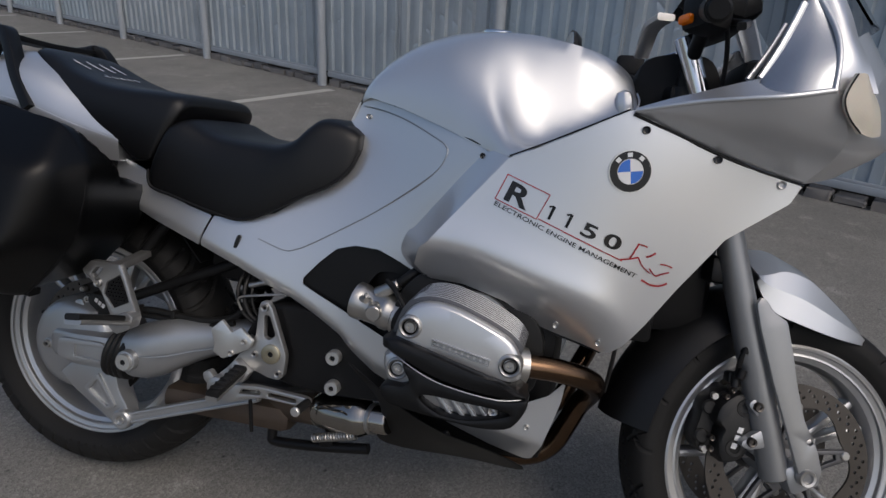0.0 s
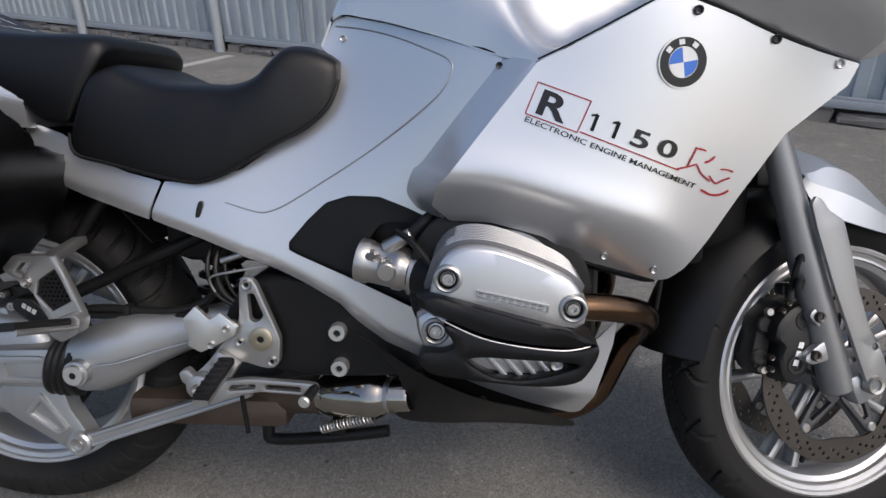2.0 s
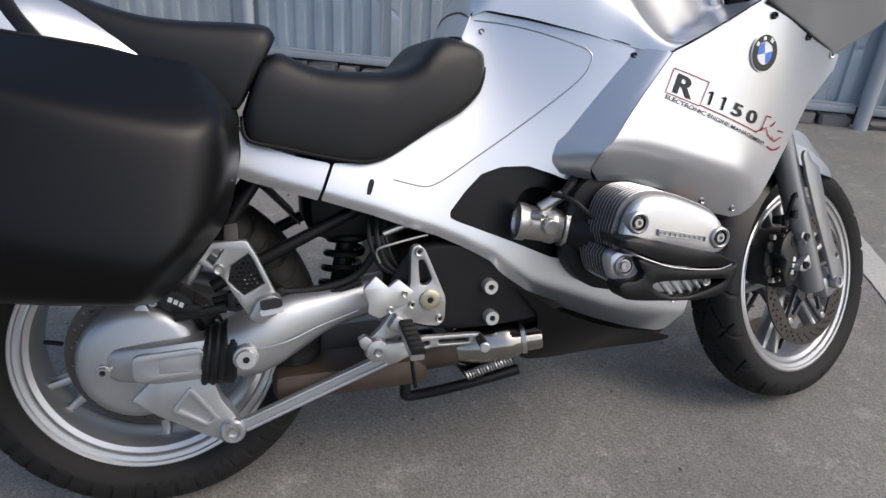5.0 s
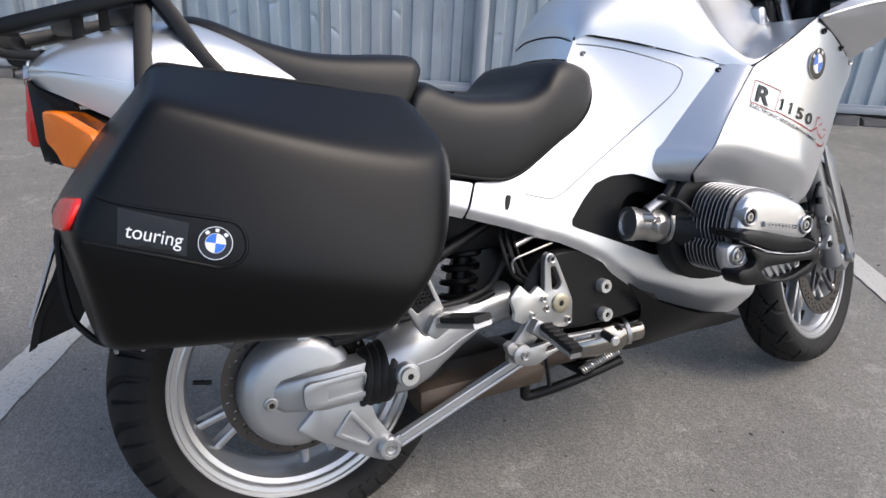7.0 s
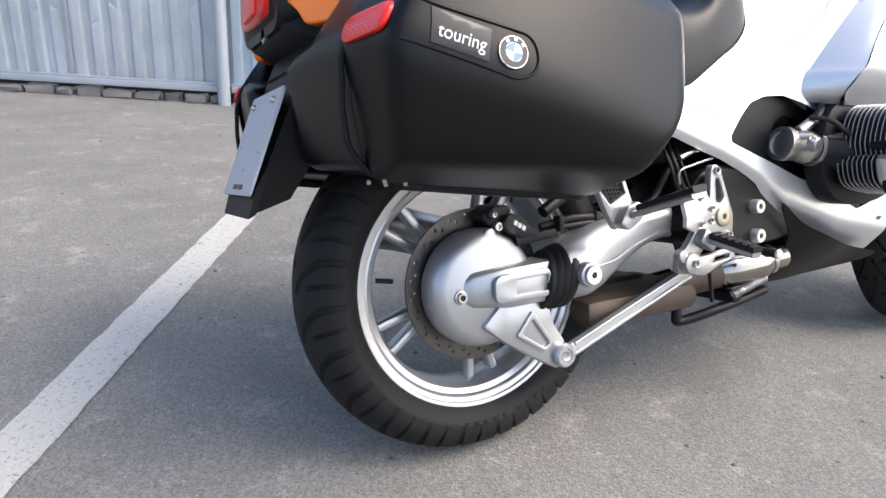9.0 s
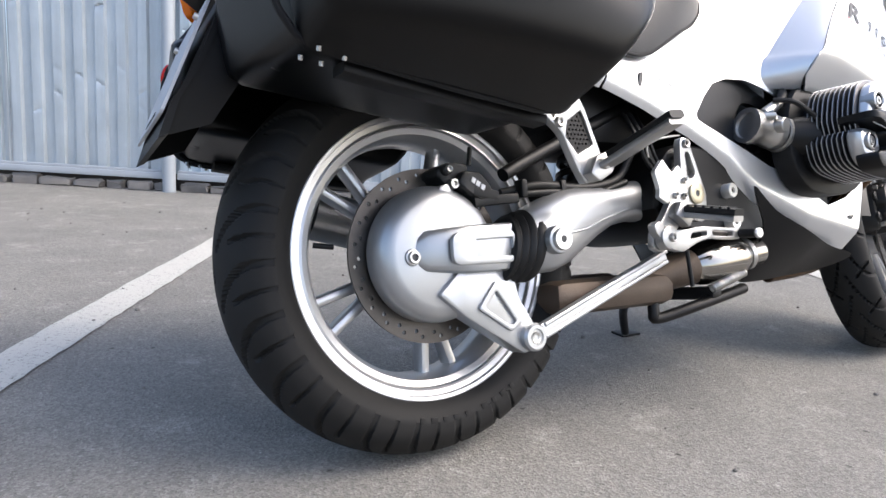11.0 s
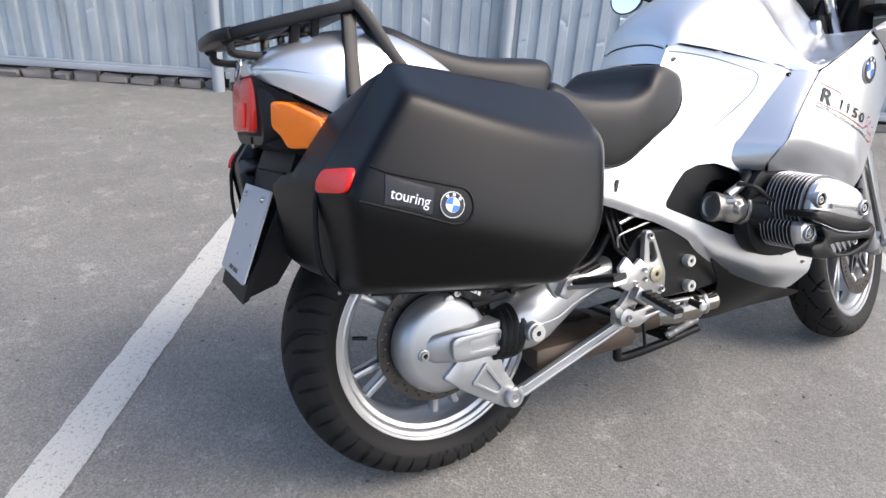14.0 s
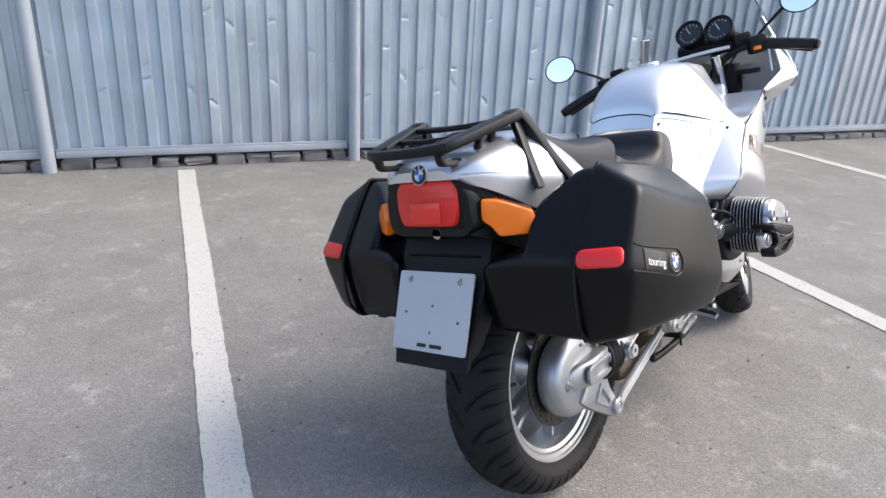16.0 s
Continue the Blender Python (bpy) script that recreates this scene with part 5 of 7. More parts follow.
part("tank_seam", both(tube([(x, FLANK(x, z) + 0.001, z + 0.0015) for x, z in ((0.918, 0.829), (0.965, 0.851), (1.014, 0.876), (1.06, 0.900), (1.094, 0.918))], 0.0014, 6)), MATT, tank_ob)
part("filler_cap", rod((0.84, 0, 1.055), (0.84, 0, 1.064), 0.035, seg=32, bevel=0.003), CHROME, tank_ob)
part("tank_front", skin([[(1.112, y * 0.150, 0.925) for y in (-1, -0.5, 0, 0.5, 1)], [(1.116, y * 0.135, 0.945) for y in (-1, -0.5, 0, 0.5, 1)], [(1.112, y * 0.10, 0.962) for y in (-1, -0.5, 0, 0.5, 1)]], 16, 4), SILVER, tank_ob)
part("tank_corner_cap", both(box((1.090, -0.134, 0.938), (0.030, 0.040, 0.046), 0.013, Matrix.Rotation(radians(-10), 4, 'Y'))), SILVER, tank_ob)
band = [[(0.590, -0.104, 0.862), (0.588, -0.06, 0.868), (0.586, 0, 0.870), (0.588, 0.06, 0.868), (0.590, 0.104, 0.862)], [(0.606, -0.106, 0.899), (0.603, -0.06, 0.911), (0.602, 0, 0.915), (0.603, 0.06, 0.911), (0.606, 0.106, 0.899)]]
part("tank_rear_band", skin(band, 20, 4), SILVER, tank_ob)
part("tank_seam", tube([(0.6025, -0.100, 0.898), (0.5995, -0.06, 0.9105), (0.5985, 0, 0.9145), (0.5995, 0.06, 0.9105), (0.6025, 0.100, 0.898)], 0.0022, 6), INK_BLACK, tank_ob)

# ---- nose fairing ----
seam_line = [(1.100, -0.279, 0.916), (1.17, -0.258, 0.892), (1.239, -0.234, 0.869), (1.32, -0.195, 0.848), (1.391, -0.155, 0.834)]
ridge = [(1.104, -0.282, 0.919), (1.188, -0.308, 0.9374), (1.243, -0.325, 0.9456), (1.300, -0.333, 0.953), (1.362, -0.316, 0.968)]
mid = [(1.101, -0.282, 0.917), (1.16, -0.290, 0.915), (1.23, -0.296, 0.912), (1.32, -0.290, 0.905), (1.405, -0.262, 0.900)]
nose = part("nose_fairing", both(skin([seam_line, mid, ridge], 26, 6)), SILVER, bike, "silver upper fairing flaring out to the wing edge")
front_low = [(1.391, -0.155, 0.834), (1.440, -0.13, 0.848), (1.480, -0.07, 0.865), (1.495, 0.0, 0.868)]
front_mid = [(1.405, -0.262, 0.900), (1.470, -0.20, 0.905), (1.530, -0.10, 0.915), (1.55, 0.0, 0.920)]
front_top = [(1.362, -0.316, 0.968), (1.440, -0.23, 1.000), (1.50, -0.12, 1.02), (1.52, 0.0, 1.025)]
part("nose_front", both(skin([front_low, front_mid, front_top], 26, 6)), SILVER, nose)
part("nose_upper", both(skin([[(1.428, -0.270, 0.974), (1.455, -0.215, 1.004), (1.50, -0.12, 1.02), (1.52, 0.0, 1.025)], [(1.396, -0.246, 1.05), (1.43, -0.185, 1.072), (1.46, -0.10, 1.088), (1.47, 0, 1.09)]], 20, 4)), SILVER, nose)
rim_line = [(1.106, -0.276, 0.924), (1.148, -0.281, 0.940), (1.1885, -0.285, 0.953), (1.2264, -0.290, 0.9657), (1.2664, -0.290, 0.9784)]
part("wing_upper", both(skin([ridge[:4] + [(1.32, -0.330, 0.957)], rim_line], 24, 4)), SILVER, nose)
part("wing_edge", both(tube([(x, y + 0.002, z) for x, y, z in ridge], 0.0042, 10, 6)), SILVER, nose)
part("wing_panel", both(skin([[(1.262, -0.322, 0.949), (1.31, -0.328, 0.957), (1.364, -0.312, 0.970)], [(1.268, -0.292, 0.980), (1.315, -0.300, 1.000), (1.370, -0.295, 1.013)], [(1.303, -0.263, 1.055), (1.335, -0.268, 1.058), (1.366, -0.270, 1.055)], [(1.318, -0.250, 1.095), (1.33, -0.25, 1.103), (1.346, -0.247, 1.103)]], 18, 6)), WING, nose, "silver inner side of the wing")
part("wing_inner", both(skin([rim_line, [(1.108, -0.235, 0.905), (1.16, -0.225, 0.905), (1.21, -0.215, 0.908), (1.25, -0.210, 0.915), (1.29, -0.205, 0.925)], [(1.105, -0.165, 0.902), (1.16, -0.145, 0.892), (1.21, -0.130, 0.892), (1.25, -0.125, 0.900), (1.29, -0.125, 0.915)]], 22, 6)), SILVER, nose)
pillar_in = [(1.360, -0.315, 0.966), (1.365, -0.295, 1.015), (1.360, -0.275, 1.0545), (1.340, -0.250, 1.101), (1.300, -0.226, 1.172)]
pillar_out = [(1.429, -0.278, 0.972), (1.415, -0.268, 1.012), (1.398, -0.253, 1.050), (1.382, -0.240, 1.095), (1.345, -0.212, 1.172)]
pillar_mid = [((a[0] + b[0]) / 2, (a[1] + b[1]) / 2 - d, (a[2] + b[2]) / 2) for a, b, d in zip(pillar_in, pillar_out, (-0.004, 0.007, 0.009, 0.009, 0.009))]
part("screen_pillar", both(skin([pillar_in, pillar_mid, pillar_out], 24, 8, 0.008)), SILVER, nose)
part("pillar_edge", both(tube(pillar_in, 0.0042, 10, 6)), SILVER, nose)
part("pillar_strip", both(bar([(1.2664, -0.290, 0.9784), (1.2888, -0.275, 1.0227), (1.3066, -0.260, 1.0643), (1.318, -0.250, 1.095)], 0.008, 0.010, (0, 1, 0.4), 6, 0.4)), SILVER, nose)
part("inner_strip", both(bar([(1.256, -0.264, 0.978), (1.280, -0.253, 1.02), (1.3004, -0.245, 1.064)], 0.007, 0.010, (0, 1, 0.4), 6, 0.4)), SILVER, nose)
lens_rear = [(1.3865, -0.313, 0.9926), (1.3745, -0.317, 0.960), (1.385, -0.310, 0.935), (1.4105, -0.293, 0.914)]
lens_mid = [(1.401, -0.303, 0.994), (1.412, -0.299, 0.957), (1.421, -0.291, 0.934), (1.432, -0.274, 0.911)]
lens_front = [(1.4134, -0.281, 0.9863), (1.4396, -0.262, 0.9553), (1.448, -0.256, 0.933), (1.4521, -0.251, 0.9156)]
lens = skin([lens_rear, lens_mid, lens_front], 16, 8, 0.006)
part("front_indicator", both(lens), CLEAR, nose, "clear front indicator lens")
part("lens_gap", both(tube(lens_rear, 0.0013, 6, 6)), HOSE, nose)
part("seam_gap", both(tube([(x, y + 0.001, z - 0.003) for x, y, z in seam_line], 0.0028, 6)), INK_BLACK, nose)
part("headlamp", skin([[(1.512, y, 0.985) for y in (-0.09, 0, 0.09)], [(1.545, y * 1.05, 0.945) for y in (-0.09, 0, 0.09)], [(1.538, y, 0.905) for y in (-0.09, 0, 0.09)]], 14, 5, 0.006), CLEAR, nose)
part("cockpit_floor", merge(box((1.245, 0, 0.890), (0.25, 0.24, 0.06), 0.012), box((1.31, 0, 0.97), (0.08, 0.28, 0.12), 0.02)), MATT, nose, "black cockpit underside")
part("cockpit_shroud", plate(curve([(1.118, 0.930), (1.112, 1.012), (1.152, 1.036), (1.20, 1.040), (1.235, 1.030), (1.255, 0.99), (1.245, 0.945)], 3, True), -0.065, 0.065, (), 0.006), MATT, nose, "black cockpit lining round the steering head")
part("dash_shelf", box((1.36, 0, 0.99), (0.14, 0.36, 0.02), 0.006), MATT, nose)
screen = skin([[(1.42, -0.235, 1.075), (1.47, -0.12, 1.09), (1.485, 0, 1.095), (1.47, 0.12, 1.09), (1.42, 0.235, 1.075)], [(1.33, -0.225, 1.19), (1.375, -0.12, 1.22), (1.39, 0, 1.225), (1.375, 0.12, 1.22), (1.33, 0.225, 1.19)], [(1.22, -0.18, 1.31), (1.255, -0.10, 1.345), (1.265, 0, 1.355), (1.255, 0.10, 1.345), (1.22, 0.18, 1.31)]], 24, 6, 0.004)
scr = part("windscreen", screen, SCREEN, bike, "clear plastic windscreen")
scr.visible_shadow = False

# ---- dash and handlebar ----
dash = part("dashboard", box((1.24, -0.06, 1.10), (0.09, 0.22, 0.05), 0.02, Matrix.Rotation(radians(-25), 4, 'Y')), MATT, bike, "black instrument panel")
for y, z in ((-0.115, 1.148), (-0.012, 1.150)):
    m = Matrix.Translation((1.19, y, z)) @ Matrix.Rotation(radians(-62), 4, 'Y')
    g = part("gauge", moved(loft([[(r * math.cos(a), r * math.sin(a), z) for a in np.arange(40) * math.tau / 40] for r, z in ((0.044, -0.04), (0.050, 0.0), (0.050, 0.012), (0.044, 0.012), (0.042, 0.004), (0.001, 0.004))]), m), MATT, dash, "round dial in a black bezel")
    part("dial", moved(rod((0, 0, 0.0042), (0, 0, 0.0056), 0.041, seg=36), m), DIAL, g)
    for k in range(13):
        a = radians(-40 + k * 260 / 12)
        tick = Matrix.Rotation(a, 4, 'Z') @ Matrix.Translation((0.034, 0, 0.0062))
        part("tick", moved(box((0, 0, 0), (0.007, 0.0012, 0.0006)), m @ tick), INK_WHITE, g)
    part("needle", moved(box((0.010, 0.006, 0.007), (0.032, 0.002, 0.001), 0, Matrix.Rotation(0.6, 4, 'Z')), m), INK_WHITE, g)

bars = part("handlebar", moved(merge(both(tube([(1.165, -0.095, 0.955), (1.165, -0.12, 1.005), (1.150, -0.20, 1.045), (1.120, -0.288, 1.040), (1.070, -0.425, 0.992)], 0.0125, 14)), rod((1.165, -0.095, 0.90), (1.165, -0.095, 0.965), 0.022), rod((1.165, 0.095, 0.90), (1.165, 0.095, 0.965), 0.022), box((1.17, 0, 0.955), (0.06, 0.22, 0.03), 0.01)), STEER), BLACK, bike, "black handlebar turned to the left")
part("stanchion", both(rod((1.176, -0.100, 1.062), (1.232, -0.100, 0.925), 0.0185, seg=28, bevel=0.002)), CHROME, bars, "polished fork tube")
part("top_yoke", bar([(1.122, 0.10, 1.055), (1.120, 0.0, 1.066), (1.120, -0.10, 1.076), (1.135, -0.165, 1.080)], 0.012, 0.030, (0, 0, 1), 4, 0.3), BRIGHT, bars, "silver alloy bridge between the fork tubes")
part("grip", moved(both(tube([(1.118, -0.292, 1.038), (1.094, -0.360, 1.016), (1.068, -0.430, 0.990)], 0.0185, 18)), STEER), HOSE, bars, "black rubber grip")
part("bar_end", moved(both(rod((1.068, -0.430, 0.990), (1.064, -0.441, 0.986), 0.016, seg=18, bevel=0.003)), STEER), BLACK, bars)
part("switch_box", moved(both(box((1.125, -0.262, 1.044), (0.055, 0.06, 0.06), 0.012, Matrix.Rotation(radians(18), 4, 'Z'))), STEER), MATT, bars, "black switch housing")
part("switch", moved(box((1.094, -0.262, 1.030), (0.014, 0.026, 0.014), 0.004, Matrix.Rotation(radians(18), 4, 'Z')), STEER), AMBER, bars, "orange indicator switch")
part("brake_reservoir", moved(both(box((1.165, -0.215, 1.075), (0.06, 0.06, 0.045), 0.01, Matrix.Rotation(radians(18), 4, 'Z'))), STEER), MATT, bars)
part("lever", moved(both(bar([(1.165, -0.262, 1.035), (1.155, -0.33, 1.012), (1.125, -0.385, 0.990), (1.105, -0.420, 0.975)], 0.010, 0.012, (0, 0, 1), 5)), STEER), BLACK, bars, "black hand lever")
part("cable", moved(both(tube([(1.15, -0.24, 1.06), (1.18, -0.21, 1.05), (1.21, -0.16, 1.0), (1.22, -0.12, 0.92)], 0.004, 8)), STEER), HOSE, bars)
for s in (-1, 1):
    stem = moved(tube([(1.130, s * 0.255, 1.060), (1.110, s * 0.30, 1.095), (1.075, s * 0.36, 1.135)], 0.0055, 10), STEER)
    mir = part("mirror_stem", stem, HOSE, bars, "black mirror stem")
    mm = STEER @ Matrix.Translation((1.065, s * 0.41, 1.150)) @ Matrix.Rotation(radians(-90 + 4), 4, 'Y')
    shell = loft([[(r * 0.82 * math.cos(a), r * math.sin(a), z) for a in np.arange(36) * math.tau / 36] for r, z in ((0.02, -0.028), (0.045, -0.02), (0.058, -0.006), (0.060, 0.003), (0.056, 0.003))])
    part("mirror_shell", moved(shell, mm), HOSE, mir)
    part("mirror_glass", moved(loft([[(r * 0.82 * math.cos(a), r * math.sin(a), z) for a in np.arange(36) * math.tau / 36] for r, z in ((0.056, 0.001), (0.055, 0.0035), (0.002, 0.004))]), mm), MIRROR, mir, "round mirror glass")

# ---- seats ----
def seat(spec):
    """A padded seat from slanting stations: foot (x, z), crown (x, z) and half width."""
    loops = []
    shape = [(0.0, 0.0), (0.90, 0.0), (0.965, 0.015), (0.985, 0.06), (1.0, 0.25), (1.0, 0.50), (0.985, 0.70), (0.94, 0.86), (0.85, 0.95), (0.68, 0.99), (0.35, 1.0), (0.0, 1.0)]
    for xb, zb, xt, zt, w in spec:
        right = curve([(-w * y, k) for y, k in shape], 4)
        at = lambda q: (xb + (xt - xb) * q[1], q[0], zb + (zt - zb) * q[1])
        loops.append([at(q) for q in right] + [at((-q[0], q[1])) for q in right[-2:0:-1]])
    rows = [curve([l[i] for l in loops], 4) for i in range(len(loops[0]))]
    return loft([[r[k] for r in rows] for k in range(len(rows[0]))])


def ended(spec):
    """Rounds the two ends of a run of stations."""
    def closer(a, b, k, w):
        m = [(p + q) / 2 for p, q in ((a[0], a[2]), (a[1], a[3]))]
        step = [(p - q) * k for p, q in zip(a[:4], b[:4])]
        return tuple(m[i % 2] + (a[i] - m[i % 2]) * (0.94 if w < 1 else 1) + step[i] for i in range(4)) + (a[4] * w,)
    return [closer(spec[0], spec[1], 0.22, 0.93)] + spec + [closer(spec[-1], spec[-2], 0.22, 0.93)]


rider = [(0.196, 0.724, 0.238, 0.828, 0.165), (0.204, 0.692, 0.262, 0.836, 0.168), (0.250, 0.678, 0.290, 0.824, 0.169), (0.300, 0.665, 0.322, 0.812, 0.170), (0.340, 0.656, 0.360, 0.807, 0.171), (0.380, 0.649, 0.402, 0.805, 0.172), (0.405, 0.650, 0.445, 0.805, 0.172), (0.436, 0.660, 0.475, 0.812, 0.172),
         (0.480, 0.685, 0.497, 0.825, 0.170), (0.523, 0.710, 0.514, 0.844, 0.167), (0.565, 0.731, 0.536, 0.862, 0.161), (0.598, 0.758, 0.566, 0.863, 0.154), (0.613, 0.783, 0.598, 0.853, 0.147), (0.620, 0.806, 0.616, 0.842, 0.138)]
rider_seat = part("rider_seat", seat(ended(rider)), SEAT, bike, "black vinyl rider seat", 50)
part("seat_piping", both(tube([(x - (0.004 if k < 2 else 0), -w * 0.975, z + 0.003) for k, (x, z, _, _, w) in enumerate(rider)], 0.0032, 8, 4)), MATT, rider_seat)
pillion = [(-0.150, 0.86, -0.145, 0.932, 0.07), (-0.122, 0.84, -0.122, 0.951, 0.11), (-0.08, 0.82, -0.08, 0.944, 0.135), (-0.02, 0.80, -0.02, 0.916, 0.150), (0.05, 0.79, 0.05, 0.894, 0.158), (0.108, 0.780, 0.116, 0.886, 0.160), (0.150, 0.747, 0.180, 0.885, 0.161), (0.184, 0.743, 0.232, 0.882, 0.160), (0.195, 0.752, 0.249, 0.876, 0.157), (0.203, 0.764, 0.257, 0.864, 0.152)]
pil = part("pillion_seat", seat(ended(pillion)), SEAT, bike, "black vinyl passenger seat with pale printed marks", 50)

seat_tree = BVHTree.FromPolygons([v.co[:] for v in pil.data.vertices], [p.vertices[:] for p in pil.data.polygons])


def seat_mark(x0, y0, x1, y1, wide):
    """A pale printed stroke laid on the passenger seat."""
    bm = bmesh.new()
    rows = []
    d = Vector((x1 - x0, y1 - y0, 0)).normalized()
    n = Vector((-d.y, d.x, 0)) * wide / 2
    for k in range(6):
        p = Vector((x0 + (x1 - x0) * k / 5, y0 + (y1 - y0) * k / 5, 2))
        rows.append([bm.verts.new(seat_tree.ray_cast(p + q, Vector((0, 0, -1)))[0] + Vector((0, 0, 0.0012))) for q in (n, -n)])
    for a, b in zip(rows, rows[1:]):
        bm.faces.new((a[0], a[1], b[1], b[0]))
    part("printed_mark", bm, MARK, pil)


for k in range(4):
    y = -0.080 + k * 0.038
    seat_mark(-0.052, y, -0.018, y + 0.012, 0.006)
for k in range(5):
    y = -0.065 + k * 0.024
    seat_mark(0.012, y, 0.022, y + 0.008, 0.007)

# ---- tail ----
def tail():
    loops = []
    for x, zb, zt, w, wt in [(-0.332, 0.866, 0.884, 0.085, 0.06), (-0.318, 0.852, 0.900, 0.115, 0.085), (-0.29, 0.836, 0.914, 0.145, 0.105), (-0.24, 0.806, 0.928, 0.172, 0.12), (-0.19, 0.778, 0.938, 0.185, 0.125), (-0.12, 0.765, 0.940, 0.188, 0.13), (-0.05, 0.755, 0.92, 0.184, 0.13), (0.03, 0.740, 0.88, 0.172, 0.13), (0.12, 0.735, 0.84, 0.158, 0.13)]:
        zm = zb + 0.42 * (zt - zb)
        pts = [(w * 0.96, zb), (w, zm - 0.004), (w * 0.97, zm), (w * 0.985, zm + 0.004), (w * 0.90, zm + 0.6 * (zt - zm)), (wt * 0.9, zt - 0.004), (wt * 0.4, zt), (0.0, zt)]
        right = curve([(-y, z) for y, z in pts], 4)
        loops.append([(x, q[0], q[1]) for q in right] + [(x, -q[0], q[1]) for q in right[-2::-1]])
    rows = [curve([l[i] for l in loops], 4) for i in range(len(loops[0]))]
    return loft([[r[k] for r in rows] for k in range(len(rows[0]))])


tail_ob = part("tail_cowl", tail(), SILVER, bike, "silver tail cowl with a fold line along its side", 30)
part("tail_end", plate([(-0.095, 0.866), (-0.06, 0.886), (0.06, 0.886), (0.095, 0.866)], -0.006, 0.006), SILVER, tail_ob).matrix_local = Matrix.Translation((-0.332, 0, 0)) @ Matrix.Rotation(radians(90), 4, 'Z')
base = loft([[(x, y, z) for y, z in ((-w, zt), (-w * 0.9, zb), (w * 0.9, zb), (w, zt))] for x, zt, zb, w in ((-0.334, 0.864, 0.768, 0.100), (-0.322, 0.850, 0.748, 0.118), (-0.29, 0.828, 0.735, 0.140), (-0.20, 0.775, 0.69, 0.162), (0.10, 0.75, 0.60, 0.15))])
tray = part("tail_underside", base, MATT, bike, "black plastic tail underside")
red = [(-0.074, 0.866), (0.074, 0.866), (0.086, 0.846), (0.084, 0.800), (0.072, 0.770), (-0.072, 0.770), (-0.084, 0.800), (-0.086, 0.846)]
lamp = part("tail_lamp", loft([[(x + 0.006 - 0.10 * (0.818 - z) * (x < -0.3), y * k - 0.008, 0.818 + (z - 0.818) * k) for y, z in rounded(red, 0.012, 4)] for x, k in ((-0.29, 1.0), (-0.338, 1.0), (-0.345, 0.975), (-0.348, 0.92))]), RED, tray, "red tail lamp")
# The reflector's sun glint is in its brighter red.
part("reflex_panel", box((-0.3465, -0.008, 0.800), (0.006, 0.084, 0.044), 0.002, Matrix.Rotation(radians(5.7), 4, 'Y')), REFLEX, lamp, "square reflector in the lamp, sun glint in its red")
part("lamp_surround", loft([[(x, y, z) for y, z in rounded([(-0.090 - g, 0.866), (0.090 + g, 0.866), (0.118 + g, 0.835), (0.122 + g, 0.765), (0.096 + g, 0.748), (-0.096 - g, 0.748), (-0.122 - g, 0.765), (-0.118 - g, 0.835)], 0.014, 4)] for x, g in ((-0.28, 0.012), (-0.322, 0.004), (-0.331, -0.004))]), FENDER, tray, "glossy black lamp surround")
def amber(side):
    s = side
    out = rounded([(-0.313, 0.8205), (-0.296, 0.817), (-0.257, 0.787), (-0.2525, 0.765), (-0.258, 0.740), (-0.297, 0.741), (-0.305, 0.764), (-0.315, 0.778)], 0.006, 4)
    lens = []
    for k, d in ((1.0, -0.03), (1.0, 0.006), (0.97, 0.010), (0.90, 0.0115), (0.4, 0.012)):
        loop = []
        for x, z in out:
            x, z = -0.284 + (x + 0.284) * k, 0.779 + (z - 0.779) * k
            y = -0.132 - (x + 0.313) * 1.45
            loop.append((x - 0.80 * d, -s * (y - 0.60 * d), z))
        lens.append(loop)
    shell = [[(x + 0.80 * d, -s * (-0.132 - (x + 0.313) * 1.45 + 0.60 * d), z) for x, z in out] for d in (0.055, 0.003)]
    part("indicator_housing", loft(shell), MATT, tray)
    part("rear_indicator", loft(lens), AMBER, tray, "amber rear indicator lens", 25)


amber(-1)
amber(1)
part("tail_lock", moved(rod((0, 0, 0), (0, 0, 0.006), 0.011, seg=20), Matrix.Translation((-0.325, -0.016, 0.752)) @ Matrix.Rotation(radians(-90), 4, 'Y')), STEEL, tray, "small steel key lock")
bm_guard = loft([[(x, -w, z), (x, w, z), (x + 0.012, w, z + 0.006), (x + 0.012, -w, z + 0.006)] for x, z, w in ((-0.275, 0.745, 0.12), (-0.305, 0.68, 0.125), (-0.345, 0.58, 0.11), (-0.382, 0.52, 0.105), (-0.397, 0.476, 0.102))])
guard = part("plate_holder", bm_guard, MATT, bike, "black plastic mudflap and plate holder")
part("inner_mudguard", skin([[(-0.30, y, 0.70), (-0.22, y * 1.0, 0.63), (-0.10, y, 0.665), (0.05, y, 0.675), (0.18, y, 0.64), (0.28, y, 0.54)] for y in (-0.10, -0.05, 0, 0.05, 0.10)], 24, 3), MATT, guard)
part("flap_side", both(skin([[(-0.27, -0.12, 0.745), (-0.35, -0.108, 0.58), (-0.392, -0.09, 0.48)], [(-0.22, -0.12, 0.745), (-0.27, -0.11, 0.60), (-0.33, -0.09, 0.50)]], 14, 3)), MATT, guard)


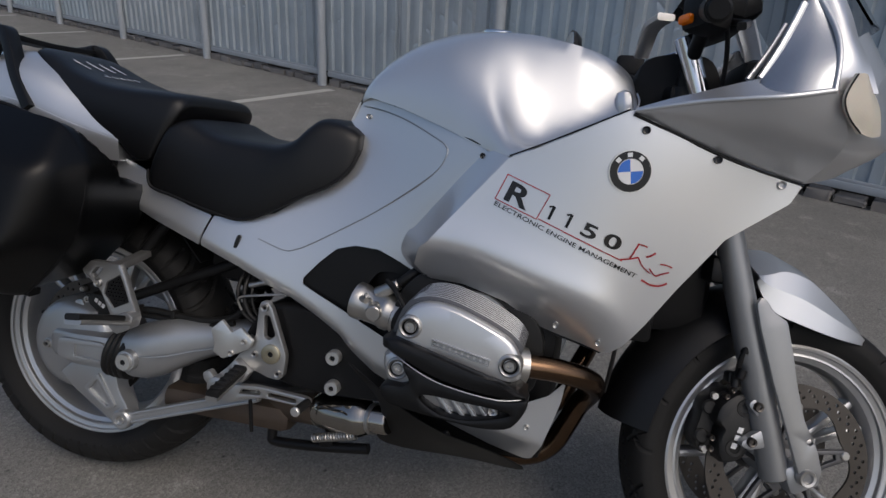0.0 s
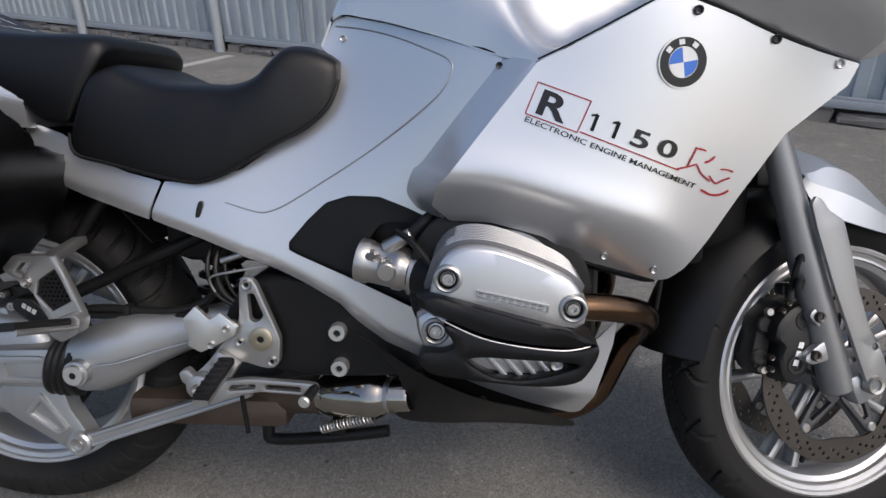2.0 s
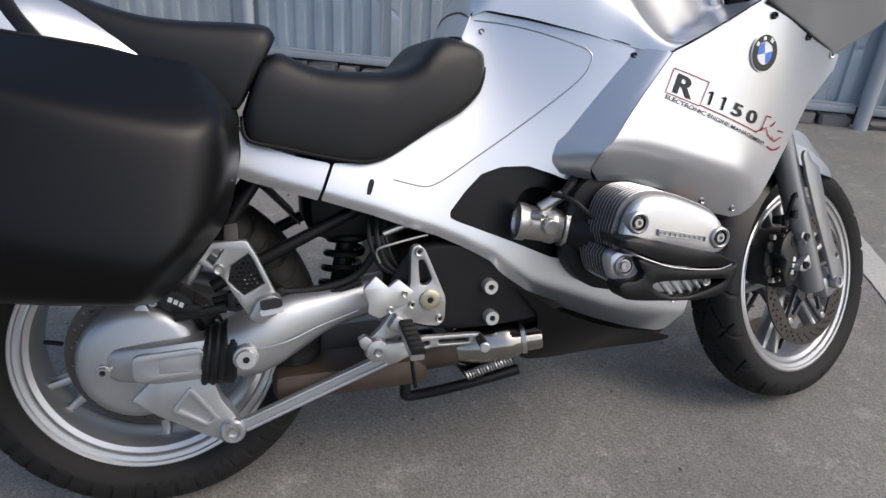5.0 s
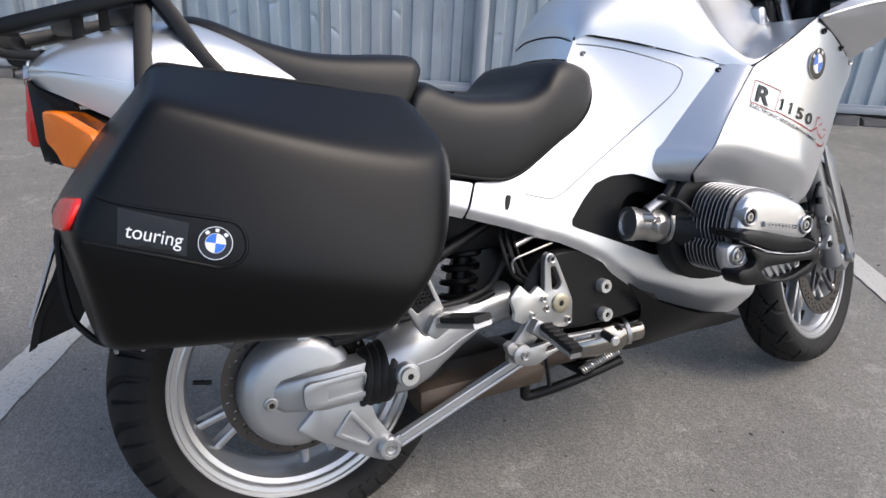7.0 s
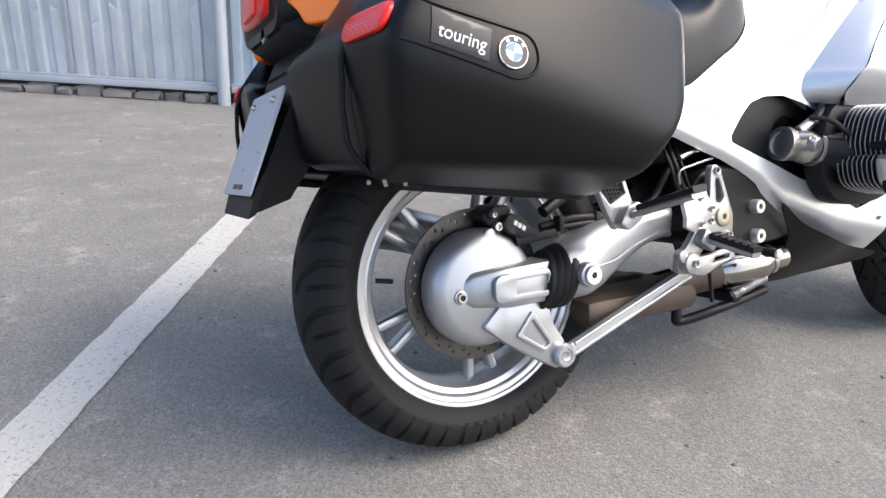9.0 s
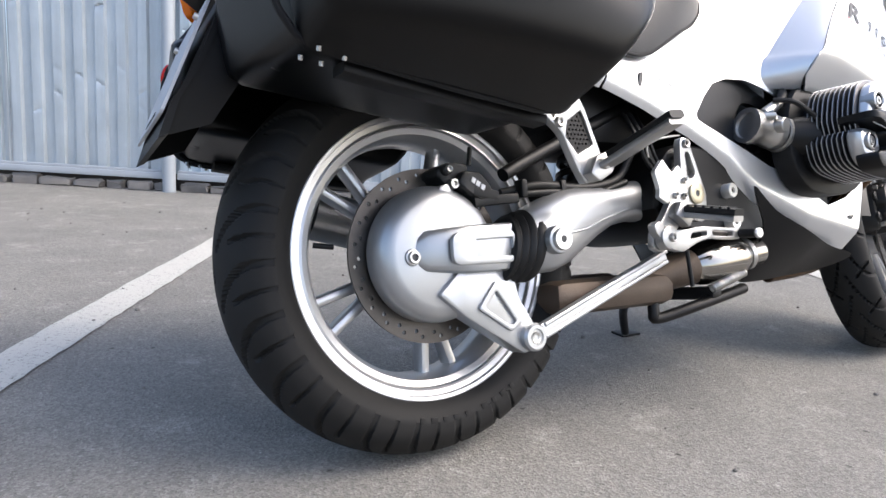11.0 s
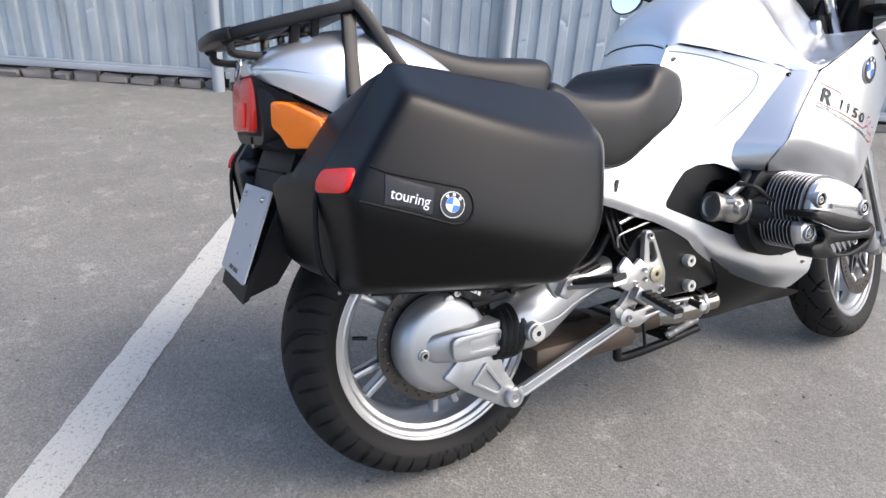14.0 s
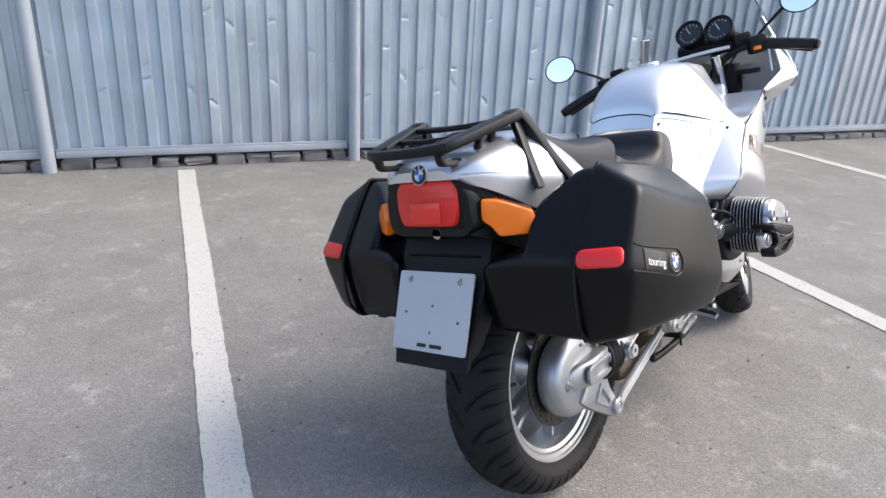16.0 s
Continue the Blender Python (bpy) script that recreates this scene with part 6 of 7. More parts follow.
def number_board():
    m = Matrix.Translation((-0.358, 0.005, 0.588)) @ Matrix.Rotation(radians(23.0), 4, 'Y') @ Matrix.Rotation(radians(-90), 4, 'Z')
    out = [(x, z) for x, z in curve([(-0.104, -0.082), (-0.100, -0.086), (0.100, -0.086), (0.104, -0.082), (0.106, 0.082), (0.102, 0.086), (-0.102, 0.086), (-0.106, 0.082)], 1, True)]
    holes = [ring_points(x, z, 0.0035, 8) for x, z in ((-0.07, 0.071), (0.07, 0.071), (-0.075, -0.005), (0.0, 0.012), (0.075, -0.018), (0.0, -0.045))]
    board = part("number_board", moved(plate(out, -0.002, 0.002, holes), m), PLATE, guard, "blank grey mounting plate with drilled holes")
    for x, w in ((-0.018, 0.026), (0.022, 0.034)):
        part("printed_bar", moved(box((x, -0.0028, -0.073), (w, 0.0008, 0.008)), m), INK_BLACK, board)
    for x in (-0.07, 0.07):
        part("screw", moved(bolt_head(x, -0.003, 0.066, 0.005), m), STEEL, board)


number_board()
roundel(tail_ob, Matrix.Translation((-0.3385, 0.0, 0.880)) @ Matrix.Rotation(radians(-75), 4, 'Y') @ Matrix.Rotation(radians(-90), 4, 'Z'), 0.021)

# ---- luggage rack ----
rail = bar([(-0.362, -0.080, 0.930), (-0.350, -0.096, 0.934), (-0.29, -0.112, 0.947), (-0.215, -0.128, 0.963), (-0.168, -0.135, 0.972)], 0.042, 0.020, (0, 1, 0), 4, 0.2)
end = bar([(-0.352, -0.100, 0.932), (-0.368, -0.070, 0.930), (-0.372, 0, 0.929), (-0.368, 0.070, 0.930), (-0.352, 0.100, 0.932)], 0.020, 0.046, (0, 0, 1), 4, 0.2)
rack = part("luggage_rack", merge(both(rail), end, bar([(-0.186, -0.125, 0.966), (-0.192, 0, 0.962), (-0.186, 0.125, 0.966)], 0.012, 0.050, (0, 0, 1), 3, 0.15)), FENDER, bike, "black moulded luggage rack", 30)
part("cross_bar", bar([(-0.275, -0.11, 0.948), (-0.280, 0, 0.944), (-0.275, 0.11, 0.948)], 0.010, 0.034, (0, 0, 1), 3, 0.15), FENDER, rack, "", 30)
for s in (-1, 1):
    part("grab_handle", bar([(-0.170, s * 0.134, 0.972), (-0.182, s * 0.162, 0.905), (-0.194, s * 0.196, 0.820)], 0.013, 0.024, (0, 1, 0), 4, 0.15), FENDER, rack, "black grab handle", 30)
    part("grab_handle", bar([(-0.185, s * 0.131, 0.969), (-0.160, s * 0.138, 0.972), (-0.135, s * 0.150, 0.935), (-0.105, s * 0.164, 0.880), (-0.06, s * 0.180, 0.820)], 0.032, 0.022, (0, 1, 0), 5, 0.15), FENDER, rack, "black grab handle", 30)
    part("rack_stay", bar([(-0.362, s * 0.086, 0.930), (-0.364, s * 0.086, 0.908), (-0.350, s * 0.084, 0.900), (-0.300, s * 0.080, 0.896)], 0.018, 0.013, (0, 1, 0), 4, 0.2), FENDER, rack)
    part("rack_foot", rod((-0.300, s * 0.079, 0.902), (-0.306, s * 0.079, 0.884), 0.016, seg=20, bevel=0.003), FENDER, rack)
    part("rack_post", bar([(-0.262, s * 0.100, 0.905), (-0.258, s * 0.112, 0.952)], 0.016, 0.016, (0, 1, 0), 3, 0.2), FENDER, rack)
    part("rack_post", bar([(-0.226, s * 0.106, 0.915), (-0.224, s * 0.118, 0.958)], 0.014, 0.014, (0, 1, 0), 3, 0.2), FENDER, rack)

# ---- subframe, foot controls ----
sub = part("subframe", both(merge(tube([(0.146, -0.112, 0.535), (0.160, -0.11, 0.556), (0.205, -0.105, 0.618), (0.25, -0.09, 0.67)], 0.0115, 14), tube([(0.12, -0.11, 0.440), (0.173, -0.105, 0.465), (0.350, -0.10, 0.545), (0.43, -0.095, 0.58)], 0.0115, 14))), BLACK, bike, "black tubular subframe")
shock = part("rear_shock", coil((0.350, -0.025, 0.39), (0.40, -0.015, 0.62), 0.034, 8, 0.0075), BLACK, bike, "rear shock spring")
part("damper", rod((0.348, -0.025, 0.38), (0.402, -0.015, 0.63), 0.019, seg=20), BLACK, shock)
set_out = rounded([(0.461, 0.492), (0.466, 0.503), (0.478, 0.504), (0.488, 0.494), (0.524, 0.402), (0.521, 0.360), (0.509, 0.349), (0.488, 0.352), (0.458, 0.362), (0.415, 0.313), (0.392, 0.297), (0.370, 0.306), (0.374, 0.333), (0.403, 0.360), (0.435, 0.402), (0.458, 0.432)], 0.008, 4)
slot_a = rounded([(0.474, 0.476), (0.484, 0.477), (0.499, 0.439), (0.488, 0.428), (0.476, 0.431)], 0.005, 3)
rearset = part("footrest_bracket", plate(set_out, -0.190, -0.176, [slot_a], 0.0025), CAST, bike, "polished alloy footrest bracket")
for x, z, r in ((0.475, 0.492, 0.0085), (0.510, 0.364, 0.0075), (0.459, 0.396, 0.0065)):
    lug = part("bracket_bolt", bolt_head(x, -0.191, z, r), STEEL, rearset)
    part("socket", rod((x, -0.1925, z), (x, -0.1915, z), r * 0.45, seg=10), INK_BLACK, lug)
part("bracket_plug", lathe([(0.0, -0.002), (0.005, -0.002), (0.006, -0.005), (0.016, -0.006), (0.0195, -0.004), (0.0195, 0.004)], 28, (0.493, -0.190, 0.401)), GOLDBOLT, rearset, "zinc-plated plug")
part("socket", rod((0.493, -0.1935, 0.401), (0.493, -0.1925, 0.401), 0.0058, seg=6), INK_BLACK, rearset)
heel = plate(rounded([(0.371, 0.436), (0.393, 0.458), (0.415, 0.4355), (0.433, 0.4485), (0.460, 0.4245), (0.453, 0.408), (0.398, 0.3805), (0.377, 0.3915), (0.380, 0.4065)], 0.003, 3), -0.205, -0.196, (), 0.0015)
part("heel_plate", heel, WHITEBOLT, rearset, "bright alloy heel plate")
part("plate_spacer", both(rod((0.444, -0.197, 0.423), (0.444, -0.176, 0.423), 0.006, seg=12))[0], CAST, rearset)
for x, z in ((0.443, 0.422), (0.417, 0.395)):
    part("bracket_bolt", bolt_head(x, -0.206, z, 0.006), STEEL, rearset)
peg_in, peg_out = Vector((0.441, -0.186, 0.365)), Vector((0.438, -0.308, 0.342))
peg = part("footrest", merge(bar([peg_in + (peg_out - peg_in) * k for k in (0.0, 0.5, 1.0)], 0.024, 0.010, (1, 0, 0), 4, 0.3), box((0.436, -0.200, 0.362), (0.042, 0.022, 0.030), 0.005, Matrix.Rotation(radians(35), 4, 'Y'))), CAST, rearset, "hinged alloy footrest with a black rubber block")
pad = part("rubber_block", bar([peg_in + (peg_out - peg_in) * k + Vector((0.002, 0, 0.010)) for k in (0.2, 0.6, 1.01)], 0.025, 0.013, (1, 0, 0), 4, 0.35), HOSE, peg, "black ribbed rubber")
for k in range(6):
    q = peg_in + (peg_out - peg_in) * (0.26 + 0.13 * k) + Vector((0.002, 0, 0.016))
    part("rubber_rib", box(q, (0.023, 0.006, 0.006), 0.002, Matrix.Rotation(radians(10), 4, 'X')), HOSE, pad)
arm_out = rounded([(0.384, 0.312), (0.400, 0.334), (0.444, 0.336), (0.475, 0.340), (0.572, 0.335), (0.588, 0.332), (0.588, 0.318), (0.574, 0.314), (0.493, 0.318), (0.461, 0.312), (0.420, 0.296), (0.392, 0.300)], 0.006, 3)
pedal = part("brake_pedal", plate(arm_out, -0.212, -0.200, [rounded([(0.440, 0.318), (0.446, 0.328), (0.486, 0.331), (0.486, 0.323)], 0.003, 3), rounded([(0.502, 0.3225), (0.502, 0.331), (0.560, 0.328), (0.560, 0.320)], 0.003, 3)], 0.002), CAST, rearset, "drilled alloy brake pedal")
part("pedal_pivot", lathe([(0.0, -0.003), (0.006, -0.003), (0.008, -0.006), (0.012, -0.006), (0.020, -0.003), (0.021, 0.014)], 28, (0.391, -0.207, 0.322)), CAST, pedal)
part("pivot_bolt", bolt_head(0.391, -0.214, 0.322, 0.008), STEEL, pedal)
part("return_lever", plate(rounded([(0.358, 0.345), (0.372, 0.352), (0.392, 0.330), (0.380, 0.316), (0.362, 0.330)], 0.004, 3), -0.206, -0.190, (), 0.002), CAST, pedal)
part("pedal_pad", rod((0.582, -0.205, 0.325), (0.577, -0.248, 0.322), 0.0085, seg=16, bevel=0.002), HOSE, pedal)
part("pad_cap", rod((0.577, -0.248, 0.322), (0.576, -0.255, 0.3215), 0.0095, seg=16, bevel=0.002), WHITEBOLT, pedal)
part("switch_rod", rod((0.455, -0.19, 0.30), (0.462, -0.19, 0.235), 0.004, seg=10), BLACK, pedal)

pas_out = rounded([(0.100, 0.520), (0.121, 0.543), (0.185, 0.543), (0.198, 0.518), (0.226, 0.446), (0.186, 0.407), (0.170, 0.432), (0.156, 0.460), (0.144, 0.485)], 0.005, 3)
grille = [(0.158, 0.503), (0.186, 0.521), (0.193, 0.507), (0.207, 0.470), (0.174, 0.453), (0.152, 0.479)]
window = [(0.122, 0.516), (0.135, 0.531), (0.148, 0.530), (0.131, 0.506)]
pas = part("passenger_bracket", plate(pas_out, -0.230, -0.216, [grille, window], 0.003), CAST, bike, "cast alloy passenger footrest bracket")
part("bracket_arm", bar([(0.160, -0.218, 0.530), (0.160, -0.17, 0.535), (0.160, -0.112, 0.545)], 0.022, 0.016, (1, 0, 0), 5), CAST, pas)
part("bracket_bolt", bolt_head(0.140, -0.231, 0.500, 0.0085), STEEL, pas)
mesh_holes = []
for i in range(10):
    for j in range(10):
        x, z = 0.152 + i * 0.0072 + (j % 2) * 0.0036, 0.456 + j * 0.0070
        if inside(x, z, [(0.161, 0.502), (0.185, 0.516), (0.190, 0.506), (0.202, 0.473), (0.176, 0.459), (0.158, 0.480)]):
            mesh_holes.append(ring_points(x, z, 0.0021, 6))
part("heel_grille", plate([(x + (0.18 - x) * -0.06, z + (0.488 - z) * -0.06) for x, z in grille], -0.226, -0.219, mesh_holes), MATT, pas, "perforated black heel guard")
peg_base, peg_tip = Vector((0.212, -0.248, 0.434)), Vector((0.212, -0.382, 0.470))
part("peg_carrier", plate(rounded([(0.178, 0.421), (0.194, 0.448), (0.218, 0.456), (0.232, 0.446), (0.226, 0.424), (0.196, 0.408)], 0.005, 3), -0.250, -0.222, (), 0.003), CAST, pas)
part("carrier_bolt", bolt_head(0.206, -0.251, 0.434, 0.007), STEEL, pas)
ppeg = part("passenger_peg", bar([peg_base + (peg_tip - peg_base) * k for k in (0.0, 0.5, 1.0)], 0.032, 0.010, (1, 0, 0.1), 4, 0.3), CAST, pas, "alloy passenger footrest with a black rubber top")
part("rubber_pad", bar([peg_base + (peg_tip - peg_base) * k + Vector((0, 0, 0.009)) for k in (0.12, 0.5, 1.01)], 0.030, 0.012, (1, 0, 0.1), 4, 0.35), HOSE, ppeg, "black ribbed rubber")

# rear brake and hoses
def rounded_block(outline, center, steps, n=44):
    """A block with a softened face: an outline in (x, z) at stepped depths and sizes."""
    return loft([star_loop(outline, n, y, center, k) for y, k in steps])


cal = part("rear_caliper", merge(rounded_block(rounded([(0.026, 0.428), (0.036, 0.444), (0.066, 0.443), (0.088, 0.420), (0.086, 0.404), (0.070, 0.393), (0.050, 0.404), (0.030, 0.418)], 0.007, 5), (0.058, 0.420), ((-0.06, 0.9), (-0.065, 1.0), (-0.116, 1.0), (-0.122, 0.95), (-0.124, 0.85))),
                                 rounded_block(rounded([(-0.004, 0.436), (-0.002, 0.450), (0.022, 0.460), (0.058, 0.458), (0.058, 0.444), (0.020, 0.430)], 0.006, 5), (0.026, 0.446), ((-0.045, 0.95), (-0.05, 1.0), (-0.098, 1.0), (-0.104, 0.92), (-0.106, 0.8))),
                                 rod((0.012, -0.103, 0.446), (0.012, -0.116, 0.446), 0.009, seg=18, bevel=0.002)), CALIPER, bike, "dark grey rear brake caliper")
for k in range(3):
    u, w = 0.050 + k * 0.0085, 0.4245 - k * 0.0052
    part("printed_bar", plate([(u, w + 0.009), (u + 0.0062, w + 0.0053), (u + 0.0027, w - 0.0020), (u - 0.0035, w + 0.0017)], -0.1255, -0.122), INK_WHITE, cal)
part("bleed_nipple", rod((0.075, -0.08, 0.46), (0.080, -0.08, 0.49), 0.004, seg=10), HOSE, cal)
part("caliper_bolt", bolt_head(0.012, -0.117, 0.446, 0.006), STEEL, cal)
part("sensor_arm", bar([(0.055, -0.115, 0.394), (0.09, -0.118, 0.398), (0.14, -0.115, 0.402)], 0.014, 0.016, (0, 1, 0), 4), HOSE, cal)
hose = part("brake_hose", tube([(0.12, -0.10, 0.412), (0.19, -0.115, 0.424), (0.27, -0.118, 0.420), (0.33, -0.12, 0.425), (0.38, -0.12, 0.445), (0.42, -0.12, 0.50)], 0.0075, 12), HOSE, bike, "black rubber brake hose")
part("brake_hose", tube([(0.14, -0.11, 0.408), (0.22, -0.12, 0.412), (0.30, -0.125, 0.408), (0.38, -0.13, 0.43)], 0.006, 10), HOSE, hose)
for x in (0.15, 0.235):
    part("hose_clip", box((x, -0.117, 0.417), (0.012, 0.022, 0.030), 0.003), HOSE, hose)
for dx, r in ((0.0, 0.004), (0.014, 0.005), (0.03, 0.003)):
    part("wiring", tube([(0.40 + dx, -0.12, 0.56), (0.395 + dx, -0.15, 0.51), (0.41 + dx, -0.155, 0.465), (0.445 + dx, -0.15, 0.44)], r, 8), HOSE, hose)
part("cable_joint", merge(rod((0.420, -0.15, 0.520), (0.455, -0.15, 0.532), 0.006, seg=12), rod((0.455, -0.15, 0.532), (0.472, -0.15, 0.532), 0.004, seg=10)), STEEL, hose)
part("metal_pipe", tube([(0.41, -0.16, 0.47), (0.405, -0.165, 0.495), (0.44, -0.165, 0.505), (0.50, -0.16, 0.515)], 0.0022, 8), STEEL, hose)

# ---- front wheel, fork and mudguard (turned with the handlebar) ----
def steered(bm):
    return moved(bm, STEER)


front_wheel = cast_wheel("front_wheel", FRONT, 0.2285, 0.050, 0.04, 0.045, 0.0, "silver cast alloy front rim with paired spokes", STEER, 0.54)
part("tyre", steered(tyre(FRONT, 0.297, 0.060, 0.223, [(17, 0.03, 1.0, 1.2, 1.6, 0.0048, 0.0), (17, 0.35, 0.9, -0.55, 1.2, 0.0036, 0.4)], 2)), RUBBER, front_wheel, "worn black front tyre with curved grooves")
for s in (-1, 1):
    part("brake_disc", steered(brake_disc(FRONT, s * 0.064, 0.158, 0.118, 30, 3, 0.0045, 0.006)), DISC, front_wheel, "drilled floating brake disc")
    for k in range(5):
        a = math.tau * k / 5 + 0.26
        u, w = Vector((math.cos(a), 0, math.sin(a))), Vector((-math.sin(a), 0, math.cos(a)))
        tip = FRONT + u * 0.114 + Vector((0, s * 0.062, 0))
        foot = FRONT + Vector((0, s * 0.054, 0))
        polar = lambda r, d: (FRONT.x + r * math.cos(a + d), FRONT.z + r * math.sin(a + d))
        web = plate([polar(0.040, -0.62), polar(0.075, -0.24), polar(0.122, -0.085), polar(0.122, 0.085), polar(0.075, 0.24), polar(0.040, 0.62)], s * 0.066, s * 0.057, [[polar(0.052, -0.26), polar(0.096, -0.05), polar(0.096, 0.05), polar(0.052, 0.26)]], 0.002)
        part("carrier_arm", steered(web), SHADED_ALLOY, front_wheel)
        part("disc_bobbin", steered(rod(tip + Vector((0, s * 0.008, 0)), tip - Vector((0, s * 0.006, 0)), 0.0085, seg=16, bevel=0.002)), STEEL, front_wheel)
    part("carrier_hub", steered(lathe([(0.0, s * 0.062), (0.030, s * 0.062), (0.046, s * 0.056), (0.048, s * 0.046), (0.0, s * 0.042)], 32, FRONT)), SHADED_ALLOY, front_wheel)
va = radians(-100)
part("valve", steered(rod(FRONT + Vector((0.178 * math.cos(va), -0.01, 0.178 * math.sin(va))), FRONT + Vector((0.150 * math.cos(va), -0.018, 0.150 * math.sin(va))), 0.0045)), HOSE, front_wheel)
part("axle", steered(rod(FRONT + Vector((0, -0.115, 0)), FRONT + Vector((0, 0.115, 0)), 0.014, seg=24)), STEEL, front_wheel)

LEG = Vector((-0.315, 0, 0.949))
fork = part("fork_leg", steered(both(rod(Vector((1.418, -0.108, 0.300)) - LEG * 0.01, Vector((1.418, -0.108, 0.300)) + LEG * 0.46, 0.0265, 0.0255, 28, 0.004))), FORK, bike, "grey painted telescopic fork leg")
part("stanchion", steered(both(rod(Vector((1.418, -0.108, 0.30)) + LEG * 0.45, Vector((1.418, -0.108, 0.30)) + LEG * 0.60, 0.0175, seg=24))), CHROME, fork)
part("axle_clamp", steered(both(box((1.457, -0.114, 0.303), (0.060, 0.040, 0.055), 0.010, Matrix.Rotation(radians(-26), 4, 'Y')))), ALLOY, fork)
part("axle_nut", steered(both(lathe([(0.0, 0.004), (0.009, 0.004), (0.010, -0.004), (0.0145, -0.005), (0.016, -0.002), (0.016, 0.01)], 20, (1.457, -0.146, 0.307)))), STEEL, fork)
blade = rounded([(1.326, 0.604), (1.334, 0.617), (1.345, 0.611), (1.358, 0.594), (1.386, 0.578), (1.404, 0.522), (1.420, 0.464), (1.440, 0.408), (1.470, 0.358), (1.484, 0.319), (1.478, 0.298), (1.454, 0.296), (1.440, 0.315), (1.408, 0.390), (1.374, 0.469), (1.338, 0.564)], 0.005, 3)
part("fork_cover", steered(both(plate(blade, -0.146, -0.139, [ring_points(1.455, 0.371, 0.006, 10)], 0.002))), FORKCOVER, fork, "silver fork cover plate")
part("caliper_lug", steered(both(merge(plate(curve([(1.346, 0.422), (1.362, 0.437), (1.386, 0.430), (1.392, 0.405), (1.37, 0.400)], 3, True), -0.128, -0.112, (), 0.003), plate(curve([(1.342, 0.356), (1.40, 0.392), (1.412, 0.362), (1.36, 0.342)], 3, True), -0.128, -0.112, (), 0.003)))), ALLOY, fork)
for x, z in ((1.362, 0.421), (1.358, 0.357)):
    part("caliper_bolt", steered(both(bolt_head(x, -0.130, z, 0.009))), DISC, fork)
cal_out = curve([(1.306, 0.412), (1.332, 0.436), (1.362, 0.442), (1.380, 0.428), (1.378, 0.391), (1.370, 0.348), (1.357, 0.316), (1.322, 0.306), (1.308, 0.345), (1.314, 0.368), (1.300, 0.384)], 4, True)
fcal = part("front_caliper", steered(both(loft([star_loop(cal_out, 44, y, (1.342, 0.375), k) for y, k in ((-0.040, 0.95), (-0.052, 1.0), (-0.094, 1.0), (-0.106, 0.93), (-0.110, 0.8))]))), CALIPER, bike, "black four-piston front brake caliper")
for k in range(3):
    x, z = 1.331 + 0.0042 * k, 0.338 + 0.0145 * k
    part("printed_bar", steered(plate([(x, z), (x + 0.009, z - 0.002), (x + 0.012, z + 0.008), (x + 0.003, z + 0.010)], -0.1115, -0.105)), INK_WHITE, fcal)
for x, z in ((1.328, 0.440), (1.318, 0.428), (1.300, 0.350), (1.300, 0.330)):
    part("caliper_screw", steered(both(bolt_head(x, -0.098, z, 0.0055))), DISC, fcal)
part("caliper_half", steered(both(rounded_block(curve([(1.288, 0.408), (1.306, 0.428), (1.330, 0.440), (1.322, 0.40), (1.308, 0.36), (1.306, 0.318), (1.288, 0.318), (1.276, 0.345), (1.282, 0.378)], 4, True), (1.300, 0.375), ((-0.030, 0.95), (-0.034, 1.0), (-0.074, 1.0), (-0.080, 0.92))))), CALIPER, fcal)
for x, z in ((1.296, 0.402), (1.288, 0.348)):
    part("piston_cap", steered(both(rod((x, -0.078, z), (x, -0.088, z), 0.013, seg=22, bevel=0.002))), CALIPER, fcal)
for x, z in ((1.300, 0.425), (1.292, 0.327)):
    part("bridge_bolt", steered(rod((x, -0.084, z), (x, -0.094, z), 0.006, seg=12)), STEEL, fcal)
part("hose_union", steered(both(merge(box((1.335, -0.085, 0.462), (0.034, 0.024, 0.020), 0.005), rod((1.33, -0.10, 0.448), (1.33, -0.10, 0.474), 0.008, seg=14)))), CALIPER, fcal)
for x, z in ((1.350, 0.412), (1.338, 0.338)):
    part("piston_cap", steered(both(lathe([(0.0, -0.001), (0.009, -0.001), (0.0105, -0.004), (0.0155, -0.004), (0.0175, 0.0), (0.0175, 0.012)], 26, (x, -0.1075, z)))), CALIPER, fcal)
part("brake_line", steered(both(tube([(1.33, -0.10, 0.455), (1.325, -0.118, 0.50), (1.335, -0.125, 0.545), (1.318, -0.125, 0.60), (1.295, -0.12, 0.655), (1.27, -0.11, 0.70)], 0.005, 10))), HOSE, fcal, "black brake line")
for z, x in ((0.475, 1.327), (0.52, 1.330), (0.60, 1.318), (0.625, 1.308)):
    part("line_clip", steered(both(rod((x - 0.002, -0.122, z - 0.008), (x + 0.002, -0.122, z + 0.008), 0.008, seg=12))), MATT, fcal)


def guard_arc(a0, a1, r, half, drop, n=18):
    """A mudguard skin round the front wheel from angle a0 to a1 (degrees)."""
    lines = []
    for k in np.linspace(-1, 1, 11):
        line = []
        for a in np.linspace(a0, a1, n):
            q = radians(a)
            rr = r - drop * abs(k) ** 2.6
            line.append((FRONT.x + rr * math.cos(q), half * k, FRONT.z + rr * math.sin(q)))
        lines.append(line)
    return skin(lines, 30, 2, 0.003)


mud = part("rear_mudguard", steered(guard_arc(171, 106, 0.352, 0.086, 0.066)), FENDER, bike, "matt black rear half of the front mudguard")
edge = [(1.352, -0.090, 0.640), (1.366, -0.093, 0.612), (1.392, -0.094, 0.588), (1.440, -0.093, 0.572), (1.515, -0.085, 0.553), (1.575, -0.068, 0.543), (1.617, -0.032, 0.536)]
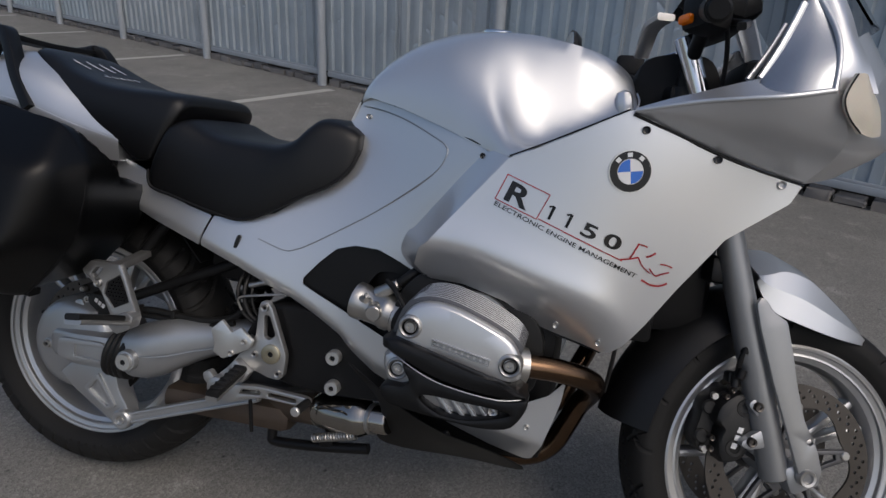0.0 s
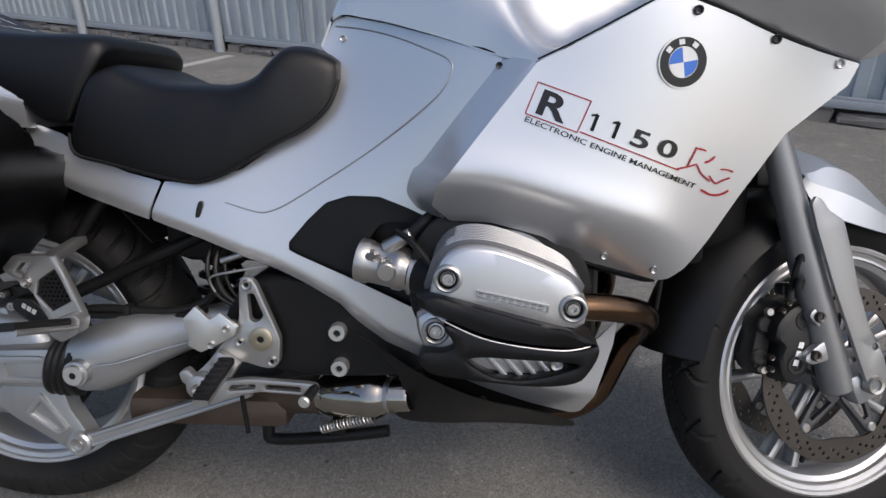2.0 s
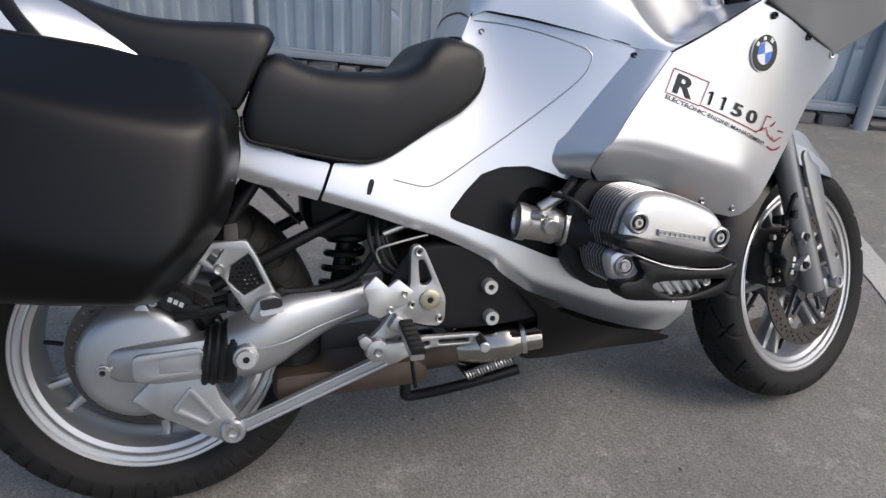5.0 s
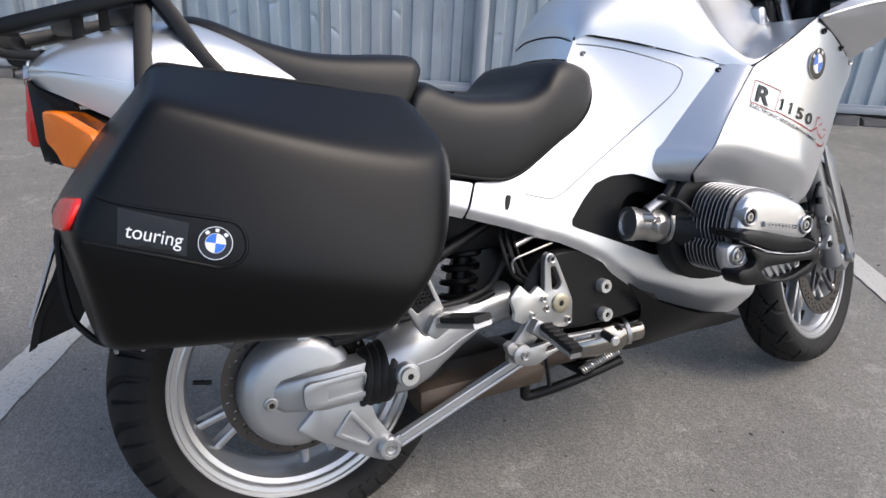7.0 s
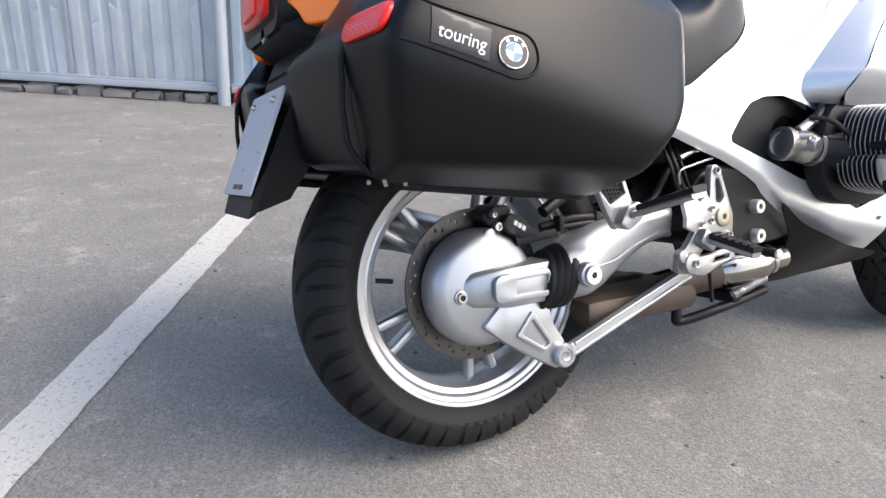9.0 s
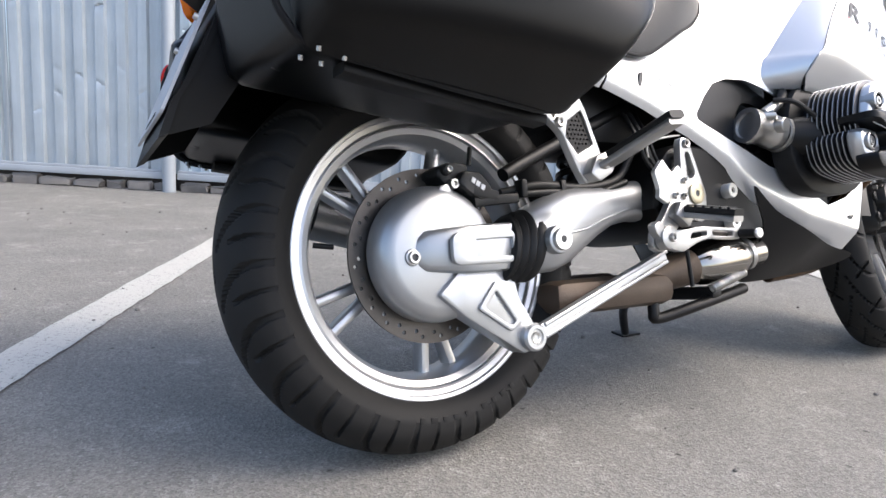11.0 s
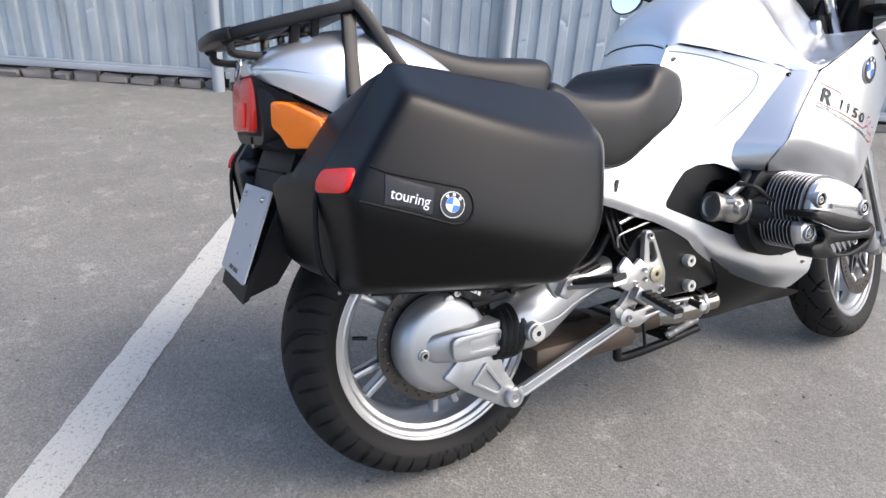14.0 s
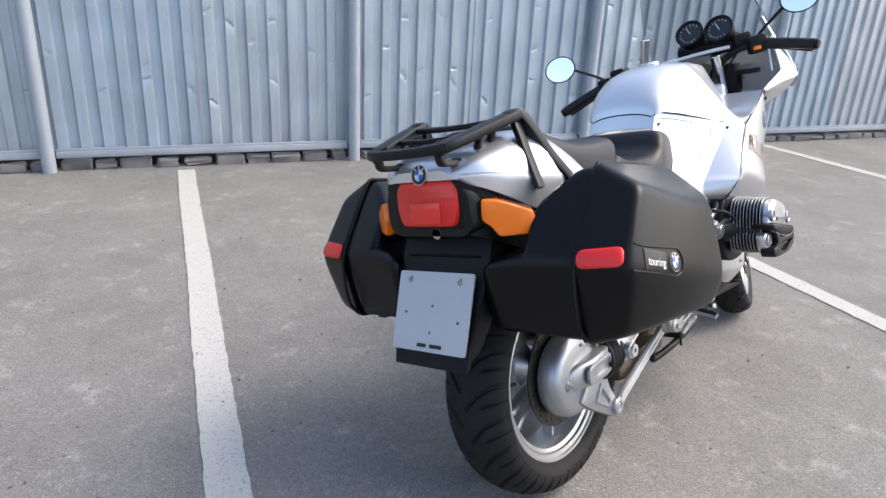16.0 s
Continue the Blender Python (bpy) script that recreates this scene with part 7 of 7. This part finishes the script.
fold = [(1.356, -0.086, 0.652), (1.380, -0.083, 0.656), (1.415, -0.074, 0.664), (1.468, -0.064, 0.652), (1.530, -0.054, 0.612), (1.585, -0.040, 0.573), (1.622, -0.018, 0.545)]
crest = [(1.348, 0, 0.690), (1.385, 0, 0.699), (1.425, 0, 0.694), (1.480, 0, 0.665), (1.540, 0, 0.622), (1.590, 0, 0.583), (1.630, 0, 0.548)]
flat = [tuple((np.array(a) + b) / 2 + (0, -0.007, 0.002)) for a, b in zip(edge, np.array(fold))]
brow = [tuple((np.array(a) + b) / 2 + (0, 0, 0.005)) for a, b in zip(fold, np.array(crest))]
half_lines = [edge, flat, fold, brow]
full = half_lines + [crest] + [[(x, -y, z) for x, y, z in l] for l in half_lines[::-1]]
part("front_mudguard", steered(skin(full, 36, 1, 0.003)), SILVER, bike, "silver peaked front mudguard", 14)
part("fork_bridge", steered(box((1.29, 0, 0.655), (0.07, 0.22, 0.05), 0.012)), BLACK, fork)
part("overflow_hose", tube([(1.13, -0.14, 0.56), (1.135, -0.14, 0.50), (1.128, -0.135, 0.42)], 0.004, 8), HOSE, bike)

# ---- side cases ----
def side_case(side):
    flip = (lambda b: b) if side < 0 else (lambda b: moved(b, Matrix.Diagonal((1, -1, 1, 1))))
    root = empty("side_case", BIKE, "black hard side case with a red reflector, lightly scratched" if side < 0 else "black hard side case with a red reflector, partly hidden", "side case", "motorcycle side cases")
    # o is the distance outwards from the bike's middle; the seam between body and lid lies at o = SEAM
    SEAM = 0.325
    fold = lambda x: 0.675 - 0.31 * (x + 0.294)
    brow = lambda x: 0.463 - 0.40 * (x + 0.02) ** 2
    outline = [lambda x, o, z: (-0.779 * (x + 0.3145) + 0.170 * (o - SEAM) + 0.603 * (z - 0.700)),
               lambda x, o, z: (-(x + 0.3165) + 0.18 * (o - SEAM) - 0.13 * (z - 0.69)) / 1.02,
               lambda x, o, z: -0.82 * (x + 0.309) - 0.57 * (z - 0.549) + 0.2 * (o - SEAM),
               lambda x, o, z: (z - 0.866 + (0.17 + 1.2 * np.maximum(o - SEAM, 0)) * (x + 0.185) + 0.55 * np.maximum(o - SEAM, 0)) / 1.15,
               lambda x, o, z: (x - 0.190 + 0.22 * np.maximum(o - SEAM, 0)) / 1.03,
               lambda x, o, z: 0.81 * (x - 0.168) + 0.586 * (z - 0.770) + 0.30 * np.maximum(o - SEAM, 0),
               lambda x, o, z: 0.958 * (x - 0.186) - 0.287 * (z - 0.665) + 0.20 * np.maximum(o - SEAM, 0),
               lambda x, o, z: 0.725 * (x - 0.103) - 0.688 * (z - 0.524) + 0.25 * np.maximum(o - SEAM, 0),
               lambda x, o, z: -(z - 0.482 + 0.135 * (x - 0.02)) + 0.28 * np.maximum(o - SEAM, 0)]
    shell = [lambda x, o, z: (o - brow(x) + 0.19 * (z - fold(x))) / 1.03,
             lambda x, o, z: (o - brow(x) - 0.30 * (z - fold(x))) / 1.06,
             lambda x, o, z: 0.72 * (x - 0.160) + 0.72 * (o - 0.405)]
    cover = part("case_lid", flip(rounded_hull(outline + shell, (-0.05, -0.34, 0.665), 0.0062, SEAM + 0.0015, 200, 96)), CASE, root, "black grained plastic lid")
    inset = [(lambda g: lambda x, o, z: g(x, np.minimum(o, SEAM), z) + 0.006 + 0.05 * np.maximum(SEAM - o, 0))(g) for g in outline]
    inset.append(lambda x, o, z: o - SEAM)
    upper = rounded_hull(inset + [lambda x, o, z: 0.205 - o, lambda x, o, z: 0.7 * (z - 0.845 + 0.17 * (x + 0.18)) + 0.7 * (0.275 - o)], (-0.05, -0.27, 0.665), 0.006, None, 110, 40)
    lower = rounded_hull(inset + [lambda x, o, z: 0.118 - o, lambda x, o, z: (z - 0.712) + 0.25 * (0.205 - o)], (-0.05, -0.22, 0.60), 0.006, None, 110, 40)
    body = part("case_body", flip(upper), CASE, root)
    part("case_base", flip(lower), CASE, root)
    rim = [(-0.183, 0.862), (0.026, 0.826), (0.118, 0.800), (0.148, 0.784), (0.178, 0.744), (0.185, 0.69), (0.172, 0.64), (0.142, 0.573), (0.118, 0.541), (0.062, 0.486), (0.02, 0.484), (-0.083, 0.497), (-0.255, 0.524), (-0.293, 0.535), (-0.317, 0.569), (-0.320, 0.6145), (-0.316, 0.675), (-0.30, 0.707)]
    ring = [(x, -SEAM, z) for x, z in rounded(rim, 0.012, 4)]
    part("seam_strip", flip(tube(ring + ring[:1], 0.0042, 8, 1)), MATT, root)
    skin_of = BVHTree.FromPolygons([v.co[:] for v in cover.data.vertices], [p.vertices[:] for p in cover.data.polygons])

    def on_lid(x, z, lift):
        return skin_of.ray_cast(Vector((x, side * 0.8, z)), Vector((0, -side, 0)))[0] + Vector((0, side * lift, 0))

    def laid(outline, lift, name, mat, label=""):
        """A thin plate that follows the lid."""
        pts, tris = filled(outline, (), 0.008)
        bm = bmesh.new()
        top = [bm.verts.new(on_lid(x, z, lift)) for x, z in pts]
        low = [bm.verts.new(on_lid(x, z, -0.002)) for x, z in pts]
        for t in tris:
            bm.faces.new([top[i] for i in t])
        k = len(outline)
        for i in range(k):
            bm.faces.new((top[i], top[(i + 1) % k], low[(i + 1) % k], low[i]))
        bmesh.ops.delete(bm, geom=[v for v in bm.verts if not v.link_faces], context='VERTS')
        return part(name, bm, mat, cover, label, 30)
    laid([(-0.2483, 0.7100), (-0.1808, 0.6851), (-0.1890, 0.6495), (-0.2544, 0.6716)], 0.0016, "name_plate", INK_BLACK, "black name plate")
    rail = [(-0.266, 0.7228), (-0.2465, 0.7135), (-0.200, 0.6995), (-0.154, 0.6865), (-0.133, 0.679), (-0.1245, 0.664), (-0.126, 0.646), (-0.138, 0.634), (-0.156, 0.632), (-0.1726, 0.6375), (-0.210, 0.651), (-0.2523, 0.6655), (-0.286, 0.677)]
    part("badge_rim", tube([on_lid(x, z, 0.0002) for x, z in rail], 0.0022, 8, 4), CASE, cover)
    if side < 0:
        a0, a1, up = on_lid(-0.2465, 0.6785, 0.0022), on_lid(-0.1925, 0.6605, 0.0022), on_lid(-0.2400, 0.694, 0.0022)
        u = (a1 - a0).normalized()
        w = (up - a0 - u * (up - a0).dot(u)).normalized()
        word = Matrix((u, w, u.cross(w))).transposed().to_4x4()
        word.translation = a0
        letters("touring", 0.0215, word, INK_WHITE, cover, "lettering", 0.0005, fit=(a1 - a0).length)
        c0, cx, cz = on_lid(-0.1575, 0.660, 0.0015), on_lid(-0.140, 0.660, 0.0015), on_lid(-0.1575, 0.675, 0.0015)
        u = (cx - c0).normalized()
        w = (cz - c0 - u * (cz - c0).dot(u)).normalized()
        disc = Matrix((u, w, u.cross(w))).transposed().to_4x4()
        disc.translation = c0
        roundel(cover, disc @ Matrix.Rotation(radians(-16), 4, 'Z'), 0.0185)
    along = Vector((0.0235, side * 0.0885, 0.0044)).normalized()
    out_n = Vector((-0.966, side * 0.253, 0))
    middle = Vector((-0.3025, side * 0.374, 0.7025))
    oblong = rounded([(-0.044, -0.0165), (-0.044, 0.0165), (0.044, 0.0165), (0.044, -0.0165)], 0.015, 6)
    loops = []
    for k, d in ((1.0, -0.004), (1.0, 0.004), (0.95, 0.006), (0.8, 0.0065), (0.3, 0.007)):
        loop = []
        for u, w in oblong:
            p = middle + along * (u * k) + Vector((0, 0, w * k))
            hit = skin_of.ray_cast(p + out_n * 0.2, -out_n)[0]
            loop.append(hit + out_n * d)
        loops.append(loop)
    part("reflector", loft(loops), RED, cover, "oblong red reflector")
    under = flip(bar([(-0.24, -0.30, 0.517), (-0.10, -0.295, 0.498), (0.05, -0.29, 0.480)], 0.03, 0.014, (0, 1, 0), 4))
    part("case_hinge", under, MATT, root)
    for x, y, z in ((-0.276, -0.335, 0.524), (-0.246, -0.330, 0.519), (-0.262, -0.305, 0.519), (-0.285, -0.305, 0.523), (0.028, -0.300, 0.484)):
        part("rivet", flip(moved(rod((0, 0, -0.003), (0, 0, 0.003), 0.0028, seg=10, bevel=0.0008), Matrix.Translation((x, y, z)) @ Matrix.Rotation(radians(20), 4, 'X'))), STEEL, root)
    return root


side_case(-1)
side_case(1)
